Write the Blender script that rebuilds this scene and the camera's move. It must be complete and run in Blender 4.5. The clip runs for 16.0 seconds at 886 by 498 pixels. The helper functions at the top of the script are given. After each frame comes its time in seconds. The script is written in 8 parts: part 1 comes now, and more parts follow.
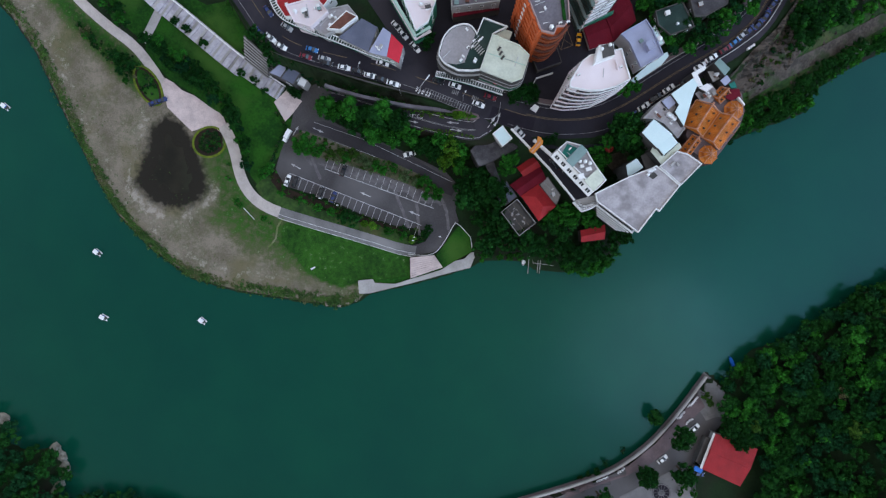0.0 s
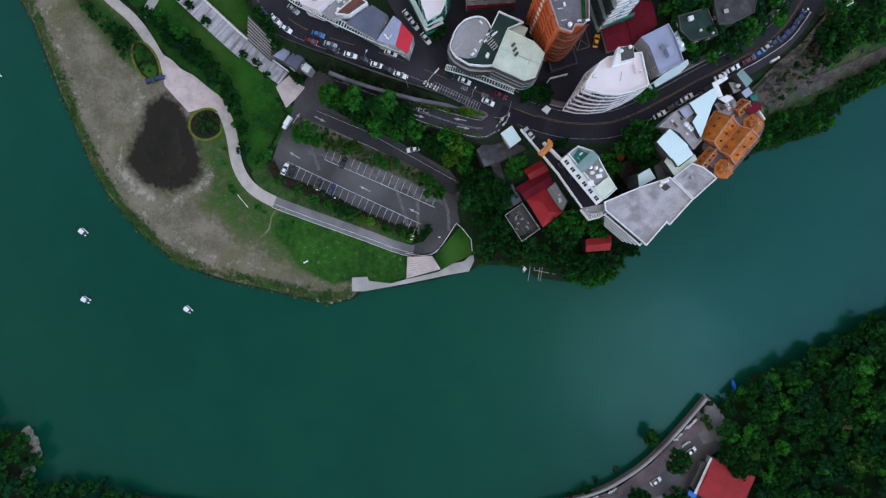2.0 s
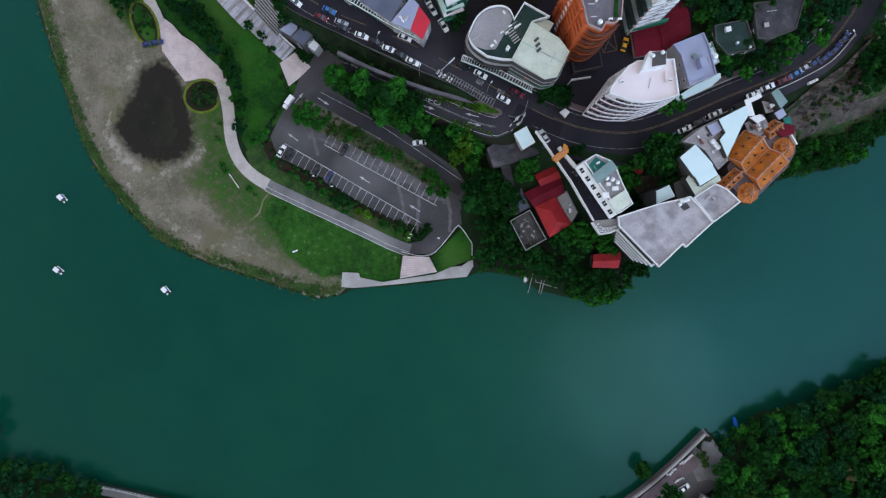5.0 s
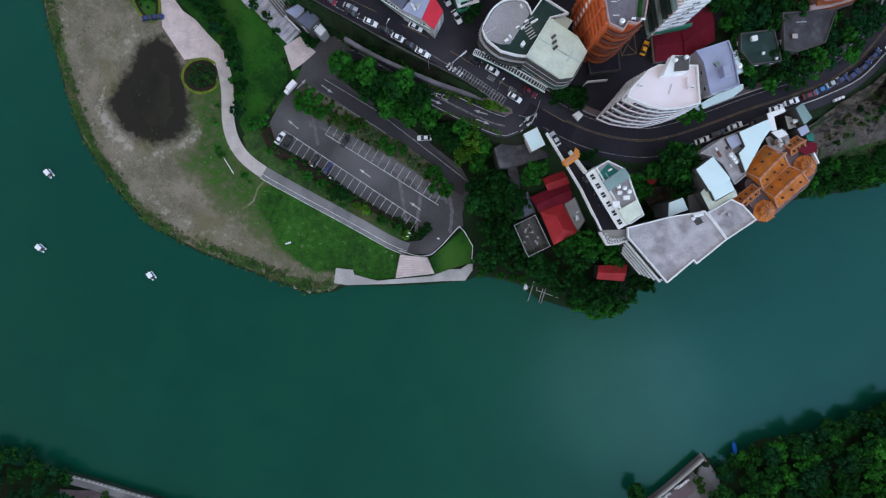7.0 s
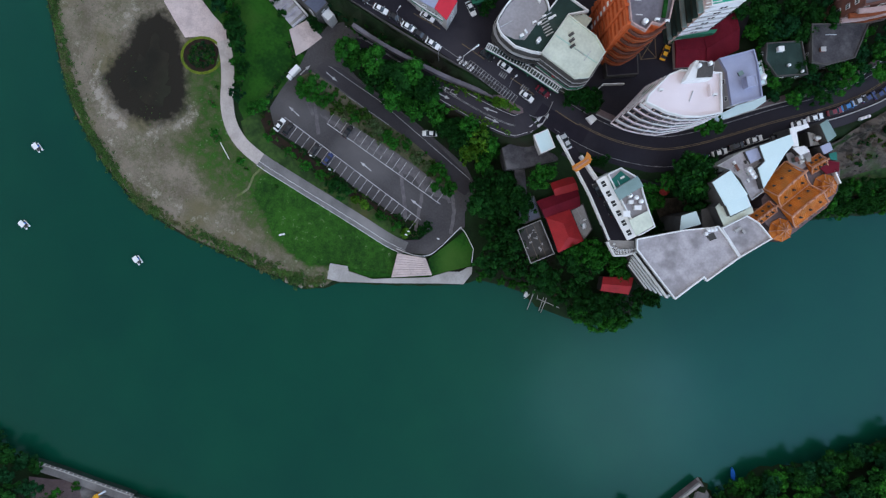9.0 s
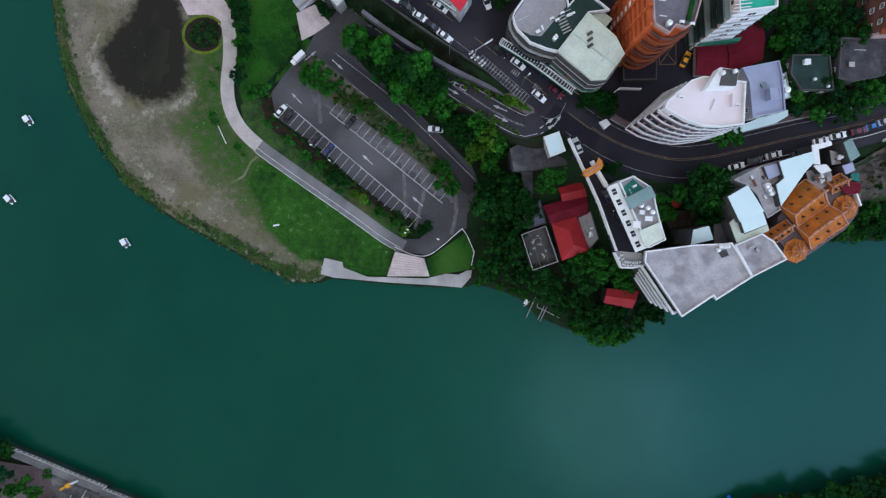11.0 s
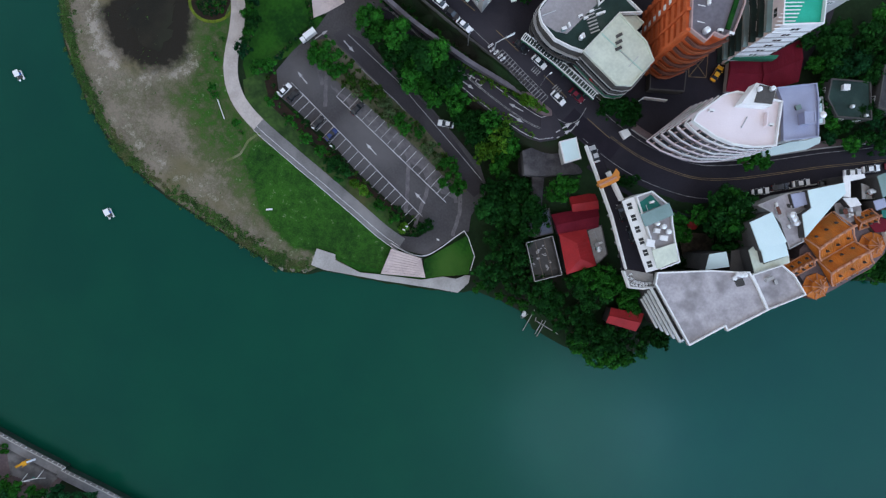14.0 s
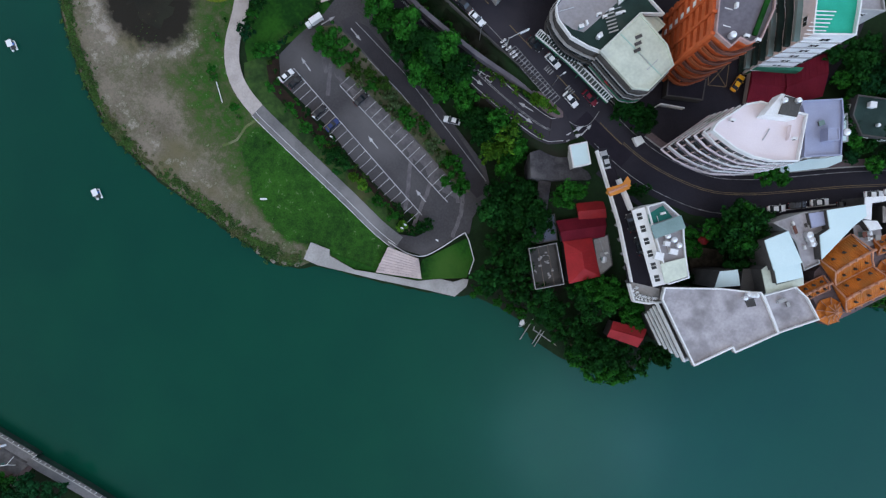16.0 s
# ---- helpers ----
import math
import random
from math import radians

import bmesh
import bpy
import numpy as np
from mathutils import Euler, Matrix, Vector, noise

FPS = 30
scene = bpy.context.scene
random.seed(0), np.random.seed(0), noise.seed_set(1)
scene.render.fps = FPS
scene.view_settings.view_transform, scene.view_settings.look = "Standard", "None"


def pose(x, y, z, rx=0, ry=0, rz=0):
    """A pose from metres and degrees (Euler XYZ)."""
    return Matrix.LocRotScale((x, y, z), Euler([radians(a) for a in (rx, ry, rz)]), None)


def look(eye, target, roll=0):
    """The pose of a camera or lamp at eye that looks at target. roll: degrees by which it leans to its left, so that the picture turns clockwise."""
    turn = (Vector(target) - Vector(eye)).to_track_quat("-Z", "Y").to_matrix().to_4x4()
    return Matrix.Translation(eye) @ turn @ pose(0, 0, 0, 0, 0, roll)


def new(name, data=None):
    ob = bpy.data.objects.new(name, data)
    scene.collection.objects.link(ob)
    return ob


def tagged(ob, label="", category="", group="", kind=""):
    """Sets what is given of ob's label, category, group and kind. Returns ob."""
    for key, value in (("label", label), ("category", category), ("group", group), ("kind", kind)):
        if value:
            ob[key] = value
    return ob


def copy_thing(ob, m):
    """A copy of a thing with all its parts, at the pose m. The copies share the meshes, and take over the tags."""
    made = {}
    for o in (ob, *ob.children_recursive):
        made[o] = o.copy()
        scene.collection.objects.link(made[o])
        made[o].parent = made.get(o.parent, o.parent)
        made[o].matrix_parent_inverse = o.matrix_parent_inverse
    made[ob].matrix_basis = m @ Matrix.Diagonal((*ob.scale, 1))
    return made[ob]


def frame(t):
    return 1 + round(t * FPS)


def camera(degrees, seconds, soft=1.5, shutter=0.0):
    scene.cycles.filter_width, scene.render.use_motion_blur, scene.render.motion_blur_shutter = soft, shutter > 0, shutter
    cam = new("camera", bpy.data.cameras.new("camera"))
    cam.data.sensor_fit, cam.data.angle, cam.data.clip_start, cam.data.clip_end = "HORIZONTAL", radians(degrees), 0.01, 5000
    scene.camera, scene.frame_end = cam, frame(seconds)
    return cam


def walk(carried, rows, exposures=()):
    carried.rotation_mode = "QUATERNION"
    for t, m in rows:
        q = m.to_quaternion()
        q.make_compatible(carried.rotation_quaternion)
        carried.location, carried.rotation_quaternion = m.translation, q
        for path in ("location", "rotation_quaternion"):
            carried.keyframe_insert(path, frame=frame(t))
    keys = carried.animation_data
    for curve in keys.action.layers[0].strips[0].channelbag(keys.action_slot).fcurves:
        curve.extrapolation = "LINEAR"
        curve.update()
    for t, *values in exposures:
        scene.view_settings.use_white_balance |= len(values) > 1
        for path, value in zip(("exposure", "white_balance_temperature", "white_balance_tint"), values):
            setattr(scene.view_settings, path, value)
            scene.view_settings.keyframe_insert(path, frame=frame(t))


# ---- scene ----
# ---- camera: a slow turning descent over the river bend ----
cam = camera(80.0, 16.0, soft=1.3)
PATH = [
    (0.0, 0.740, -0.436, 204.826, -2.042, 0.766, -0.027),
    (0.5, 0.680, -0.367, 202.957, -2.041, 0.761, 0.865),
    (1.0, 0.624, -0.300, 201.087, -2.039, 0.756, 1.732),
    (1.5, 0.571, -0.237, 199.214, -2.034, 0.751, 2.587),
    (2.0, 0.521, -0.177, 197.336, -2.028, 0.747, 3.439),
    (2.5, 0.473, -0.123, 195.453, -2.021, 0.744, 4.292),
    (3.0, 0.426, -0.074, 193.564, -2.011, 0.741, 5.151),
    (3.5, 0.381, -0.033, 191.673, -2.000, 0.739, 6.015),
    (4.0, 0.336, 0.002, 189.782, -1.987, 0.738, 6.883),
    (4.5, 0.293, 0.030, 187.893, -1.972, 0.737, 7.755),
    (5.0, 0.249, 0.049, 186.011, -1.956, 0.737, 8.627),
    (5.5, 0.206, 0.061, 184.140, -1.938, 0.737, 9.498),
    (6.0, 0.164, 0.064, 182.285, -1.918, 0.739, 10.365),
    (6.5, 0.122, 0.060, 180.450, -1.896, 0.740, 11.226),
    (7.0, 0.080, 0.048, 178.639, -1.873, 0.742, 12.081),
    (7.5, 0.039, 0.027, 176.856, -1.847, 0.745, 12.928),
    (8.0, 0.000, 0.000, 175.106, -1.820, 0.749, 13.768),
    (8.5, -0.038, -0.034, 173.393, -1.792, 0.753, 14.603),
    (9.0, -0.074, -0.075, 171.717, -1.761, 0.758, 15.433),
    (9.5, -0.107, -0.121, 170.083, -1.729, 0.763, 16.262),
    (10.0, -0.137, -0.171, 168.489, -1.695, 0.769, 17.091),
    (10.5, -0.162, -0.226, 166.937, -1.659, 0.776, 17.925),
    (11.0, -0.183, -0.283, 165.425, -1.621, 0.783, 18.766),
    (11.5, -0.198, -0.342, 163.950, -1.582, 0.791, 19.616),
    (12.0, -0.207, -0.401, 162.507, -1.541, 0.799, 20.478),
    (12.5, -0.207, -0.459, 161.091, -1.498, 0.808, 21.350),
    (13.0, -0.199, -0.515, 159.692, -1.454, 0.818, 22.232),
    (13.5, -0.181, -0.566, 158.302, -1.407, 0.828, 23.120),
    (14.0, -0.151, -0.612, 156.908, -1.359, 0.839, 24.005),
    (14.5, -0.108, -0.649, 155.495, -1.309, 0.850, 24.876),
    (15.0, -0.051, -0.678, 154.047, -1.258, 0.862, 25.718),
    (15.5, 0.022, -0.694, 152.544, -1.204, 0.875, 26.509),
    (16.0, 0.113, -0.697, 150.962, -1.149, 0.888, 27.221),
]
walk(cam, [(t, pose(x, y, z, rx, ry, rz)) for t, x, y, z, rx, ry, rz in PATH])

# ---- light: a heavy overcast evening sky, brightest where the sun stands behind the cloud ----
SUN_EL, SUN_AZ = radians(66), radians(-30)
SUN_DIR = Vector((math.cos(SUN_EL) * math.cos(SUN_AZ), math.cos(SUN_EL) * math.sin(SUN_AZ), math.sin(SUN_EL)))
world = bpy.data.worlds.new("overcast")
scene.world = world
world.use_nodes = True
wn, wl = world.node_tree.nodes, world.node_tree.links
sky = wn.new("ShaderNodeTexSky")
sky.sky_type, sky.sun_disc = "NISHITA", False
sky.sun_elevation, sky.sun_rotation = SUN_EL, radians(90) - SUN_AZ
sky.air_density, sky.dust_density, sky.ozone_density = 1.0, 0.55, 1.5
grey = wn.new("ShaderNodeHueSaturation")
grey.inputs["Saturation"].default_value = 0.27
wl.new(sky.outputs[0], grey.inputs["Color"])
# uneven cloud cover, thinner and bluer towards the east, a little towards the west
way, cloud, lean, cover_ = wn.new("ShaderNodeTexCoord"), wn.new("ShaderNodeTexNoise"), wn.new("ShaderNodeVectorMath"), wn.new("ShaderNodeMath")
wl.new(way.outputs["Generated"], cloud.inputs["Vector"])
cloud.inputs["Scale"].default_value, cloud.inputs["Detail"].default_value = 4.5, 6
lean.operation, cover_.operation = "DOT_PRODUCT", "MULTIPLY_ADD"
wl.new(way.outputs["Generated"], lean.inputs[0])
lean.inputs[1].default_value = (1.0, -0.28, 0.0)
wl.new(cloud.outputs[0], cover_.inputs[0])
cover_.inputs[1].default_value = 1.0
west_, wider = wn.new("ShaderNodeVectorMath"), wn.new("ShaderNodeMath")
west_.operation, wider.operation = "DOT_PRODUCT", "MAXIMUM"
wl.new(way.outputs["Generated"], west_.inputs[0])
west_.inputs[1].default_value = (-0.46, 0.2, 0.0)
wl.new(lean.outputs["Value"], wider.inputs[0])
wl.new(west_.outputs["Value"], wider.inputs[1])
wl.new(wider.outputs[0], cover_.inputs[2])
thin_ = wn.new("ShaderNodeMapRange")
thin_.interpolation_type = "SMOOTHSTEP"
wl.new(cover_.outputs[0], thin_.inputs[0])
thin_.inputs[1].default_value, thin_.inputs[2].default_value = 0.67, 1.18
veil = wn.new("ShaderNodeMix")
veil.data_type, veil.blend_type = "RGBA", "MIX"
wl.new(thin_.outputs[0], veil.inputs["Factor"])
veil.inputs["A"].default_value, veil.inputs["B"].default_value = (1.0, 0.93, 0.86, 1), (1.35, 1.72, 2.25, 1)
tint_ = wn.new("ShaderNodeMix")
tint_.data_type, tint_.blend_type = "RGBA", "MULTIPLY"
tint_.inputs["Factor"].default_value = 1.0
wl.new(grey.outputs[0], tint_.inputs["A"])
wl.new(veil.outputs["Result"], tint_.inputs["B"])
wl.new(tint_.outputs["Result"], wn["Background"].inputs[0])
wn["Background"].inputs[1].default_value = 0.170
sun = new("sun", bpy.data.lights.new("sun", "SUN"))
sun.data.energy, sun.data.angle, sun.data.color = 0.08, radians(15), (1.0, 0.98, 0.94)
sun.matrix_world = look(SUN_DIR * 400, (0, 0, 0))
scene.view_settings.exposure = 0.335

# ---- materials ----
def mat(name, a, b=None, rough=0.8, scale=0.4, fine=4.0, bump=0.3, metal=0.0, spec=0.16, c=None, island=0.0, rand=0.0, mix=0.34):
    """Two colours mottled at a coarse and a fine scale, c as sparse stains; island and rand vary the value piece by piece."""
    m = bpy.data.materials.new(name)
    m.use_nodes = True
    n, l = m.node_tree.nodes, m.node_tree.links
    p = n["Principled BSDF"]
    b = b or tuple(v * 0.75 for v in a)
    co = n.new("ShaderNodeTexCoord")
    big, small = n.new("ShaderNodeTexNoise"), n.new("ShaderNodeTexNoise")
    for t, s, d in ((big, scale, 5), (small, fine, 4)):
        l.new(co.outputs["Object"], t.inputs["Vector"])
        t.inputs["Scale"].default_value, t.inputs["Detail"].default_value = s, d
    add = n.new("ShaderNodeMath")
    add.operation = "MULTIPLY_ADD"
    l.new(small.outputs[0], add.inputs[0])
    add.inputs[1].default_value = 0.6
    l.new(big.outputs[0], add.inputs[2])
    ramp = n.new("ShaderNodeMapRange")
    l.new(add.outputs[0], ramp.inputs[0])
    ramp.inputs[1].default_value, ramp.inputs[2].default_value = 0.8 - 0.55 * mix, 0.8 + 0.55 * mix
    mx = n.new("ShaderNodeMix")
    mx.data_type = "RGBA"
    l.new(ramp.outputs[0], mx.inputs["Factor"])
    mx.inputs["A"].default_value, mx.inputs["B"].default_value = (*b, 1), (*a, 1)
    out = mx.outputs["Result"]
    if c:
        st = n.new("ShaderNodeTexNoise")
        st.inputs["Scale"].default_value, st.inputs["Detail"].default_value = scale * 0.45, 6
        l.new(co.outputs["Object"], st.inputs["Vector"])
        sr = n.new("ShaderNodeMapRange")
        l.new(st.outputs[0], sr.inputs[0])
        sr.inputs[1].default_value, sr.inputs[2].default_value = 0.52, 0.66
        m2 = n.new("ShaderNodeMix")
        m2.data_type = "RGBA"
        l.new(sr.outputs[0], m2.inputs["Factor"])
        l.new(out, m2.inputs["A"])
        m2.inputs["B"].default_value = (*c, 1)
        out = m2.outputs["Result"]
    for src, amount in (("ShaderNodeNewGeometry", island), ("ShaderNodeObjectInfo", rand)):
        if amount:
            g = n.new(src)
            hsv = n.new("ShaderNodeHueSaturation")
            r = n.new("ShaderNodeMapRange")
            l.new(g.outputs["Random Per Island" if src == "ShaderNodeNewGeometry" else "Random"], r.inputs[0])
            r.inputs[3].default_value, r.inputs[4].default_value = 1 - amount, 1 + amount
            l.new(r.outputs[0], hsv.inputs["Value"])
            l.new(out, hsv.inputs["Color"])
            out = hsv.outputs[0]
    l.new(out, p.inputs["Base Color"])
    p.inputs["Roughness"].default_value, p.inputs["Metallic"].default_value = rough, metal
    p.inputs["Specular IOR Level"].default_value = spec
    if bump:
        bp = n.new("ShaderNodeBump")
        bp.inputs["Strength"].default_value, bp.inputs["Distance"].default_value = bump, 0.15
        l.new(small.outputs[0], bp.inputs["Height"])
        l.new(bp.outputs[0], p.inputs["Normal"])
    return m


def leafy(name, a, b, rand=0.26, bright=0.42):
    m = mat(name, a, b, rough=0.7, scale=0.35, fine=1.5, bump=0, spec=0.03, island=bright, rand=rand)
    m.node_tree.nodes["Principled BSDF"].inputs["Subsurface Weight"].default_value = 0.0
    return m


M = {
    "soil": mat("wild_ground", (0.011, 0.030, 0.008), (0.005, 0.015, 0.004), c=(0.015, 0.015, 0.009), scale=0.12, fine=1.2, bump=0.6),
    "fringe": mat("shore_reeds", (0.062, 0.130, 0.026), (0.022, 0.060, 0.013), c=(0.100, 0.105, 0.045), island=0.4, scale=0.3, fine=1.5, bump=0.8),
    "grass": mat("lawn", (0.021, 0.094, 0.009), (0.006, 0.036, 0.005), c=(0.038, 0.10, 0.015), scale=0.11, fine=1.1, bump=0.6, spec=0.1),
    "thin": mat("thin_grass", (0.13, 0.155, 0.06), (0.08, 0.12, 0.035), c=(0.24, 0.22, 0.16), scale=0.12, fine=0.9, bump=0.6, spec=0.1),
    "yardgrey": mat("stained_yard", (0.072, 0.068, 0.073), (0.034, 0.032, 0.036), c=(0.110, 0.104, 0.107), scale=0.3, fine=2, bump=0.1),
    "asphalt": mat("asphalt", (0.027, 0.0245, 0.032), (0.018, 0.016, 0.022), c=(0.042, 0.038, 0.046), scale=0.08, fine=3, bump=0.15, rough=0.85),
    "lot": mat("worn_asphalt", (0.080, 0.075, 0.077), (0.052, 0.048, 0.050), c=(0.112, 0.105, 0.106), scale=0.06, fine=2, bump=0.15, rough=0.85),
    "greenwall": mat("dark_green_wall", (0.018, 0.042, 0.032), (0.010, 0.024, 0.019), scale=0.4, fine=2, bump=0.3),
    "yardlight": mat("mottled_slabs", (0.13, 0.125, 0.125), (0.075, 0.072, 0.073), c=(0.19, 0.18, 0.18), scale=0.4, fine=2, bump=0.2),
    "dryisland": mat("dry_grass_and_dust", (0.115, 0.108, 0.066), (0.040, 0.056, 0.022), c=(0.165, 0.145, 0.115), scale=0.22, fine=1.6, bump=0.6),
    # asphalt with the lane's shade put into a darker colour
    "lane": mat("shaded_lane_asphalt", (0.050, 0.046, 0.051), (0.034, 0.031, 0.035), c=(0.066, 0.061, 0.065), scale=0.08, fine=3, bump=0.15, rough=0.85),
    # pale tone for the dusty verge and for painted sunlight on the car park
    "dustsun": mat("dusty_sunlit_asphalt", (0.150, 0.138, 0.140), (0.085, 0.078, 0.083), scale=0.5, fine=3, bump=0.1),
    "patch": mat("fresh_asphalt", (0.02, 0.016, 0.024), (0.014, 0.012, 0.018), bump=0.1),
    "concrete": mat("concrete", (0.42, 0.40, 0.385), (0.30, 0.285, 0.27), c=(0.22, 0.21, 0.19), scale=0.15, fine=2, bump=0.2),
    "pinkpave": mat("pale_paving", (0.60, 0.490, 0.465), (0.43, 0.350, 0.335), c=(0.52, 0.44, 0.42), scale=0.3, fine=2, bump=0.2),
    "brickpave": mat("reddish_paving", (0.165, 0.122, 0.125), (0.105, 0.078, 0.082), scale=0.2, fine=2, bump=0.2),
    "stone": mat("rock", (0.27, 0.245, 0.20), (0.14, 0.128, 0.10), c=(0.08, 0.09, 0.05), scale=0.3, fine=1.5, bump=1.0),
    "track": mat("stony_track", (0.098, 0.080, 0.066), (0.040, 0.034, 0.027), c=(0.03, 0.05, 0.018), scale=0.3, fine=1.2, bump=0.8),
    "cliff": mat("rocky_slope", (0.080, 0.062, 0.049), (0.022, 0.018, 0.014), c=(0.018, 0.050, 0.010), scale=0.4, fine=0.9, bump=1.0, mix=0.16),
    "white": mat("white_paint", (0.80, 0.80, 0.79), (0.66, 0.66, 0.65), scale=0.3, bump=0.05, rough=0.6),
    "cream": mat("cream_render", (0.78, 0.69, 0.70), (0.70, 0.61, 0.62), scale=0.15, bump=0.05, rough=0.7, c=(0.64, 0.56, 0.56)),
    "pinktile": mat("pink_tile", (0.50, 0.345, 0.325), (0.36, 0.25, 0.235), c=(0.26, 0.19, 0.18), scale=0.5, rough=0.5),
    # orange_tile with recess shade put into its colour; also for the brown-orange balconies
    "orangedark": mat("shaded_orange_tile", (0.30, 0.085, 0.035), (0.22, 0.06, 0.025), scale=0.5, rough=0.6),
    "orangetile": mat("orange_tile", (0.64, 0.140, 0.045), (0.48, 0.098, 0.032), scale=0.5, rough=0.5),
    "greyroof": mat("grey_roof_screed", (0.36, 0.34, 0.35), (0.27, 0.255, 0.26), c=(0.21, 0.2, 0.2), scale=0.12, fine=1.5, bump=0.1),
    "darkscreed": mat("dark_roof_screed", (0.17, 0.155, 0.175), (0.12, 0.11, 0.125), c=(0.09, 0.08, 0.09), scale=0.2, fine=1.5, bump=0.1),
    "terrace": mat("terrace_screed", (0.45, 0.42, 0.435), (0.31, 0.29, 0.30), c=(0.22, 0.205, 0.21), scale=0.3, fine=1.5, bump=0.1),
    "darkroof": mat("dark_green_roof", (0.026, 0.055, 0.047), (0.017, 0.032, 0.028), c=(0.06, 0.075, 0.068), scale=0.2),
    "paleroof": mat("pale_sheet_roof", (0.62, 0.66, 0.55), (0.49, 0.53, 0.44), scale=0.2, fine=1.5, bump=0.03, rough=0.5, c=(0.47, 0.50, 0.46)),
    "iceroof": mat("pale_blue_sheet_roof", (0.62, 0.76, 0.76), (0.54, 0.68, 0.69), scale=0.12, bump=0.03, rough=0.45),
    "blueroof": mat("grey_blue_roof", (0.36, 0.38, 0.50), (0.29, 0.31, 0.42), scale=0.2, bump=0.05, rough=0.6),
    "slate": mat("slate_blue_roof", (0.13, 0.14, 0.19), (0.095, 0.105, 0.145), scale=0.2, bump=0.1),
    "tealroof": mat("teal_roof", (0.025, 0.18, 0.145), (0.02, 0.13, 0.105), scale=0.3),
    "greypan": mat("grey_green_sheet", (0.21, 0.30, 0.29), (0.16, 0.24, 0.23), scale=0.3),
    "jade": mat("jade_roof_paint", (0.03, 0.44, 0.30), (0.02, 0.36, 0.24), scale=0.3, rough=0.5),
    "redroof": mat("red_sheet_roof", (0.35, 0.022, 0.026), (0.25, 0.017, 0.020), scale=0.3, bump=0.05, rough=0.55),
    "brightred": mat("bright_red_sheet_roof", (0.62, 0.035, 0.06), (0.50, 0.028, 0.048), scale=0.3, bump=0.05, rough=0.6),
    "maroon": mat("maroon_sheet_roof", (0.150, 0.009, 0.020), (0.105, 0.006, 0.015), scale=0.25, bump=0.05, rough=0.85, spec=0.15),
    "wallgrey": mat("grey_render", (0.42, 0.41, 0.40), (0.32, 0.31, 0.30), c=(0.24, 0.23, 0.22), scale=0.2, bump=0.1),
    "scrubbank": mat("grassy_bank", (0.04, 0.085, 0.018), (0.014, 0.036, 0.009), c=(0.075, 0.075, 0.03), scale=0.2, fine=0.9, bump=0.8),
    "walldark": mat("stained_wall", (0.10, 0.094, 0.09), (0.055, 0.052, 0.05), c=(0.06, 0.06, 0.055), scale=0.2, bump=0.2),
    "templeroof": mat("orange_glazed_tile", (0.60, 0.190, 0.028), (0.39, 0.108, 0.017), scale=0.4, rough=0.4, c=(0.36, 0.14, 0.034)),
    "templetrim": mat("pale_coral_trim", (0.54, 0.27, 0.17), (0.40, 0.19, 0.12), scale=0.5),
    "gateorange": mat("orange_gate_paint", (0.62, 0.25, 0.05), (0.52, 0.19, 0.04), scale=0.4),
    "greenpaint": mat("green_paint", (0.03, 0.17, 0.10), (0.025, 0.13, 0.075), scale=0.4),
    "greenlight": mat("pale_green_paint", (0.42, 0.58, 0.50), (0.34, 0.49, 0.42), scale=0.4),
    "bluepaint": mat("blue_paint", (0.03, 0.20, 0.72), (0.02, 0.15, 0.60), rough=0.4),
    "yellow": mat("yellow_paint", (0.70, 0.36, 0.03), (0.62, 0.30, 0.02), rough=0.5),
    "lineyellow": mat("worn_yellow_line", (0.20, 0.145, 0.075), (0.10, 0.075, 0.05), scale=0.6),
    "linewhite": mat("worn_white_line", (0.58, 0.57, 0.57), (0.30, 0.29, 0.30), scale=0.6),
    "linefaint": mat("faded_white_line", (0.34, 0.33, 0.33), (0.10, 0.10, 0.10), scale=0.8),
    "metal": mat("galvanised_metal", (0.5, 0.5, 0.5), (0.4, 0.4, 0.4), rough=0.4, metal=0.8, bump=0),
    "steel": mat("steel_tank", (0.82, 0.83, 0.84), (0.72, 0.73, 0.74), rough=0.35, metal=0.6, bump=0),
    "black": mat("black_rubber", (0.02, 0.02, 0.02), (0.015, 0.015, 0.015), bump=0),
    "glass": mat("dark_window_glass", (0.02, 0.025, 0.03), (0.015, 0.02, 0.025), rough=0.08, bump=0, spec=0.6),
    "bark": mat("bark", (0.10, 0.075, 0.05), (0.06, 0.045, 0.03)),
    "wood": mat("weathered_wood", (0.22, 0.18, 0.14), (0.14, 0.11, 0.085)),
    "brown": mat("rusty_brown_sheet", (0.17, 0.07, 0.05), (0.10, 0.045, 0.035), scale=0.4),
    "leaf": leafy("broad_leaves", (0.028, 0.152, 0.016), (0.010, 0.060, 0.008)),
    "leafdark": leafy("dark_leaves", (0.013, 0.066, 0.011), (0.0045, 0.027, 0.006)),
    "leafbright": leafy("young_leaves", (0.10, 0.22, 0.015), (0.03, 0.10, 0.012)),
    "leafolive": leafy("olive_leaves", (0.050, 0.110, 0.016), (0.016, 0.048, 0.008)),
    "leafdeep": leafy("blue_green_leaves", (0.010, 0.056, 0.018), (0.004, 0.024, 0.009)),
    "leafpale": leafy("dusty_pale_leaves", (0.095, 0.135, 0.062), (0.042, 0.075, 0.028)),
    "leafbrown": leafy("dry_scrub", (0.16, 0.14, 0.075), (0.06, 0.085, 0.03)),
    "limegrass": mat("yellow_green_edging", (0.13, 0.17, 0.015), (0.06, 0.10, 0.01), scale=0.6, fine=2),
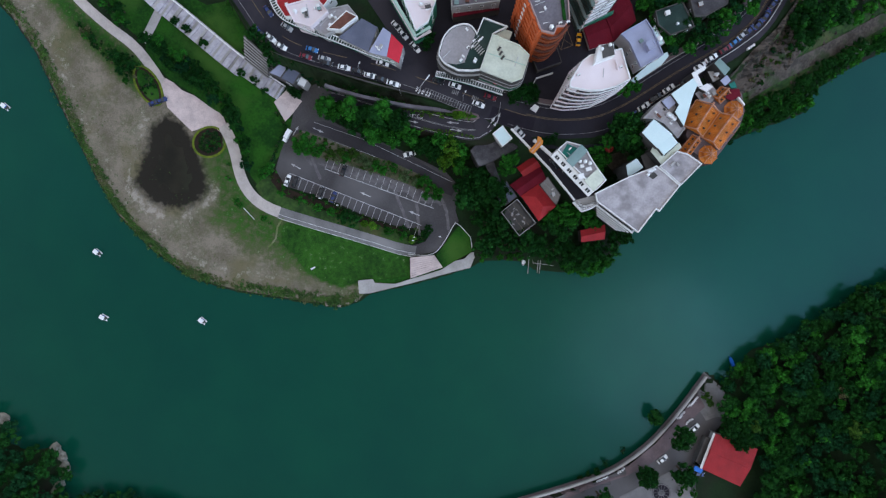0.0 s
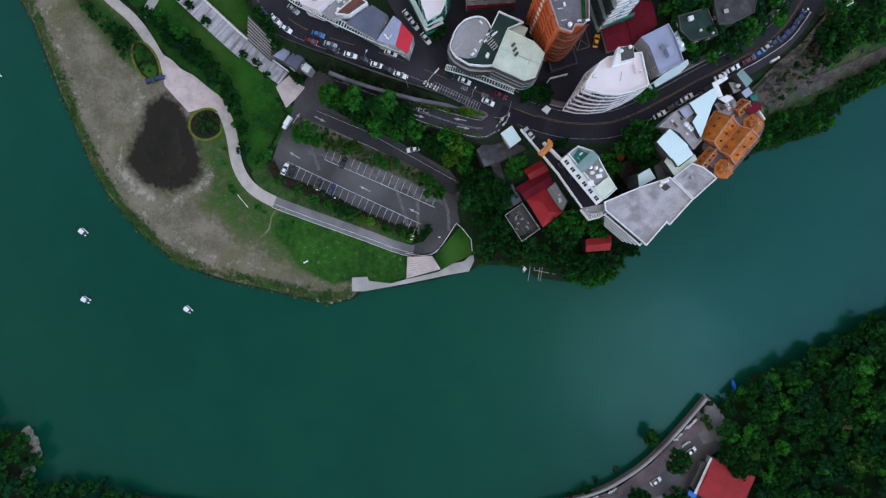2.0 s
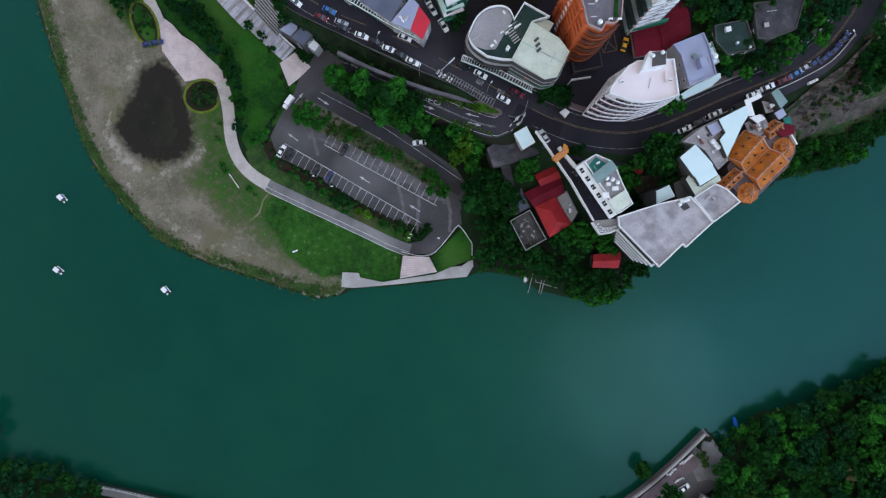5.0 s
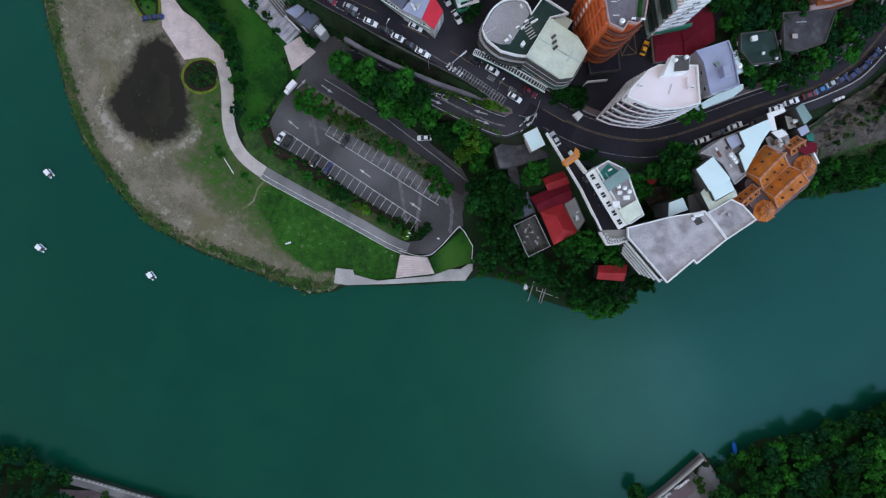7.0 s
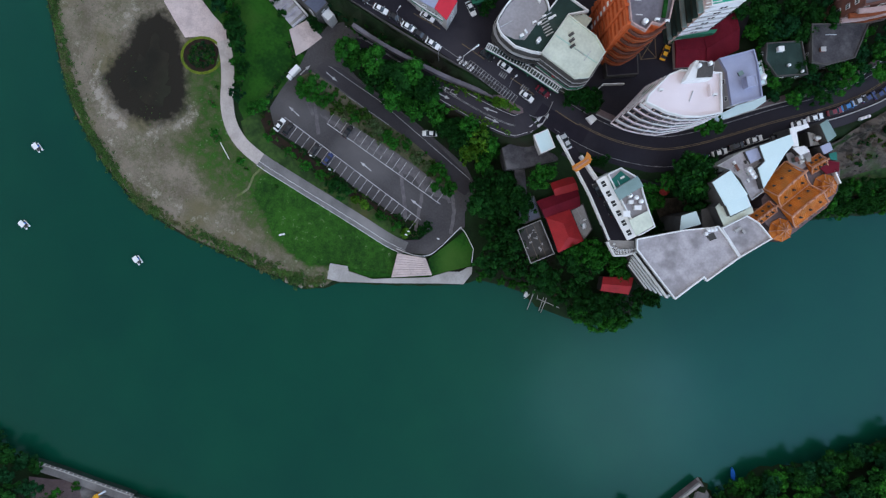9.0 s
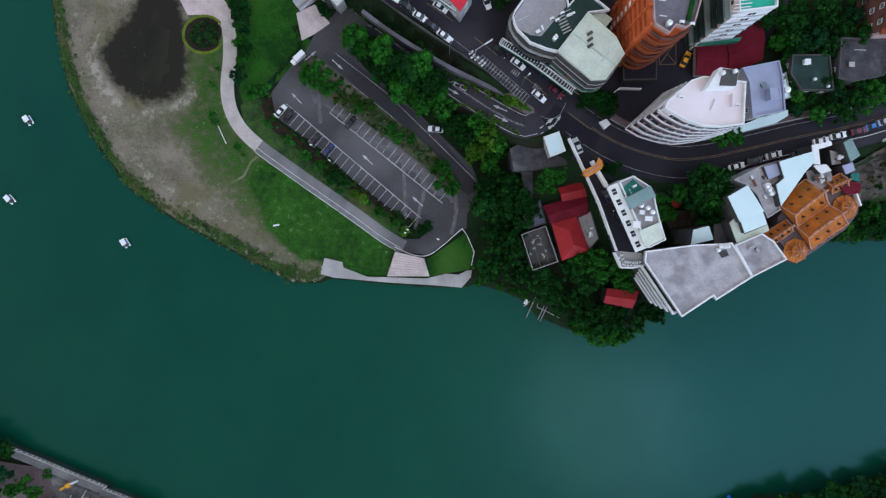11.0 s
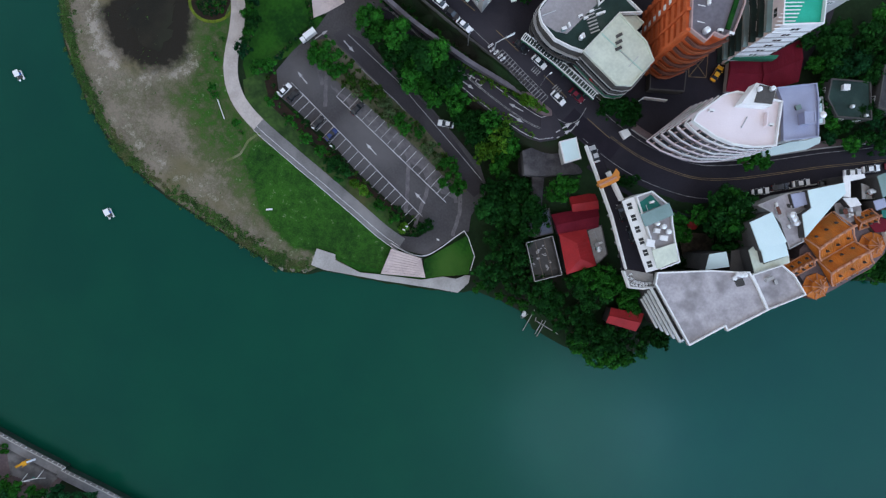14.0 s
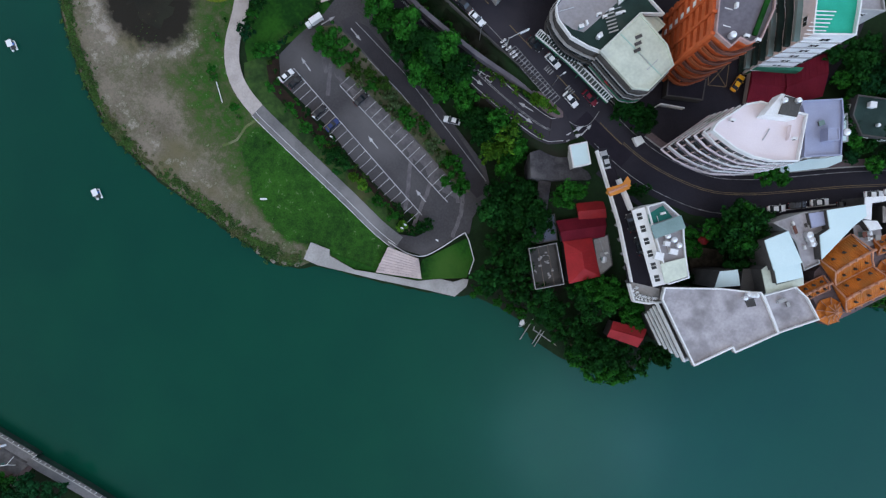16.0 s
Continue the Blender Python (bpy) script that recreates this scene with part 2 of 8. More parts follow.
    "greypath": mat("grey_path_asphalt", (0.185, 0.178, 0.178), (0.130, 0.125, 0.125), c=(0.235, 0.225, 0.222), scale=0.2, fine=2, bump=0.1),
    "palepath": mat("pale_concrete_path", (0.50, 0.445, 0.415), (0.38, 0.335, 0.31), c=(0.44, 0.39, 0.36), scale=0.3, fine=2, bump=0.2),
    "slabs": mat("pale_bluish_slabs", (0.50, 0.48, 0.52), (0.38, 0.36, 0.40), c=(0.30, 0.28, 0.31), scale=0.5, fine=2, bump=0.1),
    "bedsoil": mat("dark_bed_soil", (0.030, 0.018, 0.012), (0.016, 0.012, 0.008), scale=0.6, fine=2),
    "mud": mat("damp_mud", (0.115, 0.095, 0.072), (0.05, 0.042, 0.032), scale=0.3, fine=1.2, bump=0.4),
    "pond": mat("dark_pond_water", (0.023, 0.020, 0.013), (0.011, 0.0105, 0.007), rough=0.35, bump=0.02, spec=0.15, scale=0.16, c=(0.022, 0.024, 0.014)),
}

def spit_ground():
    """Gravel, silt, mud and grass of the spit; the cover attribute says how much of each, noise frays their edges."""
    m = mat("spit_ground", (0.212, 0.178, 0.138), (0.122, 0.105, 0.074), c=(0.135, 0.118, 0.066), scale=0.13, fine=1.7, bump=0.8)
    n, l = m.node_tree.nodes, m.node_tree.links
    p = n["Principled BSDF"]
    out = p.inputs["Base Color"].links[0].from_socket
    co, at, sep = n.new("ShaderNodeTexCoord"), n.new("ShaderNodeAttribute"), n.new("ShaderNodeSeparateColor")
    at.attribute_name = "cover"
    l.new(at.outputs["Color"], sep.inputs[0])
    tex = []
    for sc, d in ((0.09, 7), (0.5, 9), (2.4, 5)):
        t = n.new("ShaderNodeTexNoise")
        l.new(co.outputs["Object"], t.inputs["Vector"])
        t.inputs["Scale"].default_value, t.inputs["Detail"].default_value = sc, d
        tex.append(t.outputs[0])

    def blend(a, b, f):
        mx = n.new("ShaderNodeMix")
        mx.data_type = "RGBA"
        l.new(f, mx.inputs["Factor"])
        for v, key in ((a, "A"), (b, "B")):
            if isinstance(v, tuple):
                mx.inputs[key].default_value = (*v, 1)
            else:
                l.new(v, mx.inputs[key])
        return mx.outputs["Result"]

    def frayed(base, gains, lo, hi, top=1.0):
        """base plus noises times their gains, as a factor from lo to hi."""
        for t, g in zip(tex, gains):
            if g:
                k = n.new("ShaderNodeMath")
                k.operation = "MULTIPLY_ADD"
                l.new(t, k.inputs[0])
                k.inputs[1].default_value = g
                l.new(base, k.inputs[2])
                base = k.outputs[0]
        r = n.new("ShaderNodeMapRange")
        l.new(base, r.inputs[0])
        r.inputs[1].default_value, r.inputs[2].default_value, r.inputs[4].default_value = lo, hi, top
        return r.outputs[0]

    weeds = frayed(sep.outputs["Red"], (0.9, 1.2, 0.7), 1.30, 1.85, 0.8)
    out = blend(out, (0.062, 0.078, 0.028), weeds)
    lush = blend((0.005, 0.028, 0.003), (0.026, 0.102, 0.009), frayed(tex[0], (0, 0.9, 0.8), 1.05, 1.6))
    grass = blend((0.060, 0.092, 0.022), lush, frayed(sep.outputs["Red"], (0.5, 0.5, 0), 0.85, 1.35))
    out = blend(out, grass, frayed(sep.outputs["Red"], (0.6, 1.5, 1.0), 1.9, 2.35))
    out = blend(out, (0.38, 0.335, 0.285), frayed(sep.outputs["Green"], (0.6, 2.4, 1.2), 2.52, 3.0, 0.7))
    out = blend(out, (0.017, 0.0145, 0.010), frayed(sep.outputs["Blue"], (0.3, 0.8, 0), 0.78, 1.25))
    l.new(out, p.inputs["Base Color"])
    return m


def river_water():
    """Green turbid water; faint ripples with smoother and rougher reaches."""
    m = mat("river_water", (0.0030, 0.0545, 0.0300), (0.0022, 0.0445, 0.0275), rough=0.2, scale=0.012, fine=0.06, bump=0, spec=0.25)
    n, l = m.node_tree.nodes, m.node_tree.links
    p = n["Principled BSDF"]
    p.inputs["Specular Tint"].default_value = (0.36, 0.76, 0.97, 1)
    co, gust, ripple, bp, r = (n.new("ShaderNode" + k) for k in ("TexCoord", "TexNoise", "TexNoise", "Bump", "MapRange"))
    for t, sc, d in ((gust, 0.022, 5), (ripple, 0.8, 4)):
        l.new(co.outputs["Object"], t.inputs["Vector"])
        t.inputs["Scale"].default_value, t.inputs["Detail"].default_value = sc, d
    l.new(gust.outputs[0], r.inputs[0])
    r.inputs[1].default_value, r.inputs[2].default_value = 0.35, 0.65
    r.inputs[3].default_value, r.inputs[4].default_value = 0.13, 0.21
    l.new(r.outputs[0], p.inputs["Roughness"])
    bp.inputs["Strength"].default_value, bp.inputs["Distance"].default_value = 0.16, 0.1
    l.new(ripple.outputs[0], bp.inputs["Height"])
    l.new(bp.outputs[0], p.inputs["Normal"])
    return m


water_mat = river_water()


# ---- builders ----
def mesh_of(name, bm, *mats, smooth=False):
    me = bpy.data.meshes.new(name)
    bmesh.ops.recalc_face_normals(bm, faces=bm.faces)
    if smooth:
        for f in bm.faces:
            f.smooth = True
    bm.to_mesh(me)
    bm.free()
    for m in mats:
        me.materials.append(M.get(m) if isinstance(m, str) else m)
    return me


def thing(name, at, label, category, group=""):
    """An Empty at a thing's base; its parts hang under it."""
    ob = new(name)
    ob.empty_display_size = 0.5
    ob.location = at
    return tagged(ob, label, category, group)


def part(name, bm, material, parent, label="", smooth=False):
    """Links a bmesh, drawn in the place's own coordinates, as one mesh under a thing or part."""
    top = parent
    base = Vector((0, 0, 0))
    while top:
        base += Vector(top.location)
        top = top.parent
    bmesh.ops.translate(bm, verts=bm.verts, vec=-base)
    ob = new(name, mesh_of(name, bm, material, smooth=smooth))
    ob.parent = parent
    return tagged(ob, label)


def piece(name, me, parent, m):
    """A further object on a shared mesh, at the pose m in the place's coordinates."""
    ob = new(name, me)
    ob.parent = parent
    top, base = parent, Vector((0, 0, 0))
    while top:
        base += Vector(top.location)
        top = top.parent
    ob.matrix_basis = Matrix.Translation(-base) @ m
    return ob


def structure(name, bm, material, label="", category="", smooth=False):
    return tagged(new(name, mesh_of(name, bm, material, smooth=smooth)), label, category, kind="structure")


def prism(bm, pts, z0, z1, top=True, bottom=True):
    lo = [bm.verts.new((x, y, z0)) for x, y in pts]
    hi = [bm.verts.new((x, y, z1)) for x, y in pts]
    n = len(pts)
    for i in range(n):
        bm.faces.new((lo[i], lo[(i + 1) % n], hi[(i + 1) % n], hi[i]))
    if top:
        bm.faces.new(hi)
    if bottom:
        bm.faces.new(lo[::-1])
    return bm


def box(bm, x, y, z, sx, sy, sz, turn=0.0, bev=0.0):
    """A box on z, turned by degrees."""
    r = bmesh.ops.create_cube(bm, size=1)
    vs = r["verts"]
    if bev:
        bmesh.ops.scale(bm, vec=(sx, sy, sz), verts=vs)
        es = list({e for v in vs for e in v.link_edges})
        out = bmesh.ops.bevel(bm, geom=es, offset=bev, segments=2, affect="EDGES", profile=0.6)
        vs = list({v for f in out["faces"] for v in f.verts} | {v for v in vs if v.is_valid})
        bmesh.ops.transform(bm, matrix=pose(x, y, z + sz / 2, 0, 0, turn), verts=vs)
    else:
        bmesh.ops.transform(bm, matrix=pose(x, y, z + sz / 2, 0, 0, turn) @ Matrix.Diagonal((sx, sy, sz, 1)), verts=vs)
    return bm


def tube(bm, a, b, r, r2=None, seg=8):
    a, b = Vector(a), Vector(b)
    m = Matrix.Translation((a + b) / 2) @ (b - a).to_track_quat("Z", "Y").to_matrix().to_4x4()
    bmesh.ops.create_cone(bm, cap_ends=True, segments=seg, radius1=r, radius2=r if r2 is None else r2, depth=(b - a).length, matrix=m)
    return bm


def smooth_line(pts, step=2.0, closed=False):
    """A Catmull-Rom line through the points, in steps of about step metres."""
    P = [Vector(p) for p in pts]
    n, out = len(P), []
    for i in range(n if closed else n - 1):
        if closed:
            a, b, c, d = P[i - 1], P[i], P[(i + 1) % n], P[(i + 2) % n]
        else:
            a, b, c, d = P[max(i - 1, 0)], P[i], P[i + 1], P[min(i + 2, n - 1)]
        k = max(1, int((c - b).length / step))
        for j in range(k):
            t = j / k
            out.append(0.5 * (2 * b + (c - a) * t + (2 * a - 5 * b + 4 * c - d) * t * t + (3 * b - a - 3 * c + d) * t ** 3))
    if not closed:
        out.append(P[-1])
    return out


def inset(pts, d):
    """The outline moved inwards by d (outwards for minus), for outlines of either turn."""
    area = sum(a[0] * b[1] - b[0] * a[1] for a, b in zip(pts, pts[1:] + pts[:1]))
    s = 1 if area > 0 else -1
    out = []
    n = len(pts)
    for i in range(n):
        p, q, r = (Vector(pts[j % n][:2]) for j in (i - 1, i, i + 1))
        u, v = (q - p).normalized(), (r - q).normalized()
        nu, nv = Vector((-u.y, u.x)) * s, Vector((-v.y, v.x)) * s
        k = nu + nv
        den = max(0.35, 1 + nu.dot(nv))
        out.append(tuple(q + k * (d / den)))
    return out


def ring(bm, pts, width, z0, z1):
    """A low wall of that width along the inside of a closed outline."""
    ins = inset(pts, width)
    n = len(pts)
    vo = [[bm.verts.new((x, y, z)) for x, y in pts] for z in (z0, z1)]
    vi = [[bm.verts.new((x, y, z)) for x, y in ins] for z in (z0, z1)]
    for i in range(n):
        j = (i + 1) % n
        bm.faces.new((vo[0][i], vo[0][j], vo[1][j], vo[1][i]))
        bm.faces.new((vi[0][j], vi[0][i], vi[1][i], vi[1][j]))
        bm.faces.new((vo[1][i], vo[1][j], vi[1][j], vi[1][i]))
        bm.faces.new((vo[0][j], vo[0][i], vi[0][i], vi[0][j]))
    return bm


def ribbon(bm, line, width, z, thick=0.0, side=0.0):
    """A strip along a line; z is a function of x, y or a list of heights; side shifts it to the left of its way."""
    n = len(line)
    rows = []
    for i, p in enumerate(line):
        d = (Vector(line[min(i + 1, n - 1)]) - Vector(line[max(i - 1, 0)])).to_2d().normalized()
        k = Vector((-d.y, d.x))
        row = []
        for w in (width / 2 + side, -width / 2 + side):
            q = Vector((p[0], p[1])) + k * w
            h = z(q.x, q.y) if callable(z) else z[i]
            row.append((q.x, q.y, h))
        rows.append(row)
    top = [[bm.verts.new(q) for q in r] for r in rows]
    for a, b in zip(top, top[1:]):
        bm.faces.new((a[0], a[1], b[1], b[0]))
    if thick:
        low = [[bm.verts.new((q[0], q[1], q[2] - thick)) for q in r] for r in rows]
        for i in range(n - 1):
            bm.faces.new((top[i][0], top[i + 1][0], low[i + 1][0], low[i][0]))
            bm.faces.new((top[i + 1][1], top[i][1], low[i][1], low[i + 1][1]))
            bm.faces.new((low[i][0], low[i + 1][0], low[i + 1][1], low[i][1]))
        for k in (0, n - 1):
            bm.faces.new((top[k][0], low[k][0], low[k][1], top[k][1]))
    return bm


# ---- the lie of the land ----
SHORE_N = [(-228.0, 144.1), (-198.3, 114.2), (-181.4, 94.9), (-168.5, 81.9), (-159.4, 68.5), (-149.0, 45.1), (-137.4, 20.4), (-128.2, 4.8), (-116.4, -7.6), (-100.9, -19.1), (-82.9, -24.3), (-60.3, -27.8), (-42.1, -30.6), (-33.7, -27.8), (-30.4, -25.1), (-13.9, -21.4), (1.5, -17.2), (9.4, -14.5), (12.5, -12.3), (20.1, -11.5), (27.8, -12.3), (33.2, -15.4), (43.1, -16.7), (54.0, -16.3), (61.5, -13.2), (65.2, -7.5), (67.9, -3.1), (74.4, 3.8), (86.1, 16.4), (94.6, 24.5), (105.2, 32.7), (120.0, 38.6), (134.9, 44.2), (140.0, 53.1), (151.5, 60.7), (165.7, 67.8), (205.6, 84.0), (275.0, 114.6)]
LAND_N = SHORE_N + [(900.0, 300.0), (2000.0, 900.0), (2000.0, 2000.0), (-2000.0, 2000.0), (-2000.0, 900.0), (-700.0, 350.0)]
SHORE_S = [(-7.4, -135.3), (1.5, -121.5), (14.9, -111.2), (32.6, -105.4), (45.9, -101.2), (59.1, -96.2), (67.9, -91.6), (78.8, -82.6), (89.6, -70.3), (100.2, -55.8), (107.3, -62.0), (110.3, -56.2), (117.5, -47.4), (132.6, -41.8), (143.2, -35.2), (153.8, -27.8), (168.2, -21.0), (217.1, 1.1), (279.5, 22.4)]
LAND_S = SHORE_S + [(900.0, 150.0), (2000.0, 300.0), (2000.0, -2000.0), (300.0, -2000.0), (60.0, -400.0)]
SHORE_W = [(-335.7, -34.5), (-245.1, -52.4), (-200.2, -65.8), (-175.9, -73.6), (-174.3, -78.4), (-178.0, -83.4), (-166.8, -88.4), (-154.5, -86.0), (-150.7, -94.2), (-155.9, -102.5), (-153.8, -111.1), (-107.8, -110.4), (-96.2, -110.9), (-78.7, -112.2), (-61.4, -112.9), (-43.8, -114.4), (-54.1, -114.1), (-29.4, -115.3), (4.5, -116.2)]
LAND_W = SHORE_W + [(0.0, -400.0), (200.0, -2000.0), (-2000.0, -2000.0), (-2000.0, -300.0)]
TOWN = [(-90.6, 138.1), (-73.6, 91.8), (-70.5, 80.2), (-67.5, 70.0), (-62.0, 63.3), (-55.1, 60.6), (-46.1, 58.2), (-30.3, 54.0), (-18.4, 50.6), (-2.5, 46.2), (11.3, 42.2), (15.3, 39.1), (17.3, 35.2), (22.2, 33.6), (28.2, 31.6), (33.1, 31.2), (41.0, 30.8), (52.9, 31.1), (62.7, 36.2), (72.4, 43.2), (83.0, 51.0), (92.1, 56.4), (99.4, 60.8), (108.1, 67.5), (114.2, 78.1), (118.2, 90.5), (121.4, 117.1)] + [(420.0, 420.0), (2000.0, 1500.0), (-2000.0, 1500.0), (-300.0, 500.0)]
RAMP = [(13.7, 38.0), (9.8, 34.8), (1.4, 36.1), (-9.7, 39.3), (-21.1, 43.2), (-31.7, 46.8), (-42.7, 50.6), (-51.1, 49.8)]
RAMP_Z = [18.1, 17.4, 15.6, 13.4, 11.2, 9.0, 6.6, 4.4]


ROAD = smooth_line([(-80.4, 101.6), (-72.7, 86.0), (-68.4, 79.2), (-62.7, 71.2), (-55.6, 65.8), (-46.1, 62.3), (-30.2, 58.5), (-18.4, 55.3), (-6.5, 51.3), (7.4, 46.4), (17.3, 42.6), (27.2, 39.4), (36.1, 37.6), (44.9, 37.4), (52.8, 38.5), (61.1, 42.1), (69.8, 47.3), (79.4, 53.3), (89.0, 58.8), (97.8, 64.4), (104.9, 71.0), (110.1, 79.3), (114.0, 89.0), (116.0, 102.2)], 2.5)
ROAD_PTS = [(p.x, p.y) for p in ROAD]
LOT_AREA = [(-56.1, 56.7), (-41.2, 52.4), (7.9, 22.6), (5.8, -3.1), (-11.4, -11.7), (-67.4, 14.2), (-67.2, 31.3)]


def signed(pts, X, Y):
    """Distance to an outline, positive inside."""
    P = np.asarray(pts, float)
    Q = np.roll(P, -1, axis=0)
    x, y = np.ravel(X), np.ravel(Y)
    best, inside = np.full(x.shape, 1e9), np.zeros(x.shape, bool)
    step = max(1, int(4e5 / max(1, x.size)))
    for i in range(0, len(P), step):
        ax, ay, bx, by = (v[i:i + step, None] for v in (P[:, 0], P[:, 1], Q[:, 0], Q[:, 1]))
        dx, dy = bx - ax, by - ay
        t = np.clip(((x - ax) * dx + (y - ay) * dy) / (dx * dx + dy * dy + 1e-9), 0, 1)
        best = np.minimum(best, np.hypot(x - ax - t * dx, y - ay - t * dy).min(axis=0))
        cross = ((ay > y) != (by > y)) & (x < dx * (y - ay) / (dy + np.where(dy >= 0, 1e-12, -1e-12)) + ax)
        inside ^= (cross.sum(axis=0) % 2).astype(bool)
    return np.where(inside, best, -best).reshape(np.shape(X))


def sm(v):
    v = np.clip(v, 0, 1)
    return v * v * (3 - 2 * v)


def heights(X, Y):
    """Ground height at the places X, Y."""
    X, Y = np.asarray(X, float), np.asarray(Y, float)
    n, s, w, t = (signed(p, X, Y) for p in (LAND_N, LAND_S, LAND_W, TOWN))
    bed = np.maximum(-3, 0.25 * np.maximum(np.maximum(n, s), w))
    low = 0.2 + 1.1 * sm(n / 4) + 1.2 * sm((n - 4) / 30) + 1.7 * sm((n - 22) / 22) * sm((X + 110) / 50)
    plate = 17.8 + 3.4 * sm((X - 25) / 70)
    out = np.maximum(-t, 0)
    near = np.maximum(n, 0.01)
    east = sm((X - 8) / 14)
    reach = 6.5 * (1 - east) + (out + near) * east
    z = np.where(t >= 0, plate, low + (plate - low) * sm(1 - out / reach) * (1 - 0.25 * east * sm(out / 4)))
    best = np.full(X.shape, 1e9)
    rz = np.zeros(X.shape)
    for (ax, ay), (bx, by), za, zb in zip(RAMP, RAMP[1:], RAMP_Z, RAMP_Z[1:]):
        dx, dy = bx - ax, by - ay
        k = np.clip(((X - ax) * dx + (Y - ay) * dy) / (dx * dx + dy * dy), 0, 1)
        d = np.hypot(X - ax - k * dx, Y - ay - k * dy)
        rz = np.where(d < best, za + k * (zb - za), rz)
        best = np.minimum(best, d)
    z = np.where(n > 0, z + (rz - 0.1 - z) * sm((8.5 - best) / 4.5), z)
    rd = -np.minimum(np.abs(signed(ROAD_PTS + ROAD_PTS[::-1], X, Y)), 99)
    z = np.where(n > 0, z + (plate - z) * sm((8.0 + 2.6 * east + rd) / 2.0), z)
    hill = 2.6 * sm(s / 1.0) + 34 * sm((s - 6) / 95) * sm((X - 116 + 0.35 * (Y + 60)) / 45)
    west = 2.2 * sm(w / 2.5) + 10 * sm((w - 14) / 60)
    return np.where(n > 0, z, np.where(s > 0, hill, np.where(w > 0, west, bed)))


def ground(x, y):
    return float(heights(np.array([x]), np.array([y]))[0])


def axis(lo, hi, step, far):
    a = list(np.arange(lo, hi + 0.1, step))
    g, k = [], step
    while (g[-1] if g else 0) < far:
        k *= 1.35
        g.append((g[-1] if g else 0) + k)
    return np.array([lo - v for v in g[::-1]] + a + [hi + v for v in g])


gx, gy = axis(-215, 215, 1.8, 1900), axis(-170, 175, 1.8, 1900)
GX, GY = np.meshgrid(gx, gy)
GZ = heights(GX, GY)
GZ -= np.where(GZ > 0.6, 0.15, 0)
GZ += np.where((GZ > 0.3) & (signed(TOWN, GX, GY) < -1) & (signed(LOT_AREA, GX, GY) < 0), 0.10 * np.sin(GX * 0.9 + 1.3 * np.sin(GY * 0.5)) * np.sin(GY * 0.8), 0)
verts = np.stack([GX.ravel(), GY.ravel(), GZ.ravel()], 1)
nx, ny = len(gx), len(gy)
ii = (np.arange(ny - 1)[:, None] * nx + np.arange(nx - 1)).ravel()
me = bpy.data.meshes.new("ground")
me.from_pydata(verts.tolist(), [], np.stack([ii, ii + 1, ii + nx + 1, ii + nx], 1).tolist())
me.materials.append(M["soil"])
me.polygons.foreach_set("use_smooth", np.ones(len(me.polygons), bool))
tagged(new("ground", me), "river banks with dark soil and wild green growth", "ground", kind="structure")

bm = bmesh.new()
bmesh.ops.create_grid(bm, x_segments=8, y_segments=8, size=2400)
structure("water", bm, water_mat, "calm dark green river water", "water")


def drape(bm, pts, lift, step=3.0, flat=None):
    """A sheet with that outline laid on the ground, lift above it."""
    tmp = bmesh.new()
    tmp.faces.new([tmp.verts.new((p[0], p[1], 0)) for p in pts])
    bmesh.ops.triangulate(tmp, faces=tmp.faces)
    xs, ys = [p[0] for p in pts], [p[1] for p in pts]
    for k, vals in ((0, xs), (1, ys)):
        v = math.floor(min(vals) / step) * step + step
        while v < max(vals):
            co, no = [0, 0, 0], [0, 0, 0]
            co[k], no[k] = v, 1
            bmesh.ops.bisect_plane(tmp, geom=tmp.verts[:] + tmp.edges[:] + tmp.faces[:], plane_co=co, plane_no=no)
            v += step
    tmp.verts.ensure_lookup_table()
    if flat is None:
        z = heights([v.co.x for v in tmp.verts], [v.co.y for v in tmp.verts])
    else:
        z = [flat] * len(tmp.verts)
    for v, h in zip(tmp.verts, z):
        v.co.z = h + lift
    me = bpy.data.meshes.new("tmp")
    tmp.to_mesh(me)
    tmp.free()
    bm.from_mesh(me)
    bpy.data.meshes.remove(me)
    return bm


def sheet(name, pts, material, lift, label, category, step=3.0):
    return structure(name, drape(bmesh.new(), pts, lift, step), material, label, category)


def rough_edge(pts, amount, step=1.5, seed=3):
    """A closed smooth outline with a ragged edge."""
    rnd = random.Random(seed)
    return [(p.x + rnd.uniform(-amount, amount), p.y + rnd.uniform(-amount, amount)) for p in smooth_line(pts, step, True)]


# ---- the spit: gravel, reeds, pond, lawns and paths ----
GRAVEL = [(-202.1, 123.6), (-180.0, 95.8), (-168.7, 82.7), (-159.2, 68.2), (-148.7, 44.6), (-137.0, 20.4), (-127.8, 5.0), (-116.0, -7.2), (-100.5, -18.6), (-82.5, -23.8), (-60.2, -27.3), (-42.5, -30.0), (-34.6, -27.5), (-37.0, -22.5), (-51.2, -16.3), (-64.4, -7.5), (-70.9, 1.3), (-77.3, 12.2), (-86.0, 25.3), (-92.4, 32.9), (-107.6, 44.9), (-122.8, 53.6), (-133.5, 67.7), (-146.3, 83.8), (-163.1, 107.4)]
POND = [(-106.9, 43.5), (-101.5, 39.9), (-96.2, 31.2), (-93.7, 23.0), (-92.1, 15.4), (-96.1, 10.4), (-103.6, 8.3), (-109.7, 8.7), (-115.8, 12.2), (-120.6, 17.6), (-119.1, 24.1), (-115.4, 31.3), (-113.1, 39.2)]
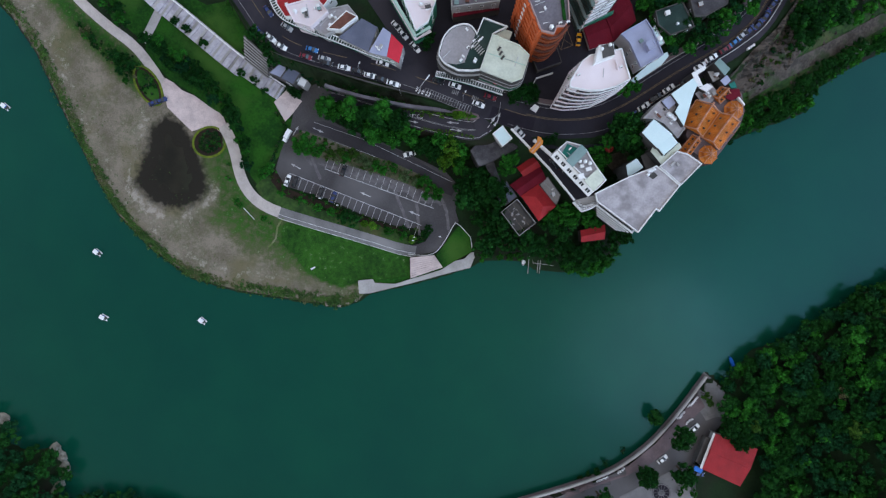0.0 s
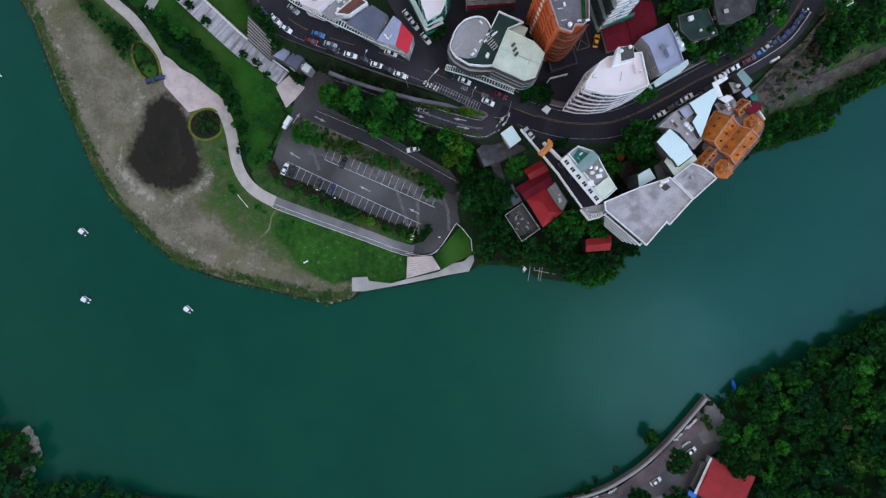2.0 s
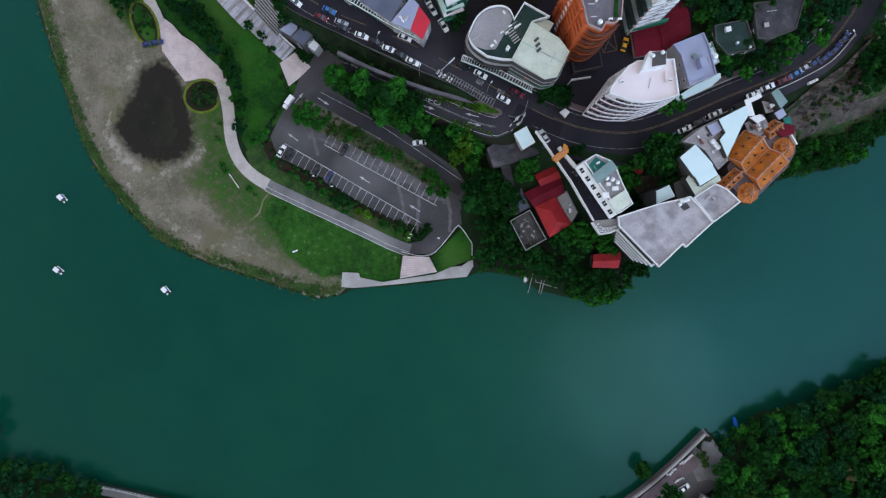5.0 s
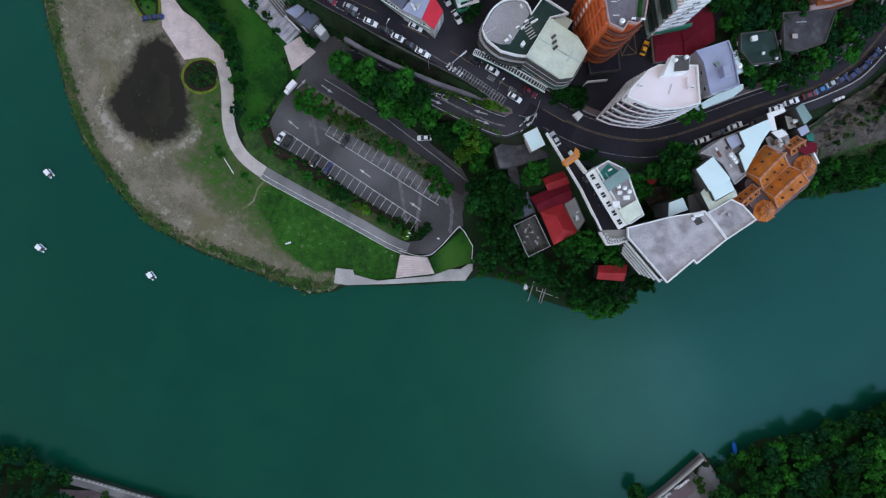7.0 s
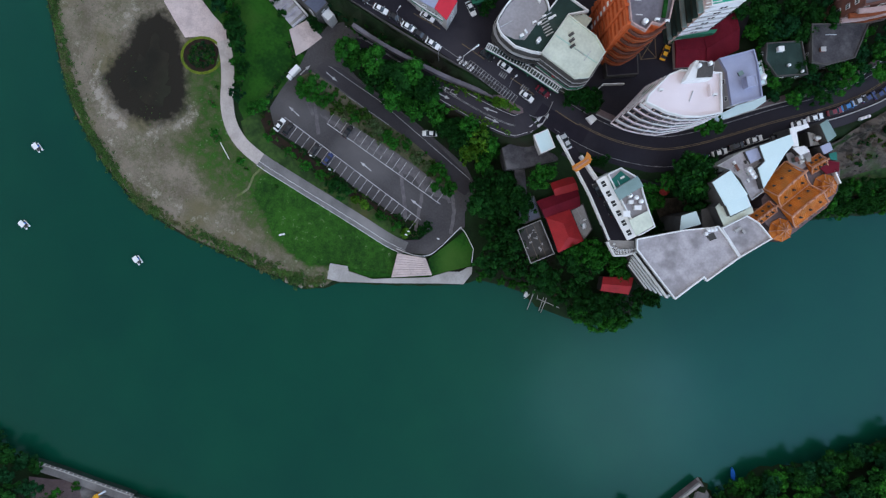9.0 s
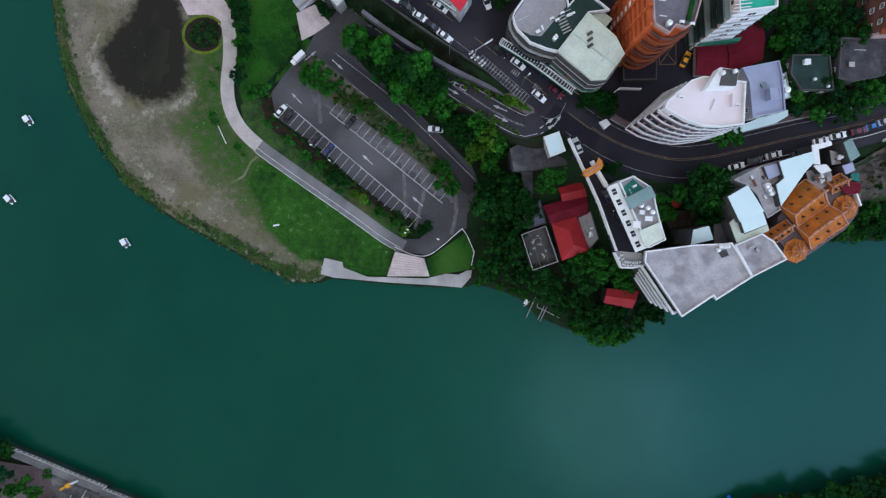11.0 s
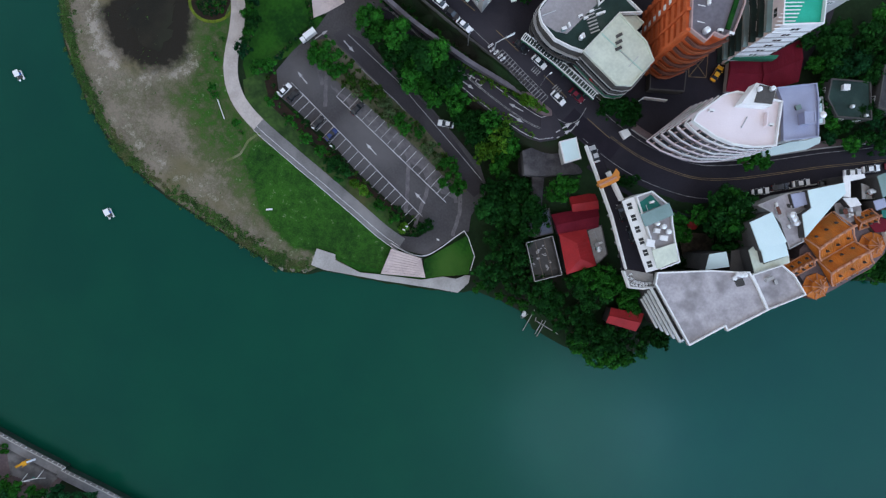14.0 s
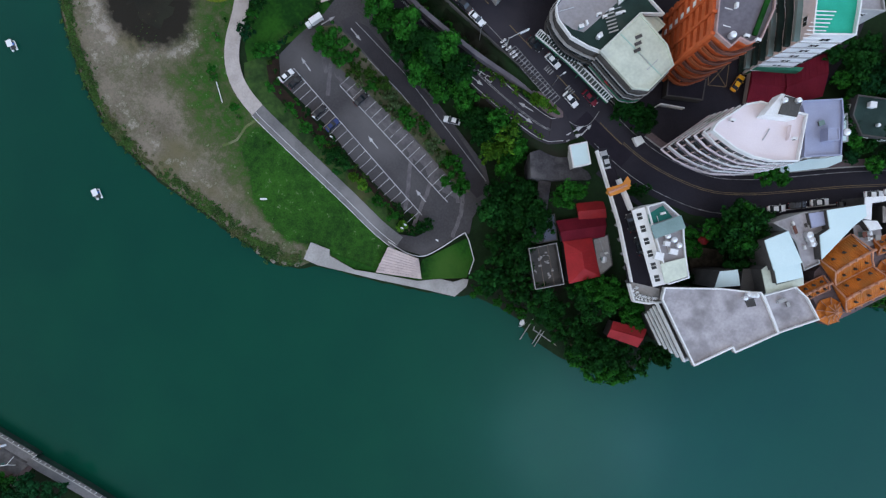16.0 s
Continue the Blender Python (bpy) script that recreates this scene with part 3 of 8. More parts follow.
LUSH = [(-63.4, 3.4), (-65.2, -3.3), (-64.6, -6.5), (-59.5, -10.7), (-55.5, -16.6), (-49.2, -20.2), (-42.4, -23.1), (-33.0, -21.5), (-14.0, -19.0), (-10.0, -8.0), (-30.0, -3.0), (-50.0, 2.5)]
THIN = [(-93.5, 26.5), (-92.4, 16.5), (-91.6, 9.1), (-90.1, 3.0), (-83.8, -0.6), (-77.1, -6.0), (-70.5, -7.5), (-63.8, -12.9), (-55.9, -16.8), (-42.0, -24.0), (-34.0, -23.0), (-12.0, -10.0), (-50.0, 4.0), (-63.0, 6.0), (-72.0, 10.0), (-77.0, 17.0), (-80.0, 32.0), (-90.0, 36.0)]
NORTH_VERGE = [(-152.0, 98.0), (-140.1, 86.0), (-129.5, 76.5), (-119.9, 69.0), (-113.0, 61.0), (-119.0, 51.0), (-126.0, 57.0), (-134.0, 66.0), (-146.0, 78.0), (-156.0, 90.0)]
SPIT = GRAVEL[:13] + [(-30.0, -22.0), (-22.0, -20.0), (-14.5, -18.5), (-12.0, -9.0), (-28.7, -4.4), (-53.6, 3.0), (-64.4, 6.4), (-71.6, 9.9), (-76.3, 14.6), (-79.2, 20.7), (-80.9, 28.2), (-82.9, 34.4), (-85.5, 41.0), (-96.5, 48.0), (-106.0, 54.0), (-113.6, 62.5), (-119.9, 70.0), (-129.5, 77.5), (-140.1, 87.0), (-152.0, 100.0), (-163.1, 112.0)]
bm = drape(bmesh.new(), SPIT, 0.2, 1.4)
ob = structure("gravel_bank", bm, spit_ground(), "grey-brown gravel river bank giving way to ragged grass", "gravel", smooth=True)
co = np.array([v.co[:2] for v in ob.data.vertices])
px, py = co[:, 0], co[:, 1]
inn, water_edge = signed(POND, px, py), signed(LAND_N, px, py)
patchy = np.array([noise.noise(Vector((x * 0.11, y * 0.11, 4.0))) for x, y in co])
grass = np.maximum.reduce([1.5 * sm((signed(LUSH, px, py) + 2.5) / 6), 0.72 * sm((signed(THIN, px, py) + 9) / 15), 0.9 * sm((signed(NORTH_VERGE, px, py) + 3) / 7)])
grass = np.maximum(grass, 1.05 * sm((px + 2 * py - 12) / 55) * sm((px + 96) / 6) * sm((34 - py) / 8))
south = sm((24 - py) / 10)
silt = np.maximum(0.78 * np.exp(-((inn + 3.2) / 2.8) ** 2) * np.maximum(south, 0.7 * sm((-112 - px) / 5)) * sm(0.75 + 1.6 * patchy), 0.36 * np.exp(-((water_edge - 7.0) / 3.5) ** 2) * sm(0.8 + 1.5 * patchy))
wet = np.maximum(np.clip(0.5 + inn * np.where(inn > 0, 0.16, 0.11), 0, 1), 0.8 * sm((1.3 - water_edge) / 1.2))
layer = ob.data.color_attributes.new("cover", "FLOAT_COLOR", "POINT")
layer.data.foreach_set("color", np.stack([np.where(grass > 0.7, grass, grass * (1 - 0.7 * silt)), silt * (1 - sm((grass - 0.5) / 0.4)), wet, 0 * wet + 1], 1).ravel())
edge_line = smooth_line([Vector(p) for p in SHORE_N[2:14]], 1.6)
rnd = random.Random(5)
bm = bmesh.new()
for i in range(1, len(edge_line) - 1):
    d = (edge_line[i + 1] - edge_line[i - 1]).normalized()
    k = Vector((-d.y, d.x))
    belt = 0.62 + 1.5 * noise.noise(Vector((i * 0.11, 3.3, 0)))
    for j in range(20):
        if rnd.random() > 0.35 + 0.8 * belt:
            continue
        c0 = edge_line[i] + d * rnd.uniform(-0.9, 0.9) + k * (2.6 + rnd.gauss(0, 1.15))
        z, r = max(0.15, ground(c0.x, c0.y)) + 0.1, rnd.uniform(0.3, 0.85)
        for q in range(int(40 * r)):
            a, s = rnd.uniform(0, 6.28), rnd.uniform(0.10, 0.26)
            u, v = Vector((math.cos(a), math.sin(a), 0)) * s, Vector((-math.sin(a), math.cos(a), rnd.uniform(0.1, 1.4))) * s * 0.6
            f = math.sqrt(rnd.random())
            g = rnd.uniform(0, 6.28)
            c = Vector((c0.x + r * f * math.cos(g), c0.y + r * f * math.sin(g), z + r * 1.1 * (1 - f * f) * rnd.uniform(0.4, 1)))
            bm.faces.new([bm.verts.new(c + w) for w in (-u, -v, u, v)])
structure("shore_reeds", bm, "fringe", "strip of low olive green weeds along the water's edge", "weeds")
sheet("pond", rough_edge(inset(POND, 6.0), 1.6, 1.2), "pond", 0.25, "shallow dark pond on the gravel bank", "pond")
sheet("lawn_triangle", [(4.1, 1.6), (8.8, -3.5), (8.6, -7.8), (0.4, -13.5), (-3.3, -13.9), (-4.5, -10.0)], "grass", 0.32, "small triangular lawn inside a kerb", "lawn")
sheet("lawn_strip", [(-110.2, 82.6), (-105.0, 77.5), (-94.6, 68.3), (-81.6, 57.0), (-73.5, 51.4), (-65.5, 46.4), (-61.2, 42.0), (-58.9, 41.5), (-59.2, 37.8), (-61.4, 32.5), (-63.4, 28.4), (-68.8, 22.4), (-71.8, 16.0), (-75.1, 20.1), (-78.4, 28.8), (-84.5, 41.6), (-95.5, 50.4), (-106.0, 57.0), (-114.6, 66.0), (-115.6, 72.0)], "grass", 0.17, "long green lawn beside the path", "lawn")
sheet("path_verge", [(-67.7, 21.7), (-62.0, 14.6), (-50.1, 9.4), (-32.9, 3.8), (-18.9, -0.5), (-12.5, -4.8), (-15.3, -7.4), (-28.7, -3.9), (-41.6, 0.2), (-53.4, 3.8), (-64.2, 7.5), (-70.6, 11.2), (-73.4, 16.3)], "scrubbank", 0.28, "green verge between path and parking bays", "lawn")
sheet("promenade_verge", [(-109.2, 83.0), (-99.2, 88.8), (-77.7, 77.7), (-77.9, 67.4), (-69.4, 58.5), (-62.5, 51.7), (-61.5, 40.3), (-67.0, 46.0), (-81.5, 56.5), (-94.5, 67.8), (-104.9, 77.0)], "grass", 0.12, "green verge along the stepped promenade", "lawn")
sheet("lawn_upper", [(-130.6, 94.9), (-120.9, 95.9), (-109.6, 84.5), (-115.2, 70.6), (-120.3, 74.9), (-127.7, 82.3)], "grass", 0.2, "green lawn beside the path", "lawn")
sheet("lawn_bank", [(-97.3, 83.5), (-80.5, 86.5), (-75.0, 75.0), (-76.6, 67.6), (-82.6, 70.8), (-92.1, 79.1)], "grass", 0.25, "green sloping lawn above the steps", "lawn")
WIDE = [(-109.4, 55.1), (-107.8, 57.6), (-104.8, 55.9), (-101.4, 52.9), (-96.5, 50.8), (-90.7, 46.5), (-85.5, 43.2), (-84.3, 39.6), (-84.8, 35.8), (-88.0, 37.9), (-93.8, 38.6), (-97.8, 37.3), (-102.5, 41.8), (-107.2, 46.5)]
sheet("pale_forecourt", WIDE, "pinkpave", 0.30, "broad pale paved forecourt on the path", "paving")
bm = ribbon(bmesh.new(), smooth_line([(-148.5, 97.6), (-140.1, 87.0), (-129.5, 77.5), (-119.9, 70.0), (-113.6, 62.5), (-108.7, 55.1), (-105.1, 50.8)], 2), 3.7, lambda x, y: ground(x, y) + 0.29)
structure("footpath_north", bm, "palepath", "pale concrete footpath", "path")
low_line = smooth_line([(-85.5, 39.5), (-82.9, 34.4), (-80.9, 28.2), (-79.2, 20.7), (-76.3, 14.6), (-71.6, 9.9), (-64.4, 6.4), (-53.6, 3.0), (-41.7, -0.5), (-28.7, -4.4), (-19.0, -7.4), (-12.5, -8.7)], 2)
cut = [p for p in low_line if p.x > -66]
bm = ribbon(bmesh.new(), low_line[:len(low_line) - len(cut) + 1], 4.2, lambda x, y: ground(x, y) + 0.36, thick=0.3)
structure("pale_path", bm, "palepath", "pale concrete riverside path", "path")
bm = ribbon(bmesh.new(), cut, 4.2, lambda x, y: ground(x, y) + 0.36, thick=0.3)
structure("riverside_path", bm, "greypath", "grey asphalt riverside path", "path")
bm = ribbon(bmesh.new(), cut, 0.12, lambda x, y: ground(x, y) + 0.5, thick=0.3, side=-2.2)
ribbon(bm, cut, 0.10, lambda x, y: ground(x, y) + 0.42, thick=0.2, side=-0.75)
structure("path_kerb", bm, "white", "low pale kerbs along the riverside path", "kerb")

sheet("quay_verge", [(-34.7, -20.5), (-28.1, -19.6), (-20.3, -21.6), (-14.6, -20.1), (-2.8, -16.1), (1.5, -12.9), (9.1, -8.7), (8.9, -7.0), (0.4, -12.7), (-3.3, -14.0), (-14.6, -17.9), (-22.4, -19.0), (-30.1, -19.9)], "grass", 0.38, "grass strip behind the quay", "lawn", 1.5)
# quay, slipway and landing
QUAY = [(-34.8, -19.9), (-29.1, -19.3), (-28.4, -20.8), (-20.3, -21.2), (-15.1, -19.5), (-2.9, -15.8), (2.6, -12.3), (6.3, -11.4), (8.5, -9.2), (9.8, -8.8), (10.2, -10.9), (8.5, -14.9), (1.5, -16.6), (-13.8, -20.8), (-30.2, -24.8), (-34.4, -25.0)]
bm = prism(bmesh.new(), QUAY, -1.5, 1.9)
structure("quay", bm, "concrete", "pale concrete quay along the river", "quay")
bm = bmesh.new()
slip = [(-14.5, -10.9), (-5.4, -10.0), (-2.0, -14.8), (-14.5, -19.1)]
for k in range(9):
    a, b = k / 9, (k + 1) / 9 - 0.012
    q = [Vector(v) for v in slip]
    quad = [q[0].lerp(q[3], a), q[1].lerp(q[2], a), q[1].lerp(q[2], b), q[0].lerp(q[3], b)]
    prism(bm, [tuple(v) for v in quad], 0.5, 4.1 - 2.0 * (k + 1) / 9)
structure("slipway", bm, "pinkpave", "pale slabbed steps down to the quay", "steps")
bm = ribbon(bmesh.new(), smooth_line([(2.8, 2.5), (1.5, 0.4), (-1.5, -4.8), (-4.5, -8.7), (-8.2, -10.0), (-11.9, -10.0), (-15.3, -9.6)], 1), 0.2, lambda x, y: ground(x, y) + 0.75, thick=0.6)
ribbon(bm, [(2.8, 2.5), (4.7, 1.2), (8.6, -3.1), (9.2, -7.4)], 0.2, lambda x, y: ground(x, y) + 0.75, thick=0.6)
structure("lot_kerb", bm, "white", "white kerb wall round the car park's end", "kerb")

# ---- car park ----
LOT = [(-54.0, 52.9), (-49.7, 54.5), (-43.3, 51.4), (-46.6, 42.9), (-41.3, 39.3), (-19.9, 30.7), (-0.7, 21.5), (4.1, 16.2), (2.8, 7.2), (4.1, 2.9), (1.5, 0.4), (-4.5, -8.7), (-11.4, -10.0), (-15.3, -9.5), (-14.0, -6.5), (-8.8, -4.8), (-6.7, -1.4), (-11.4, 0.1), (-20.0, 1.2), (-32.9, 5.5), (-45.8, 11.6), (-61.9, 16.3), (-65.5, 22.7), (-63.5, 29.1), (-59.5, 38.7), (-58.4, 44.0)]
sheet("car_park", LOT, "lot", 0.30, "worn grey asphalt car park", "car park", 4.0)
ISLAND = [(-59.2, 34.4), (-55.3, 37.2), (-51.0, 35.9), (-32.8, 29.0), (-19.9, 24.8), (-7.1, 18.8), (-1.1, 13.0), (-3.4, 12.2), (-20.6, 19.0), (-41.4, 25.2), (-53.6, 28.2), (-58.6, 30.4)]
sheet("planted_island", ISLAND, "dryisland", 0.42, "planted island between the parking lanes", "flower bed")
sheet("parking_verge", rough_edge([(-49.9, 25.2), (-32.8, 21.4), (-19.9, 18.8), (-9.2, 14.1), (-2.4, 9.3), (-11.4, 11.1), (-22.1, 15.8), (-37.1, 20.3)], 0.5), "dustsun", 0.335, "bare dusty verge beside the parking bays", "verge")
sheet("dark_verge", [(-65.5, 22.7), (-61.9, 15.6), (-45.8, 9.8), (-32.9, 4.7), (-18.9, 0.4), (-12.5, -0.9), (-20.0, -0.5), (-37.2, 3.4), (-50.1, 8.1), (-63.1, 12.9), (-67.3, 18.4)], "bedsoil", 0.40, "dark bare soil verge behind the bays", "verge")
# the lane lies in shade, painted as a darker sheet over the lot
sheet("upper_lane", [(-54.5, 38.6), (-51.6, 42.4), (-36.7, 36.6), (-19.4, 30.0), (-0.5, 19.6), (2.8, 15.6), (1.4, 12.6), (-1.4, 13.6), (-7.1, 18.9), (-16.1, 23.2), (-32.8, 29.4), (-51.7, 36.8)], "lane", 0.32, "asphalt lane beside the planted island, its shade painted dark", "road", 4.0)
lanes = bmesh.new()
streak_rnd = random.Random(9)


def stripe(a, b, width=0.14, lift=0.36, bm=None):
    a, b = Vector(a), Vector(b)
    n = max(1, int((b - a).length / 4))
    ribbon(lanes if bm is None else bm, [a.lerp(b, k / n) for k in range(n + 1)], width, lambda x, y: ground(x, y) + lift)


row_a = [(-60.1, 21.2), (-10.2, 1.4)]
row_b = [(-46.6, 22.8), (-5.5, 7.9)]
for (p, q), sgn, n0 in ((row_a, -1, 0), (row_b, 1, 0)):
    p, q = Vector(p), Vector(q)
    d = (q - p).normalized()
    k = Vector((-d.y, d.x))
    if (k.dot(Vector((1, 1)))) * sgn < 0:
        k = -k
    stripe(p, q, 0.22)
    for j in range(int((q - p).length / 2.5) + 1):
        s = p + d * 2.5 * j
        stripe(s, s + k * 4.6)
stripe(*[(-50.6, 40.3), (-32.7, 34.1)], 0.12)
stripe(*[(-32.7, 34.1), (1.5, 17.9)], 0.12)
stripe(*[(-53.0, 36.3), (-30.6, 28.6)], 0.12)
stripe(*[(-30.6, 28.6), (-13.1, 21.3)], 0.12)


def arrow(bm, x, y, turn, size=1.0, lift=0.37):
    m = pose(x, y, 0, 0, 0, turn)
    for pts in ([(-2.2, 0.13), (-2.2, -0.13), (0.6, -0.13), (0.6, 0.13)], [(0.5, 0.5), (0.5, -0.5), (2.2, 0)]):
        w = [m @ Vector((px * size, py * size, 0)) for px, py in pts]
        bm.faces.new([bm.verts.new((v.x, v.y, ground(v.x, v.y) + lift)) for v in w])


def heading(a, b):
    d = Vector(b) - Vector(a)
    return math.degrees(math.atan2(d.y, d.x))


for a, b in ([(-11.1, 5.2), (-14.8, 6.8)], [(-29.6, 12.3), (-33.2, 13.9)], [(-56.1, 22.9), (-59.3, 24.6)], [(-58.5, 35.8), (-56.7, 38.6)], [(-50.8, 38.1), (-47.2, 36.5)]):
    arrow(lanes, *((Vector(a) + Vector(b)) / 2), heading(a, b))
# sunlit streaks, painted as pale ribbons on the asphalt
bm = bmesh.new()
for ln in ([(-54.3, 33.2), (-51.2, 26.1), (-48.4, 18.8)], [(-56.8, 30.5), (-51.5, 24.2)], [(-20.6, 15.4), (-17.2, 6.7), (-15.0, 0.4)], [(-12.6, 14.3), (-11.6, 6.0), (-11.0, -2.5)], [(-2.8, 12.3), (-0.6, 6.4), (0.2, -0.3)]):
    q = smooth_line([Vector(p) for p in ln], 1.0)
    ribbon(bm, [(p.x + streak_rnd.uniform(-0.15, 0.15), p.y) for p in q], 1.1, lambda x, y: ground(x, y) + 0.33)
structure("dusty_tracks", bm, "dustsun", "pale streaks of sunlight painted across the car park", "tracks")
structure("car_park_markings", lanes, "linewhite", "white painted bay lines and arrows on asphalt", "road markings")


# ---- roads of the town ----
def road_heading(x, y):
    """The road's direction, in degrees, where it passes nearest."""
    i = min(range(1, len(ROAD) - 1), key=lambda k: (ROAD[k].x - x) ** 2 + (ROAD[k].y - y) ** 2)
    return heading(ROAD[i - 1], ROAD[i + 1])


def zr(lift):
    return lambda x, y: ground(x, y) + lift


TOWNYARD = [(-29.9, 110.8), (63.7, 110.0), (65.9, 87.0), (64.2, 73.5), (52.5, 67.8), (49.8, 46.4), (41.0, 39.6), (27.1, 41.6), (11.3, 45.6), (-4.5, 52.5), (-18.3, 59.4), (-20.3, 68.2), (-28.1, 79.9)]
sheet("town_yard", TOWNYARD, "asphalt", 0.05, "dark asphalt side streets and yards", "street", 5.0)
bm = ribbon(bmesh.new(), ROAD, 10.5, zr(0.12))
structure("road", bm, "asphalt", "dark asphalt main road through the town", "road")
bm = bmesh.new()
ribbon(bm, [p for p in ROAD if p.x < -8], 7.0, zr(0.10), side=7.0)
ribbon(bm, [p for p in ROAD if p.x > 26], 5.0, zr(0.10), side=-6.8)
structure("road_margin", bm, "asphalt", "asphalt parking lanes beside the road", "road")
bm = bmesh.new()
east = [p for p in ROAD if p.x > 27]
ribbon(bm, east, 0.16, zr(0.16), side=0.95)
ribbon(bm, east, 0.16, zr(0.16), side=0.55)
west = [p for p in ROAD if p.x <= 28]
for k in range(2, len(west) - 3, 6):
    ribbon(bm, west[k:k + 4], 0.22, zr(0.16), side=0.3)
edge_lines = bmesh.new()
ribbon(edge_lines, [p for p in ROAD if p.x > 22], 0.16, zr(0.17), side=4.3)
ribbon(edge_lines, [p for p in ROAD if 22 < p.x < 60], 0.16, zr(0.17), side=-4.3)
ribbon(edge_lines, [p for p in ROAD if p.x < 8], 0.16, zr(0.17), side=-3.6)
structure("road_edge_line", edge_lines, "linefaint", "faded white edge lines along the road", "road markings")
structure("road_centre_line", bm, "lineyellow", "worn yellow centre line on the road", "road markings")
bm = ribbon(bmesh.new(), [Vector(p) for p in smooth_line([(14.9, 40.7), (22.2, 38.3), (30.1, 36.3)], 2)], 5.0, zr(0.15))
structure("road_patch", bm, "patch", "fresh dark asphalt patch", "road")

# ramp to the car park
rl = smooth_line([(x, y, z) for (x, y), z in zip(RAMP, RAMP_Z)], 2)
bm = ribbon(bmesh.new(), rl, 7.0, [p[2] + 0.12 for p in rl], thick=0.5)
structure("ramp", bm, "asphalt", "asphalt ramp from the road down to the car park", "ramp")
bm = ribbon(bmesh.new(), rl[2:], 0.14, [p[2] + 0.17 for p in rl[2:]], side=0.1)
ribbon(bm, rl[2:], 0.14, [p[2] + 0.17 for p in rl[2:]], side=-0.2)
loop = smooth_line([Vector(p) for p in [(12.4, 38.8), (15.4, 38.6), (17.5, 40.0), (18.2, 42.3), (18.4, 44.3)]], 1)
ribbon(bm, loop, 0.16, zr(0.3))
structure("ramp_centre_line", bm, "linefaint", "worn pale centre line on the ramp", "road markings")
bm = bmesh.new()
for (a, b), z in (([(-14.4, 39.1), (-11.1, 38.3)], 0), ([(3.1, 37.5), (0.2, 37.9)], 0), ([(1.4, 35.3), (4.5, 34.7)], 0), ([(14.9, 34.4), (16.9, 37.2)], 0)):
    arrow(bm, *((Vector(a) + Vector(b)) / 2), heading(a, b), 1.0, 0.32)
arrow(bm, *(15.3, 37.4), heading(*[(14.0, 35.7), (16.0, 38.6)]), 1.1, 0.34)
arrow(bm, *(17.7, 38.8), heading(*[(17.3, 37.4), (18.2, 40.4)]), 0.9, 0.34)
for sd in (2.9, -2.9):
    ribbon(bm, rl[1:], 0.16, [p[2] + 0.17 for p in rl[1:]], side=sd)
# two painted characters, too worn to read
for ln in ([(-13.8, 41.4), (-11.5, 41.0)], [(-12.6, 41.9), (-12.9, 40.4)], [(-10.9, 41.2), (-9.0, 40.7)], [(-11.1, 40.2), (-9.2, 39.7)], [(-10.9, 41.2), (-11.1, 40.2)], [(-9.0, 40.7), (-9.2, 39.7)]):
    ribbon(bm, [Vector(p) for p in ln], 0.22, zr(0.34))
structure("ramp_markings", bm, "linewhite", "white lines and arrows on the ramp", "road markings")

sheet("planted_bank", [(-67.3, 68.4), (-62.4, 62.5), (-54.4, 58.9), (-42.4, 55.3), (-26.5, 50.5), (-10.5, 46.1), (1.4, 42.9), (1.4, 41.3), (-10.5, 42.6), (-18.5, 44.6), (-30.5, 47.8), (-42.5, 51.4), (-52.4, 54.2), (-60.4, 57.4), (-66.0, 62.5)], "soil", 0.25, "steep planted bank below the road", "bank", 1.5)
# planted wall between road and ramp, with the grey walkway on it
wl_line = smooth_line([(-44.4, 51.8), (-35.8, 48.9), (-28.8, 47.0), (-16.0, 44.2), (-6.5, 42.8), (1.4, 41.6), (8.4, 40.6)], 2)
bm = ribbon(bmesh.new(), wl_line, 1.1, [ground(p.x, p.y) * 0.3 + 17.0 * 0.7 for p in wl_line], thick=2.5)
structure("walkway", bm, "darkscreed", "narrow grey concrete walkway above the ramp", "walkway")
up = [Vector(p) for p in smooth_line([(-67.5, 68.8), (-62.0, 62.6), (-54.1, 59.4), (-42.2, 55.8), (-26.3, 51.2), (-10.5, 47.0), (1.4, 43.9)], 2)]
bm = ribbon(bmesh.new(), up, 0.22, zr(0.8), thick=1.6)
structure("road_parapet", bm, "walldark", "low grey parapet along the road", "parapet")
bm = bmesh.new()
za = [(-8.1, 48.2), (7.8, 41.8)]
a, b = Vector(za[0]), Vector(za[1])
d = (b - a).normalized()
for k in range(19):
    p = a + d * ((b - a).length * k / 18)
    q = Vector((-d.y, d.x))
    ribbon(bm, [p + q * 1.2, p - q * 1.2], 0.26, zr(0.2))
for o in (1.25, -1.25):
    ribbon(bm, [a + q * o, b + q * o], 0.13, zr(0.2))
structure("hatched_markings", bm, "linefaint", "white hatched markings on the road", "road markings")
isl = [(p.x, p.y) for p in smooth_line([(2.6, 41.9), (7.4, 40.9), (10.5, 40.1), (11.1, 38.9), (9.8, 38.1), (6.2, 38.5), (2.6, 39.9)], 1, True)]
structure("traffic_island_kerb", ring(bmesh.new(), isl, 0.7, 16.8, 18.3), "brickpave", "curved brick kerb of a traffic island", "kerb")
bm = prism(bmesh.new(), inset(isl, 0.6), 16.8, 18.2)
structure("traffic_island", bm, "grass", "kerbed traffic island with shrubs", "traffic island")
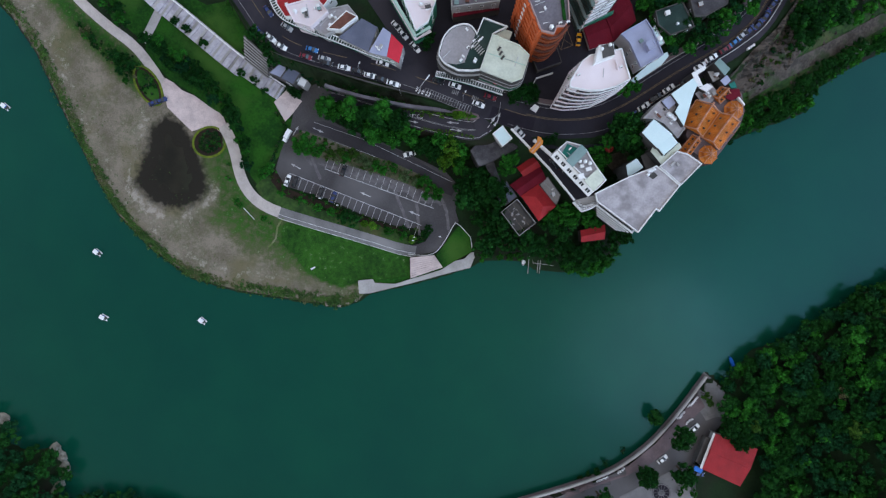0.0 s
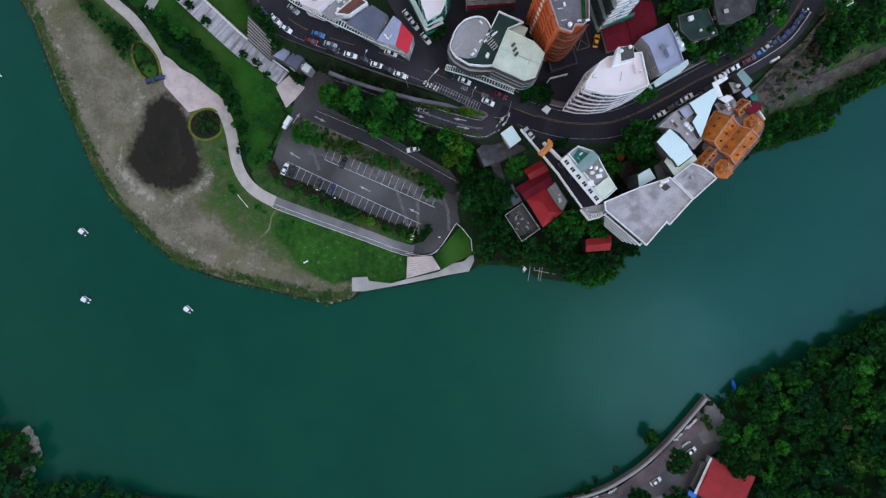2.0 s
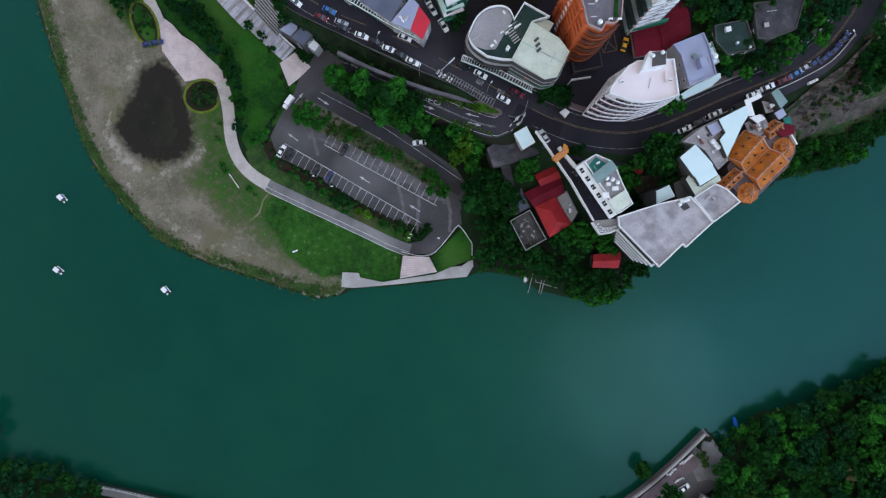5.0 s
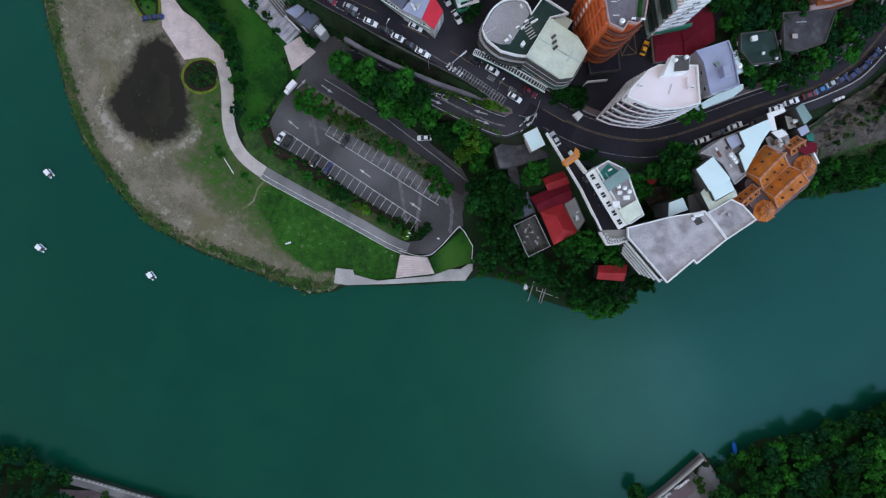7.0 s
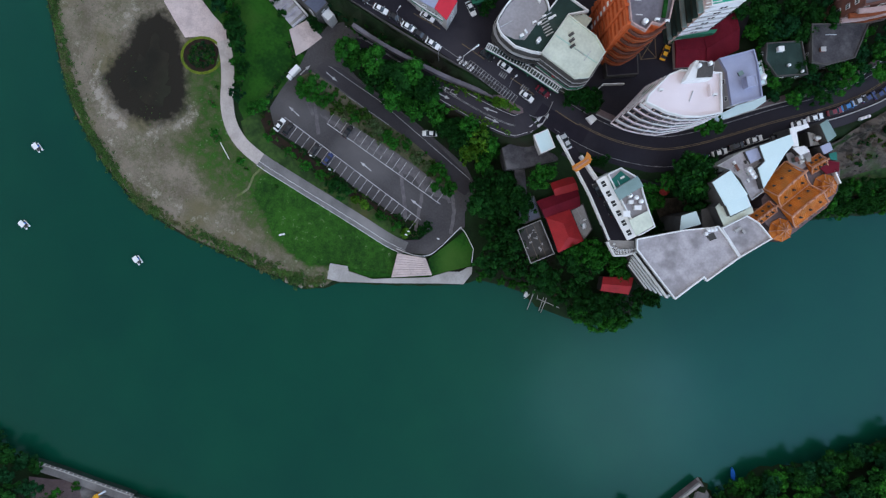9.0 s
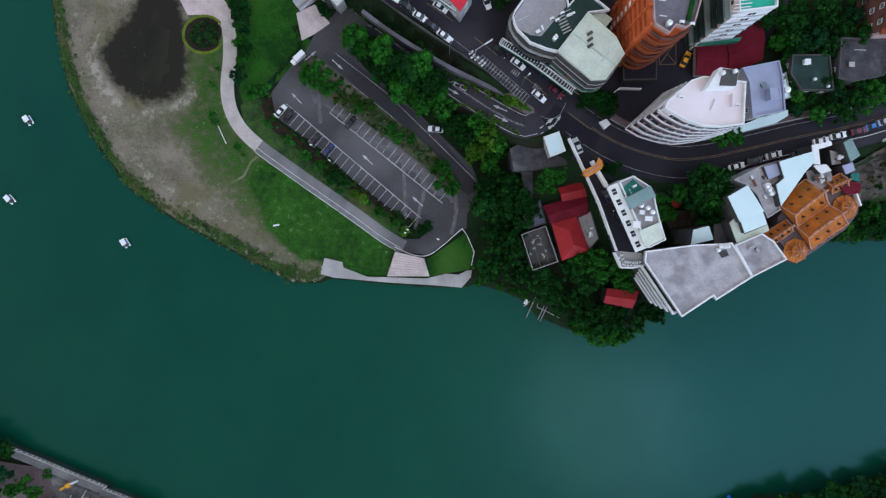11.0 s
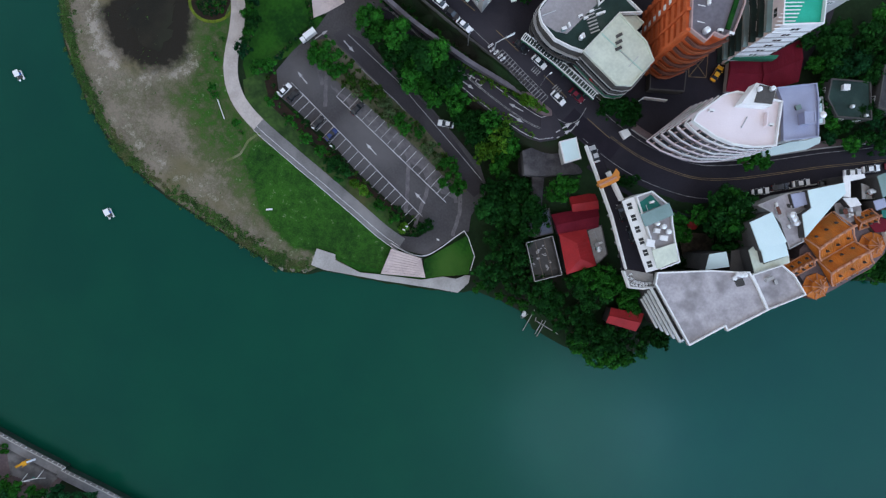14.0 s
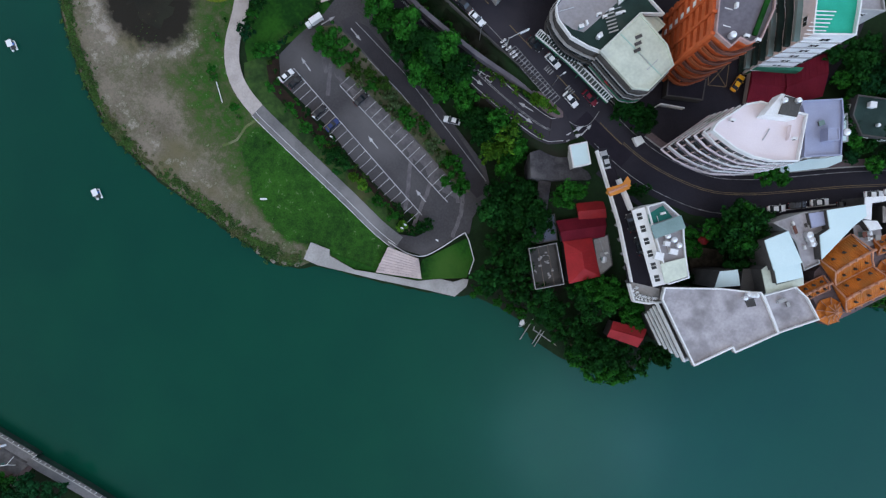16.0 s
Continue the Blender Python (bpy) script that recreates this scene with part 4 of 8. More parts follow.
bm = ribbon(bmesh.new(), smooth_line([(64.2, 39.3), (72.0, 44.5), (82.6, 51.5), (91.6, 57.2), (98.9, 61.8), (107.5, 68.7), (113.2, 77.6)], 2), 0.26, zr(0.75), thick=1.6)
structure("cliff_parapet", bm, "wallgrey", "pale parapet along the river side of the road", "parapet")

north = [p for p in ROAD if p.x > 30]
structure("kerb", ribbon(bmesh.new(), north, 0.3, zr(0.28), thick=0.3, side=5.5), "wallgrey", "grey concrete kerb along the road", "kerb")
structure("pavement", ribbon(bmesh.new(), north, 1.6, zr(0.2), thick=0.2, side=6.5), "brickpave", "reddish paved footway beside the road", "pavement")
bm = bmesh.new()
for x, y in [(2.5, 47.8), (9.5, 45.7)]:
    tn = radians(road_heading(x, y))
    u, v = Vector((math.cos(tn), math.sin(tn))), Vector((-math.sin(tn), math.cos(tn)))
    for k in range(4):
        c = Vector((x, y)) + u * (k * 0.62 - 0.9)
        ribbon(bm, [c - v * 0.75, c + v * 0.75], 0.3, zr(0.17))
structure("road_lettering", bm, "linefaint", "worn white painted bars on the road", "road markings")

# ---- windows, shared by all houses ----
def make_window(w, h):
    f = bmesh.new()
    for x, y, sx, sz in ((0, -h / 2, w, 0.12), (0, h / 2 - 0.12, w, 0.12), (-w / 2 + 0.06, -h / 2, 0.12, h), (w / 2 - 0.06, -h / 2, 0.12, h), (0, -h / 2, 0.08, h)):
        box(f, x, 0, y, sx, 0.22, sz)
    g = bmesh.new()
    box(g, 0, 0, -h / 2, w - 0.1, 0.08, h - 0.1)
    return mesh_of("window", f, "white"), mesh_of("pane", g, "glass")


WIN = {"small": make_window(1.3, 1.4), "wide": make_window(2.2, 1.6)}


def edges_of(pts):
    area = sum(a[0] * b[1] - b[0] * a[1] for a, b in zip(pts, pts[1:] + pts[:1]))
    seq = pts if area > 0 else pts[::-1]
    return [(Vector(a[:2]), Vector(b[:2])) for a, b in zip(seq, seq[1:] + seq[:1])]


def add_windows(parent, pts, z0, z1, storey=3.2, gap=3.4, kind="small", skip=()):
    """Windows storey by storey on every wall; each a frame with its pane."""
    for i, (a, b) in enumerate(edges_of(pts)):
        L = (b - a).length
        k = int((L - 1.0) / gap)
        if k < 1 or i in skip:
            continue
        u = (b - a) / L
        turn = math.degrees(math.atan2(u.y, u.x))
        for s in range(max(1, int((z1 - z0 - 0.5) / storey))):
            zz = z1 - 1.9 - s * storey
            for j in range(k):
                p = a + u * (L * (j + 0.5) / k)
                w = piece("window", WIN[kind][0], parent, pose(p.x, p.y, zz, 0, 0, turn))
                g = new("pane", WIN[kind][1])
                g.parent = w


def block(name, label, pts, z0, z1, wall="wallgrey", roof="greyroof", rim=0.9, rim_mat=None, windows="small", gap=3.4, storey=3.2, skip=(), category="building"):
    """A flat-roofed house: wall, sunken roof, parapet and windows."""
    c = np.mean([p[:2] for p in pts], axis=0)
    t = thing(name, (c[0], c[1], z0), label, category)
    part("wall", prism(bmesh.new(), pts, z0 - 1.5, z1 - 0.25, top=False), wall, t)
    part("roof", prism(bmesh.new(), inset(pts, 0.02), z1 - 0.3, z1), roof, t)
    if rim:
        part("parapet", ring(bmesh.new(), inset(pts, -0.06), 0.28, z1 - 0.5, z1 + rim), rim_mat or wall, t)
    if windows:
        add_windows(t, pts, z0, z1, storey, gap, windows, skip)
    return t


def pitched(name, label, quad, z0, eave, ridge, wall="walldark", roof="redroof", over=0.5, along=0, hip=0.0, category="house", windows=None):
    """A house with a pitched sheet roof on a four-cornered plan; along names the pair of ends."""
    q = [Vector(p[:2]) for p in quad]
    if along:
        q = q[1:] + q[:1]
    c = sum(q, Vector((0, 0))) / 4
    t = thing(name, (c.x, c.y, z0), label, category)
    part("wall", prism(bmesh.new(), [tuple(p) for p in q], z0 - 1.5, eave, top=False), wall, t)
    big = [Vector(p) for p in inset([tuple(p) for p in q], -over)]
    r0, r1 = (big[0] + big[1]) / 2, (big[2] + big[3]) / 2
    r0, r1 = r0.lerp(r1, hip), r1.lerp(r0, hip)
    bm = bmesh.new()
    v = [bm.verts.new((p.x, p.y, eave)) for p in big]
    lo = [bm.verts.new((p.x, p.y, eave - 0.15)) for p in big]
    a, b = bm.verts.new((r0.x, r0.y, ridge)), bm.verts.new((r1.x, r1.y, ridge))
    bm.faces.new((v[1], v[2], b, a)), bm.faces.new((v[3], v[0], a, b)), bm.faces.new((v[0], v[1], a)), bm.faces.new((v[2], v[3], b))
    for i in range(4):
        bm.faces.new((lo[i], lo[(i + 1) % 4], v[(i + 1) % 4], v[i]))
    bm.faces.new(lo[::-1])
    rf = part("roof", bm, roof, t)
    # standing seams down both slopes
    L = (big[2] - big[1]).length
    bm = bmesh.new()
    k = int(L / 0.9)
    for side in ((1, 2), (0, 3)):
        for i in range(1, k):
            f = i / k
            e = big[side[0]].lerp(big[side[1]], f)
            g = min(max((f - hip) / max(1e-6, 1 - 2 * hip), 0), 1)
            if f < hip * 0.9 or f > 1 - hip * 0.9:
                continue
            r = r0.lerp(r1, g)
            tube(bm, (e.x, e.y, eave + 0.0), (r.x, r.y, ridge + 0.0), 0.045, seg=4)
    tube(bm, (r0.x, r0.y, ridge + 0.02), (r1.x, r1.y, ridge + 0.02), 0.12, seg=6)
    part("seam", bm, roof, rf)
    if windows:
        add_windows(t, [tuple(p) for p in q], z0, eave, kind=windows)
    return t


def roof_tank(x, y, z, r=0.7, h=1.6):
    t = thing("water_tank", (x, y, z), "shiny steel rooftop water tank", "water tank", "rooftop tanks")
    b = tube(bmesh.new(), (x, y, z + 0.3), (x, y, z + 0.3 + h), r, seg=16)
    part("tank", b, "steel", t, smooth=False)
    part("lid", tube(bmesh.new(), (x, y, z + 0.3 + h), (x, y, z + 0.6 + h), r * 0.9, r * 0.25, 16), "steel", t)
    for k in range(3):
        a = k * 2.094
        part("leg", tube(bmesh.new(), (x + r * 0.7 * math.cos(a), y + r * 0.7 * math.sin(a), z), (x + r * 0.7 * math.cos(a), y + r * 0.7 * math.sin(a), z + 0.3), 0.05), "metal", t)
    return t


def ac_unit(x, y, z, turn=0):
    t = thing("air_conditioner", (x, y, z), "white outdoor air-conditioning unit on a roof", "air conditioner", "rooftop units")
    part("case", box(bmesh.new(), x, y, z + 0.1, 1.0, 0.5, 0.9, turn, 0.04), "white", t)
    m = pose(x, y, 0, 0, 0, turn) @ Vector((0.1, -0.26, 0))
    part("fan_grille", tube(bmesh.new(), (m.x, m.y, z + 0.55), tuple(Vector((m.x, m.y, z + 0.55)) + (pose(0, 0, 0, 0, 0, turn) @ Vector((0, -0.05, 0)))), 0.32, seg=14), "black", t)
    part("foot", box(bmesh.new(), x, y, z, 0.8, 0.45, 0.1, turn), "metal", t)
    return t


# ---- the pale pink apartment house with its stepped balconies ----
ZP = 42.5
ROOF_P = [(37.0, 42.8), (37.1, 44.5), (39.4, 48.5), (40.6, 50.6), (42.8, 52.3), (52.4, 54.2), (53.8, 49.5), (55.2, 45.1), (50.8, 42.9), (46.7, 41.8), (42.8, 41.7), (40.1, 42.2)]
pb = block("apartment_house", "pale pink apartment house with stepped balconies widening downwards", ROOF_P, 18.5, ZP, "cream", "cream", 0.9, "white", None)
FRONT_TOP = [(40.6, 50.6), (38.8, 47.1), (37.0, 43.4), (40.1, 42.2), (42.8, 41.7), (46.7, 41.8), (50.8, 42.9), (55.2, 45.1)]
FRONT_LOW = [(41.0, 52.8), (38.1, 47.2), (34.6, 40.7), (38.5, 40.0), (42.4, 40.1), (47.2, 40.8), (52.6, 43.3), (58.2, 46.9)]
SPANS = (5, 5, 3, 3, 4, 4, 5)


def house_front(f):
    """The front's line, f of the way from the roof down to the street."""
    c = [Vector(a).lerp(Vector(b), f) for a, b in zip(FRONT_TOP, FRONT_LOW)]
    return [a.lerp(b, k / n) for a, b, n in zip(c, c[1:], SPANS) for k in range(n)] + [c[-1]]


for s in range(6):
    z = ZP - 0.7 - 3.05 * s
    inner, outer = house_front(s / 6), house_front((s + 1) / 6)
    bm = bmesh.new()
    rows_ = [[bm.verts.new((p.x, p.y, z - 2.0 + d)) for p in ln] for ln in (inner, outer) for d in (0.0, -0.2)]
    m_ = min(len(inner), len(outer))
    for k in range(m_ - 1):
        for a, b in ((0, 2), (2, 3), (3, 1), (1, 0)):
            bm.faces.new((rows_[a][k], rows_[a][k + 1], rows_[b][k + 1], rows_[b][k]))
    bal = part("balcony", bm, "pinktile", pb)
    part("rail", ribbon(bmesh.new(), outer, 0.24, [z - 1.1] * len(outer), thick=0.6, side=-0.1), "cream" if s % 2 else "white", bal)
    part("window_band", ribbon(bmesh.new(), inner, 0.1, [z - 0.2] * len(inner), thick=1.7, side=-0.06), "glass", bal)
    part("wall_band", ribbon(bmesh.new(), inner, 0.16, [z - 1.9 - 0.1] * len(inner), thick=0.9, side=0.2), "pinktile", bal)
    for k in range(1, m_ - 1, 2):
        p, q = inner[k], outer[k]
        bm = tube(bmesh.new(), (p.x, p.y, z - 0.15), (q.x, q.y, z - 1.0), 0.15, seg=4)
        part("beam", bm, "pinktile" if k < 17 else "cream", bal)
        if k % 4 == 1:
            part("post", tube(bmesh.new(), (q.x, q.y, z - 2.1), (q.x, q.y, z - 1.0), 0.16, seg=4), "white", bal)
for k, s in ((3, 1), (5, 1), (4, 2), (2, 2), (3, 3)):
    p = house_front((s + 0.6) / 6)[k]
    part("planter", box(bmesh.new(), p.x, p.y, ZP - 2.7 - 3.05 * s, 1.6, 0.7, 0.7, 62, 0.2), "leaf", pb, "green planted balcony trough")
part("stair_tower", prism(bmesh.new(), [(43.8, 49.2), (44.9, 54.4), (49.2, 55.1), (49.7, 51.3)], ZP, 45.5), "white", pb)
part("tower_roof", prism(bmesh.new(), [(46.1, 50.5), (45.6, 54.3), (49.0, 55.0), (49.6, 51.6)], 45.5, 45.7), "walldark", pb)
for p in [(45.6, 53.0)], [(48.0, 54.2)]:
    roof_tank(p[0][0], p[0][1], 45.7, 0.5, 0.8)
part("roof_wall", ribbon(bmesh.new(), [Vector(p) for p in [(50.5, 50.8), (51.4, 48.0)]], 0.3, [43.7, 43.7], thick=1.3), "cream", pb)
ac_unit(*(52.3, 48.8), 42.5, 20)
ac_unit(*(39.6, 46.5), 42.5, 20)

# ---- grey-blue flat-roofed house with a pale lean-to along the road ----
HB = [(60.0, 61.6), (57.2, 64.3), (65.4, 69.0), (67.5, 65.7), (71.2, 57.5), (63.9, 53.3)]
block("flat_roofed_house", "house with a grey-blue flat roof and pale walls", HB, 19.5, 27.0, "wallgrey", "blueroof", 0.6, "blueroof")
block("lean_to", "pale blue sheet lean-to roof beside the road", [(62.0, 50.3), (69.5, 57.2), (74.4, 60.0), (74.9, 58.5), (72.5, 55.6), (63.5, 49.6)], 19.5, 22.6, "wallgrey", "iceroof", 0, windows=None, category="lean-to")
block("roof_hut", "small grey-blue rooftop stair hut", [(64.6, 60.7), (66.8, 61.9), (68.2, 59.4), (65.9, 58.2)], 27.0, 29.3, "blueroof", "blueroof", 0.2, windows=None, category="hut")
block("side_wing", "pale side wing with a flat roof", [(67.7, 66.5), (69.0, 67.6), (72.2, 61.9), (70.7, 60.8)], 19.5, 25.5, "wallgrey", "iceroof", 0.2, category="house")
roof_tank(*(70.0, 62.8), 25.6, 0.8)
# ---- maroon sheet roofs ----
pitched("maroon_roofed_shed", "long shed with a dark maroon ribbed sheet roof", [(46.2, 69.6), (53.2, 72.2), (56.2, 64.3), (48.8, 61.7)], 18.5, 21.2, 22.2, "wallgrey", "maroon", 0.3, 1)
pitched("maroon_roofed_shed", "shed with a dark maroon ribbed sheet roof", [(53.8, 72.2), (60.2, 80.2), (63.8, 70.9), (56.7, 64.5)], 18.5, 21.4, 22.6, "wallgrey", "maroon", 0.3, 1)

# ---- white tower with the jade roof ----
ZT = 43.0
TOW = [(45.5, 68.4), (53.2, 72.1), (51.3, 77.8), (48.1, 85.2), (39.7, 81.0), (42.8, 75.1)]
tw = block("apartment_tower", "white tiled apartment tower with a jade green roof", TOW, 18.5, ZT, "white", "jade", 1.0, "white", "wide", 4.2)
for k in range(9):
    a, b = [(44.1, 72.9), (47.6, 74.5)]
    o = Vector((0, -0.85 * k))
    bm = bmesh.new()
    tube(bm, (a[0], a[1] + o.y, ZT + 0.7), (b[0], b[1] + o.y, ZT + 0.7), 0.12, seg=6)
    part("roof_slat", bm, "white", tw)
for s in range(8):
    z = ZT - 3.1 - 3.0 * s
    bm = ribbon(bmesh.new(), [Vector(p) for p in [(45.5, 68.4), (53.2, 72.1)]], 0.3, [z, z], thick=0.25, side=-0.1)
    part("string_course", bm, "wallgrey", tw)
    bm = ribbon(bmesh.new(), [Vector(p) for p in [(39.7, 81.0), (42.8, 75.1), (45.4, 68.6)]], 1.3, [z, z, z], thick=0.9, side=-0.5)
    part("balcony", bm, "greypan" if s % 3 == 0 else "darkroof", tw)
part("podium", prism(bmesh.new(), [(45.0, 69.1), (46.0, 68.5), (55.6, 72.4), (55.9, 73.5)], 18, 23.8), "greenpaint", tw)
block("grey_block", "grey service block with pipes on the roof", [(53.7, 81.2), (59.4, 83.6), (54.6, 90.1), (50.3, 89.2)], 18.5, 37.0, "wallgrey", "greyroof", 0.6)

# ---- orange tiled apartment house with ribbed front ----
ZO = 46.0
ORA = [(27.6, 58.5), (22.1, 72.0), (31.5, 76.8), (35.6, 67.7), (36.0, 61.6), (34.4, 59.7), (32.3, 59.7), (31.5, 57.5), (29.0, 58.1)]
ob_ = block("orange_apartment_house", "orange tiled apartment house with ribbed front and curved balconies", ORA, 18.5, ZO, "orangetile", "darkscreed", 0.7, "pinktile", None)
wa, wb = [Vector(p) for p in [(27.6, 58.5), (22.1, 72.0)]]
wd = (wb - wa).normalized()
wo = Vector((wd.y, -wd.x))
wo = wo if wo.x < 0 else -wo
for s in range(9):
    z = ZO - 0.4 - 3.05 * s
    ln = [wa + wo * 0.35, wb + wo * 0.35]
    part("floor_band", ribbon(bmesh.new(), ln, 0.7, [z] * 2, thick=1.7), "orangetile", ob_)
    # recess between the floor bands, its shade painted as darker orange
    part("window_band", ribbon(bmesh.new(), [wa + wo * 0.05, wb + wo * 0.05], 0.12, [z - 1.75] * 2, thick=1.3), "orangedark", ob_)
    for f in (0.42, 0.5, 0.66, 0.82):
        if (s * 3 + int(f * 10)) % 3 == 0:
            p = wa.lerp(wb, f) + wo * 0.4
            part("window", box(bmesh.new(), p.x, p.y, z - 2.9, 1.1, 0.9, 1.2, heading(wa, wb)), "white", ob_)
for f in (0.0, 0.29, 0.58, 0.88):
    p = wa.lerp(wb, f) + wo * 0.5
    part("pilaster", box(bmesh.new(), p.x, p.y, 18, 0.6, 0.9, ZO - 17.6, heading(wa, wb)), "orangetile", ob_)
curve = smooth_line([Vector(p) for p in [(28.2, 58.2), (30.4, 57.4), (32.7, 57.9), (34.5, 59.5), (35.9, 61.0)]], 0.8)
for s in range(8):
    z = ZO - 2.2 - 3.0 * s
    bm = ribbon(bmesh.new(), curve, 0.8, [z] * len(curve), thick=0.3, side=-0.25)
    ribbon(bm, curve, 0.2, [z + 0.9] * len(curve), thick=0.6, side=-0.6)
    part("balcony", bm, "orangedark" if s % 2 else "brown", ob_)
gr = [Vector(p) for p in [(34.5, 69.2), (35.4, 61.9)]]
part("planter", box(bmesh.new(), *((gr[0] + gr[1]) / 2 + Vector((-0.9, 0))), ZO, 8, 0.9, 0.5, heading(*gr)), "leafdark", ob_, "green planted trough")
for k in range(4):
    a, b = Vector((28.3, 60.7)), Vector((29.8, 61.0))
    o = wd * 3.4 * k
    part("roof_line", ribbon(bmesh.new(), [a + o, b + o], 0.2, [ZO + 0.03] * 2), "white", ob_)
for p in [(33.2, 59.8)], [(35.5, 60.1)]:
    ac_unit(p[0][0], p[0][1] + 0.8, ZO, 10)
# green walled yard below
part("yard_wall", ribbon(bmesh.new(), [Vector(p) for p in [(30.2, 63.0), (30.9, 60.9), (37.0, 62.8)]], 0.3, [20.4] * 3, thick=2.5), "greenlight", thing("yard_wall", (*(31.7, 62.0), 18.5), "green and white yard wall", "wall"))

bm = bmesh.new()
q4 = [Vector(p) for p in [(36.8, 67.9), (41.3, 69.6), (43.4, 63.7), (39.3, 62.2)]]
for a, b in ((0, 1), (1, 2), (2, 3), (3, 0), (0, 2), (1, 3)):
    ribbon(bm, [q4[a].lerp(q4[b], f) for f in (0, 0.5, 1)], 0.2, zr(0.16))
structure("yellow_box", bm, "lineyellow", "yellow marked no-parking box on asphalt", "road markings")
gb = thing("green_stall", (*(32.9, 62.3), 18.0), "low stall with a green sheet roof and white edges", "stall")
part("wall", prism(bmesh.new(), [(30.6, 60.9), (30.0, 63.0), (36.5, 65.1), (37.4, 62.8)], 17.5, 20.4), "white", gb)
part("roof", prism(bmesh.new(), [(30.8, 61.6), (30.4, 63.0), (36.4, 64.9), (36.9, 63.3)], 20.4, 20.6), "greenpaint", gb)
block("dark_canopy", "low car shelter with a dark navy sheet roof", [(28.9, 58.9), (37.5, 62.1), (39.1, 57.2), (30.8, 54.2)], 18, 20.9, "walldark", "patch", 0.1, windows=None, category="shelter")
wf = thing("white_fence", (*(30.7, 52.3), 18.0), "low white wall along the side street", "wall")
part("wall", ribbon(bmesh.new(), [Vector(p) for p in [(29.1, 49.5), (30.7, 52.3), (36.4, 54.0)]], 0.25, [19.8] * 3, thick=2.2), "white", wf)
block("roadside_house", "small house with a pale pink terrace roof beside the road", [(116.4, 81.5), (118.8, 85.5), (126.5, 85.1), (127.6, 81.9), (121.5, 78.2)], 14, 20.0, "wallgrey", "pinkpave", 0.5, "white", category="house")
# ---- pale flat-roofed corner building with rounded end ----
ZW = 33.0
WHITE = [(10.5, 51.0), (14.5, 62.3), (22.8, 58.9), (26.2, 55.6), (23.9, 48.3), (20.6, 47.1)]
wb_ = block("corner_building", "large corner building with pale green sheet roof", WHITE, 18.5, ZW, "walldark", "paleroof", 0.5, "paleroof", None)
for s in range(4):
    cl = smooth_line([Vector(p) for p in [(10.5, 51.0), (20.6, 47.1), (22.6, 47.6), (24.1, 48.6), (26.1, 55.3)]], 1.5)
    bm = ribbon(bmesh.new(), cl, 0.5, [30.4 - 3.2 * s] * len(cl), thick=0.3, side=-0.15)
    part("ledge", bm, ("walldark", "walldark", "greenpaint", "walldark")[s], wb_)
    part("window_band", ribbon(bmesh.new(), cl, 0.1, [30.0 - 3.2 * s] * len(cl), thick=1.9, side=-0.06), "glass", wb_)
    part("ledge_trim", ribbon(bmesh.new(), cl, 0.14, [30.55 - 3.2 * s] * len(cl), thick=0.3, side=-0.45), "wallgrey", wb_)
part("shop_sign", ribbon(bmesh.new(), [Vector(p) for p in [(15.5, 49.5), (19.1, 48.4)]], 0.9, [25.5] * 2, thick=1.0, side=-0.2), "redroof", wb_)
part("roof_ridge", ribbon(bmesh.new(), [Vector(p) for p in [(12.3, 56.6), (25.2, 52.3)]], 0.25, [ZW + 0.12] * 2, thick=0.1), "greenlight", wb_)
for k in range(3):
    p = (16.5, 57.7)
    q = Vector(p) + Vector((0.62 * k, -1.55 * k)) * 0.9
    part("skylight", box(bmesh.new(), q.x, q.y, ZW, 0.7, 1.5, 0.3, -38), "walldark", wb_)
block("roof_store", "pale flat-roofed store on the roof edge", [(14.6, 62.8), (15.5, 65.7), (20.9, 63.9), (20.0, 61.4)], 18.5, 30.5, "paleroof", "paleroof", 0.3, windows=None)
arc = [(p.x, p.y) for p in smooth_line([Vector(p) for p in [(-0.9, 53.4), (-2.9, 56.1), (-2.1, 59.8), (-1.1, 62.4), (1.5, 65.0), (5.2, 66.1), (7.8, 65.3), (9.4, 63.0)]], 1.2)]
FULL = arc + [(11.5, 68.0), (19.3, 65.1), (14.6, 62.8), (10.6, 51.4), (7.7, 51.1), (3.3, 51.3)]
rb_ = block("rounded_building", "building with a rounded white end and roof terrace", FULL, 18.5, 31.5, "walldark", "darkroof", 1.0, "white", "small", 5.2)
part("terrace_floor", prism(bmesh.new(), inset(arc + [(5.7, 53.5), (2.8, 52.9)], 0.4), 31.5, 31.62), "greyroof", rb_)
for s in range(3):
    z = 28.0 - 3.2 * s
    body = smooth_line([Vector(p) for p in [(10.6, 51.4), (7.7, 51.1), (3.3, 51.3), (-0.9, 53.4), (-2.9, 56.1), (-2.1, 59.8), (-1.1, 62.4), (1.5, 65.0)]], 1.2)
    bm = ribbon(bmesh.new(), body, 0.6, [z] * len(body), thick=0.3, side=0.2)
    ribbon(bm, body, 0.15, [z + 0.8] * len(body), thick=0.3, side=0.7)
    part("balcony", bm, "wallgrey" if s == 0 else "walldark", rb_)
    part("window_band", ribbon(bmesh.new(), body, 0.1, [z - 0.5] * len(body), thick=1.9, side=0.06), "glass", rb_)
for p in [(7.9, 58.7)], [(8.5, 60.7)], [(6.5, 58.6)], [(11.0, 61.4)]:
    ac_unit(p[0][0], p[0][1], 31.6, 40)
bm = bmesh.new()
for k in range(6):
    p = Vector((8.5, 59.7)) + Vector((0.9 * k, -0.9 * k)) * 0.6
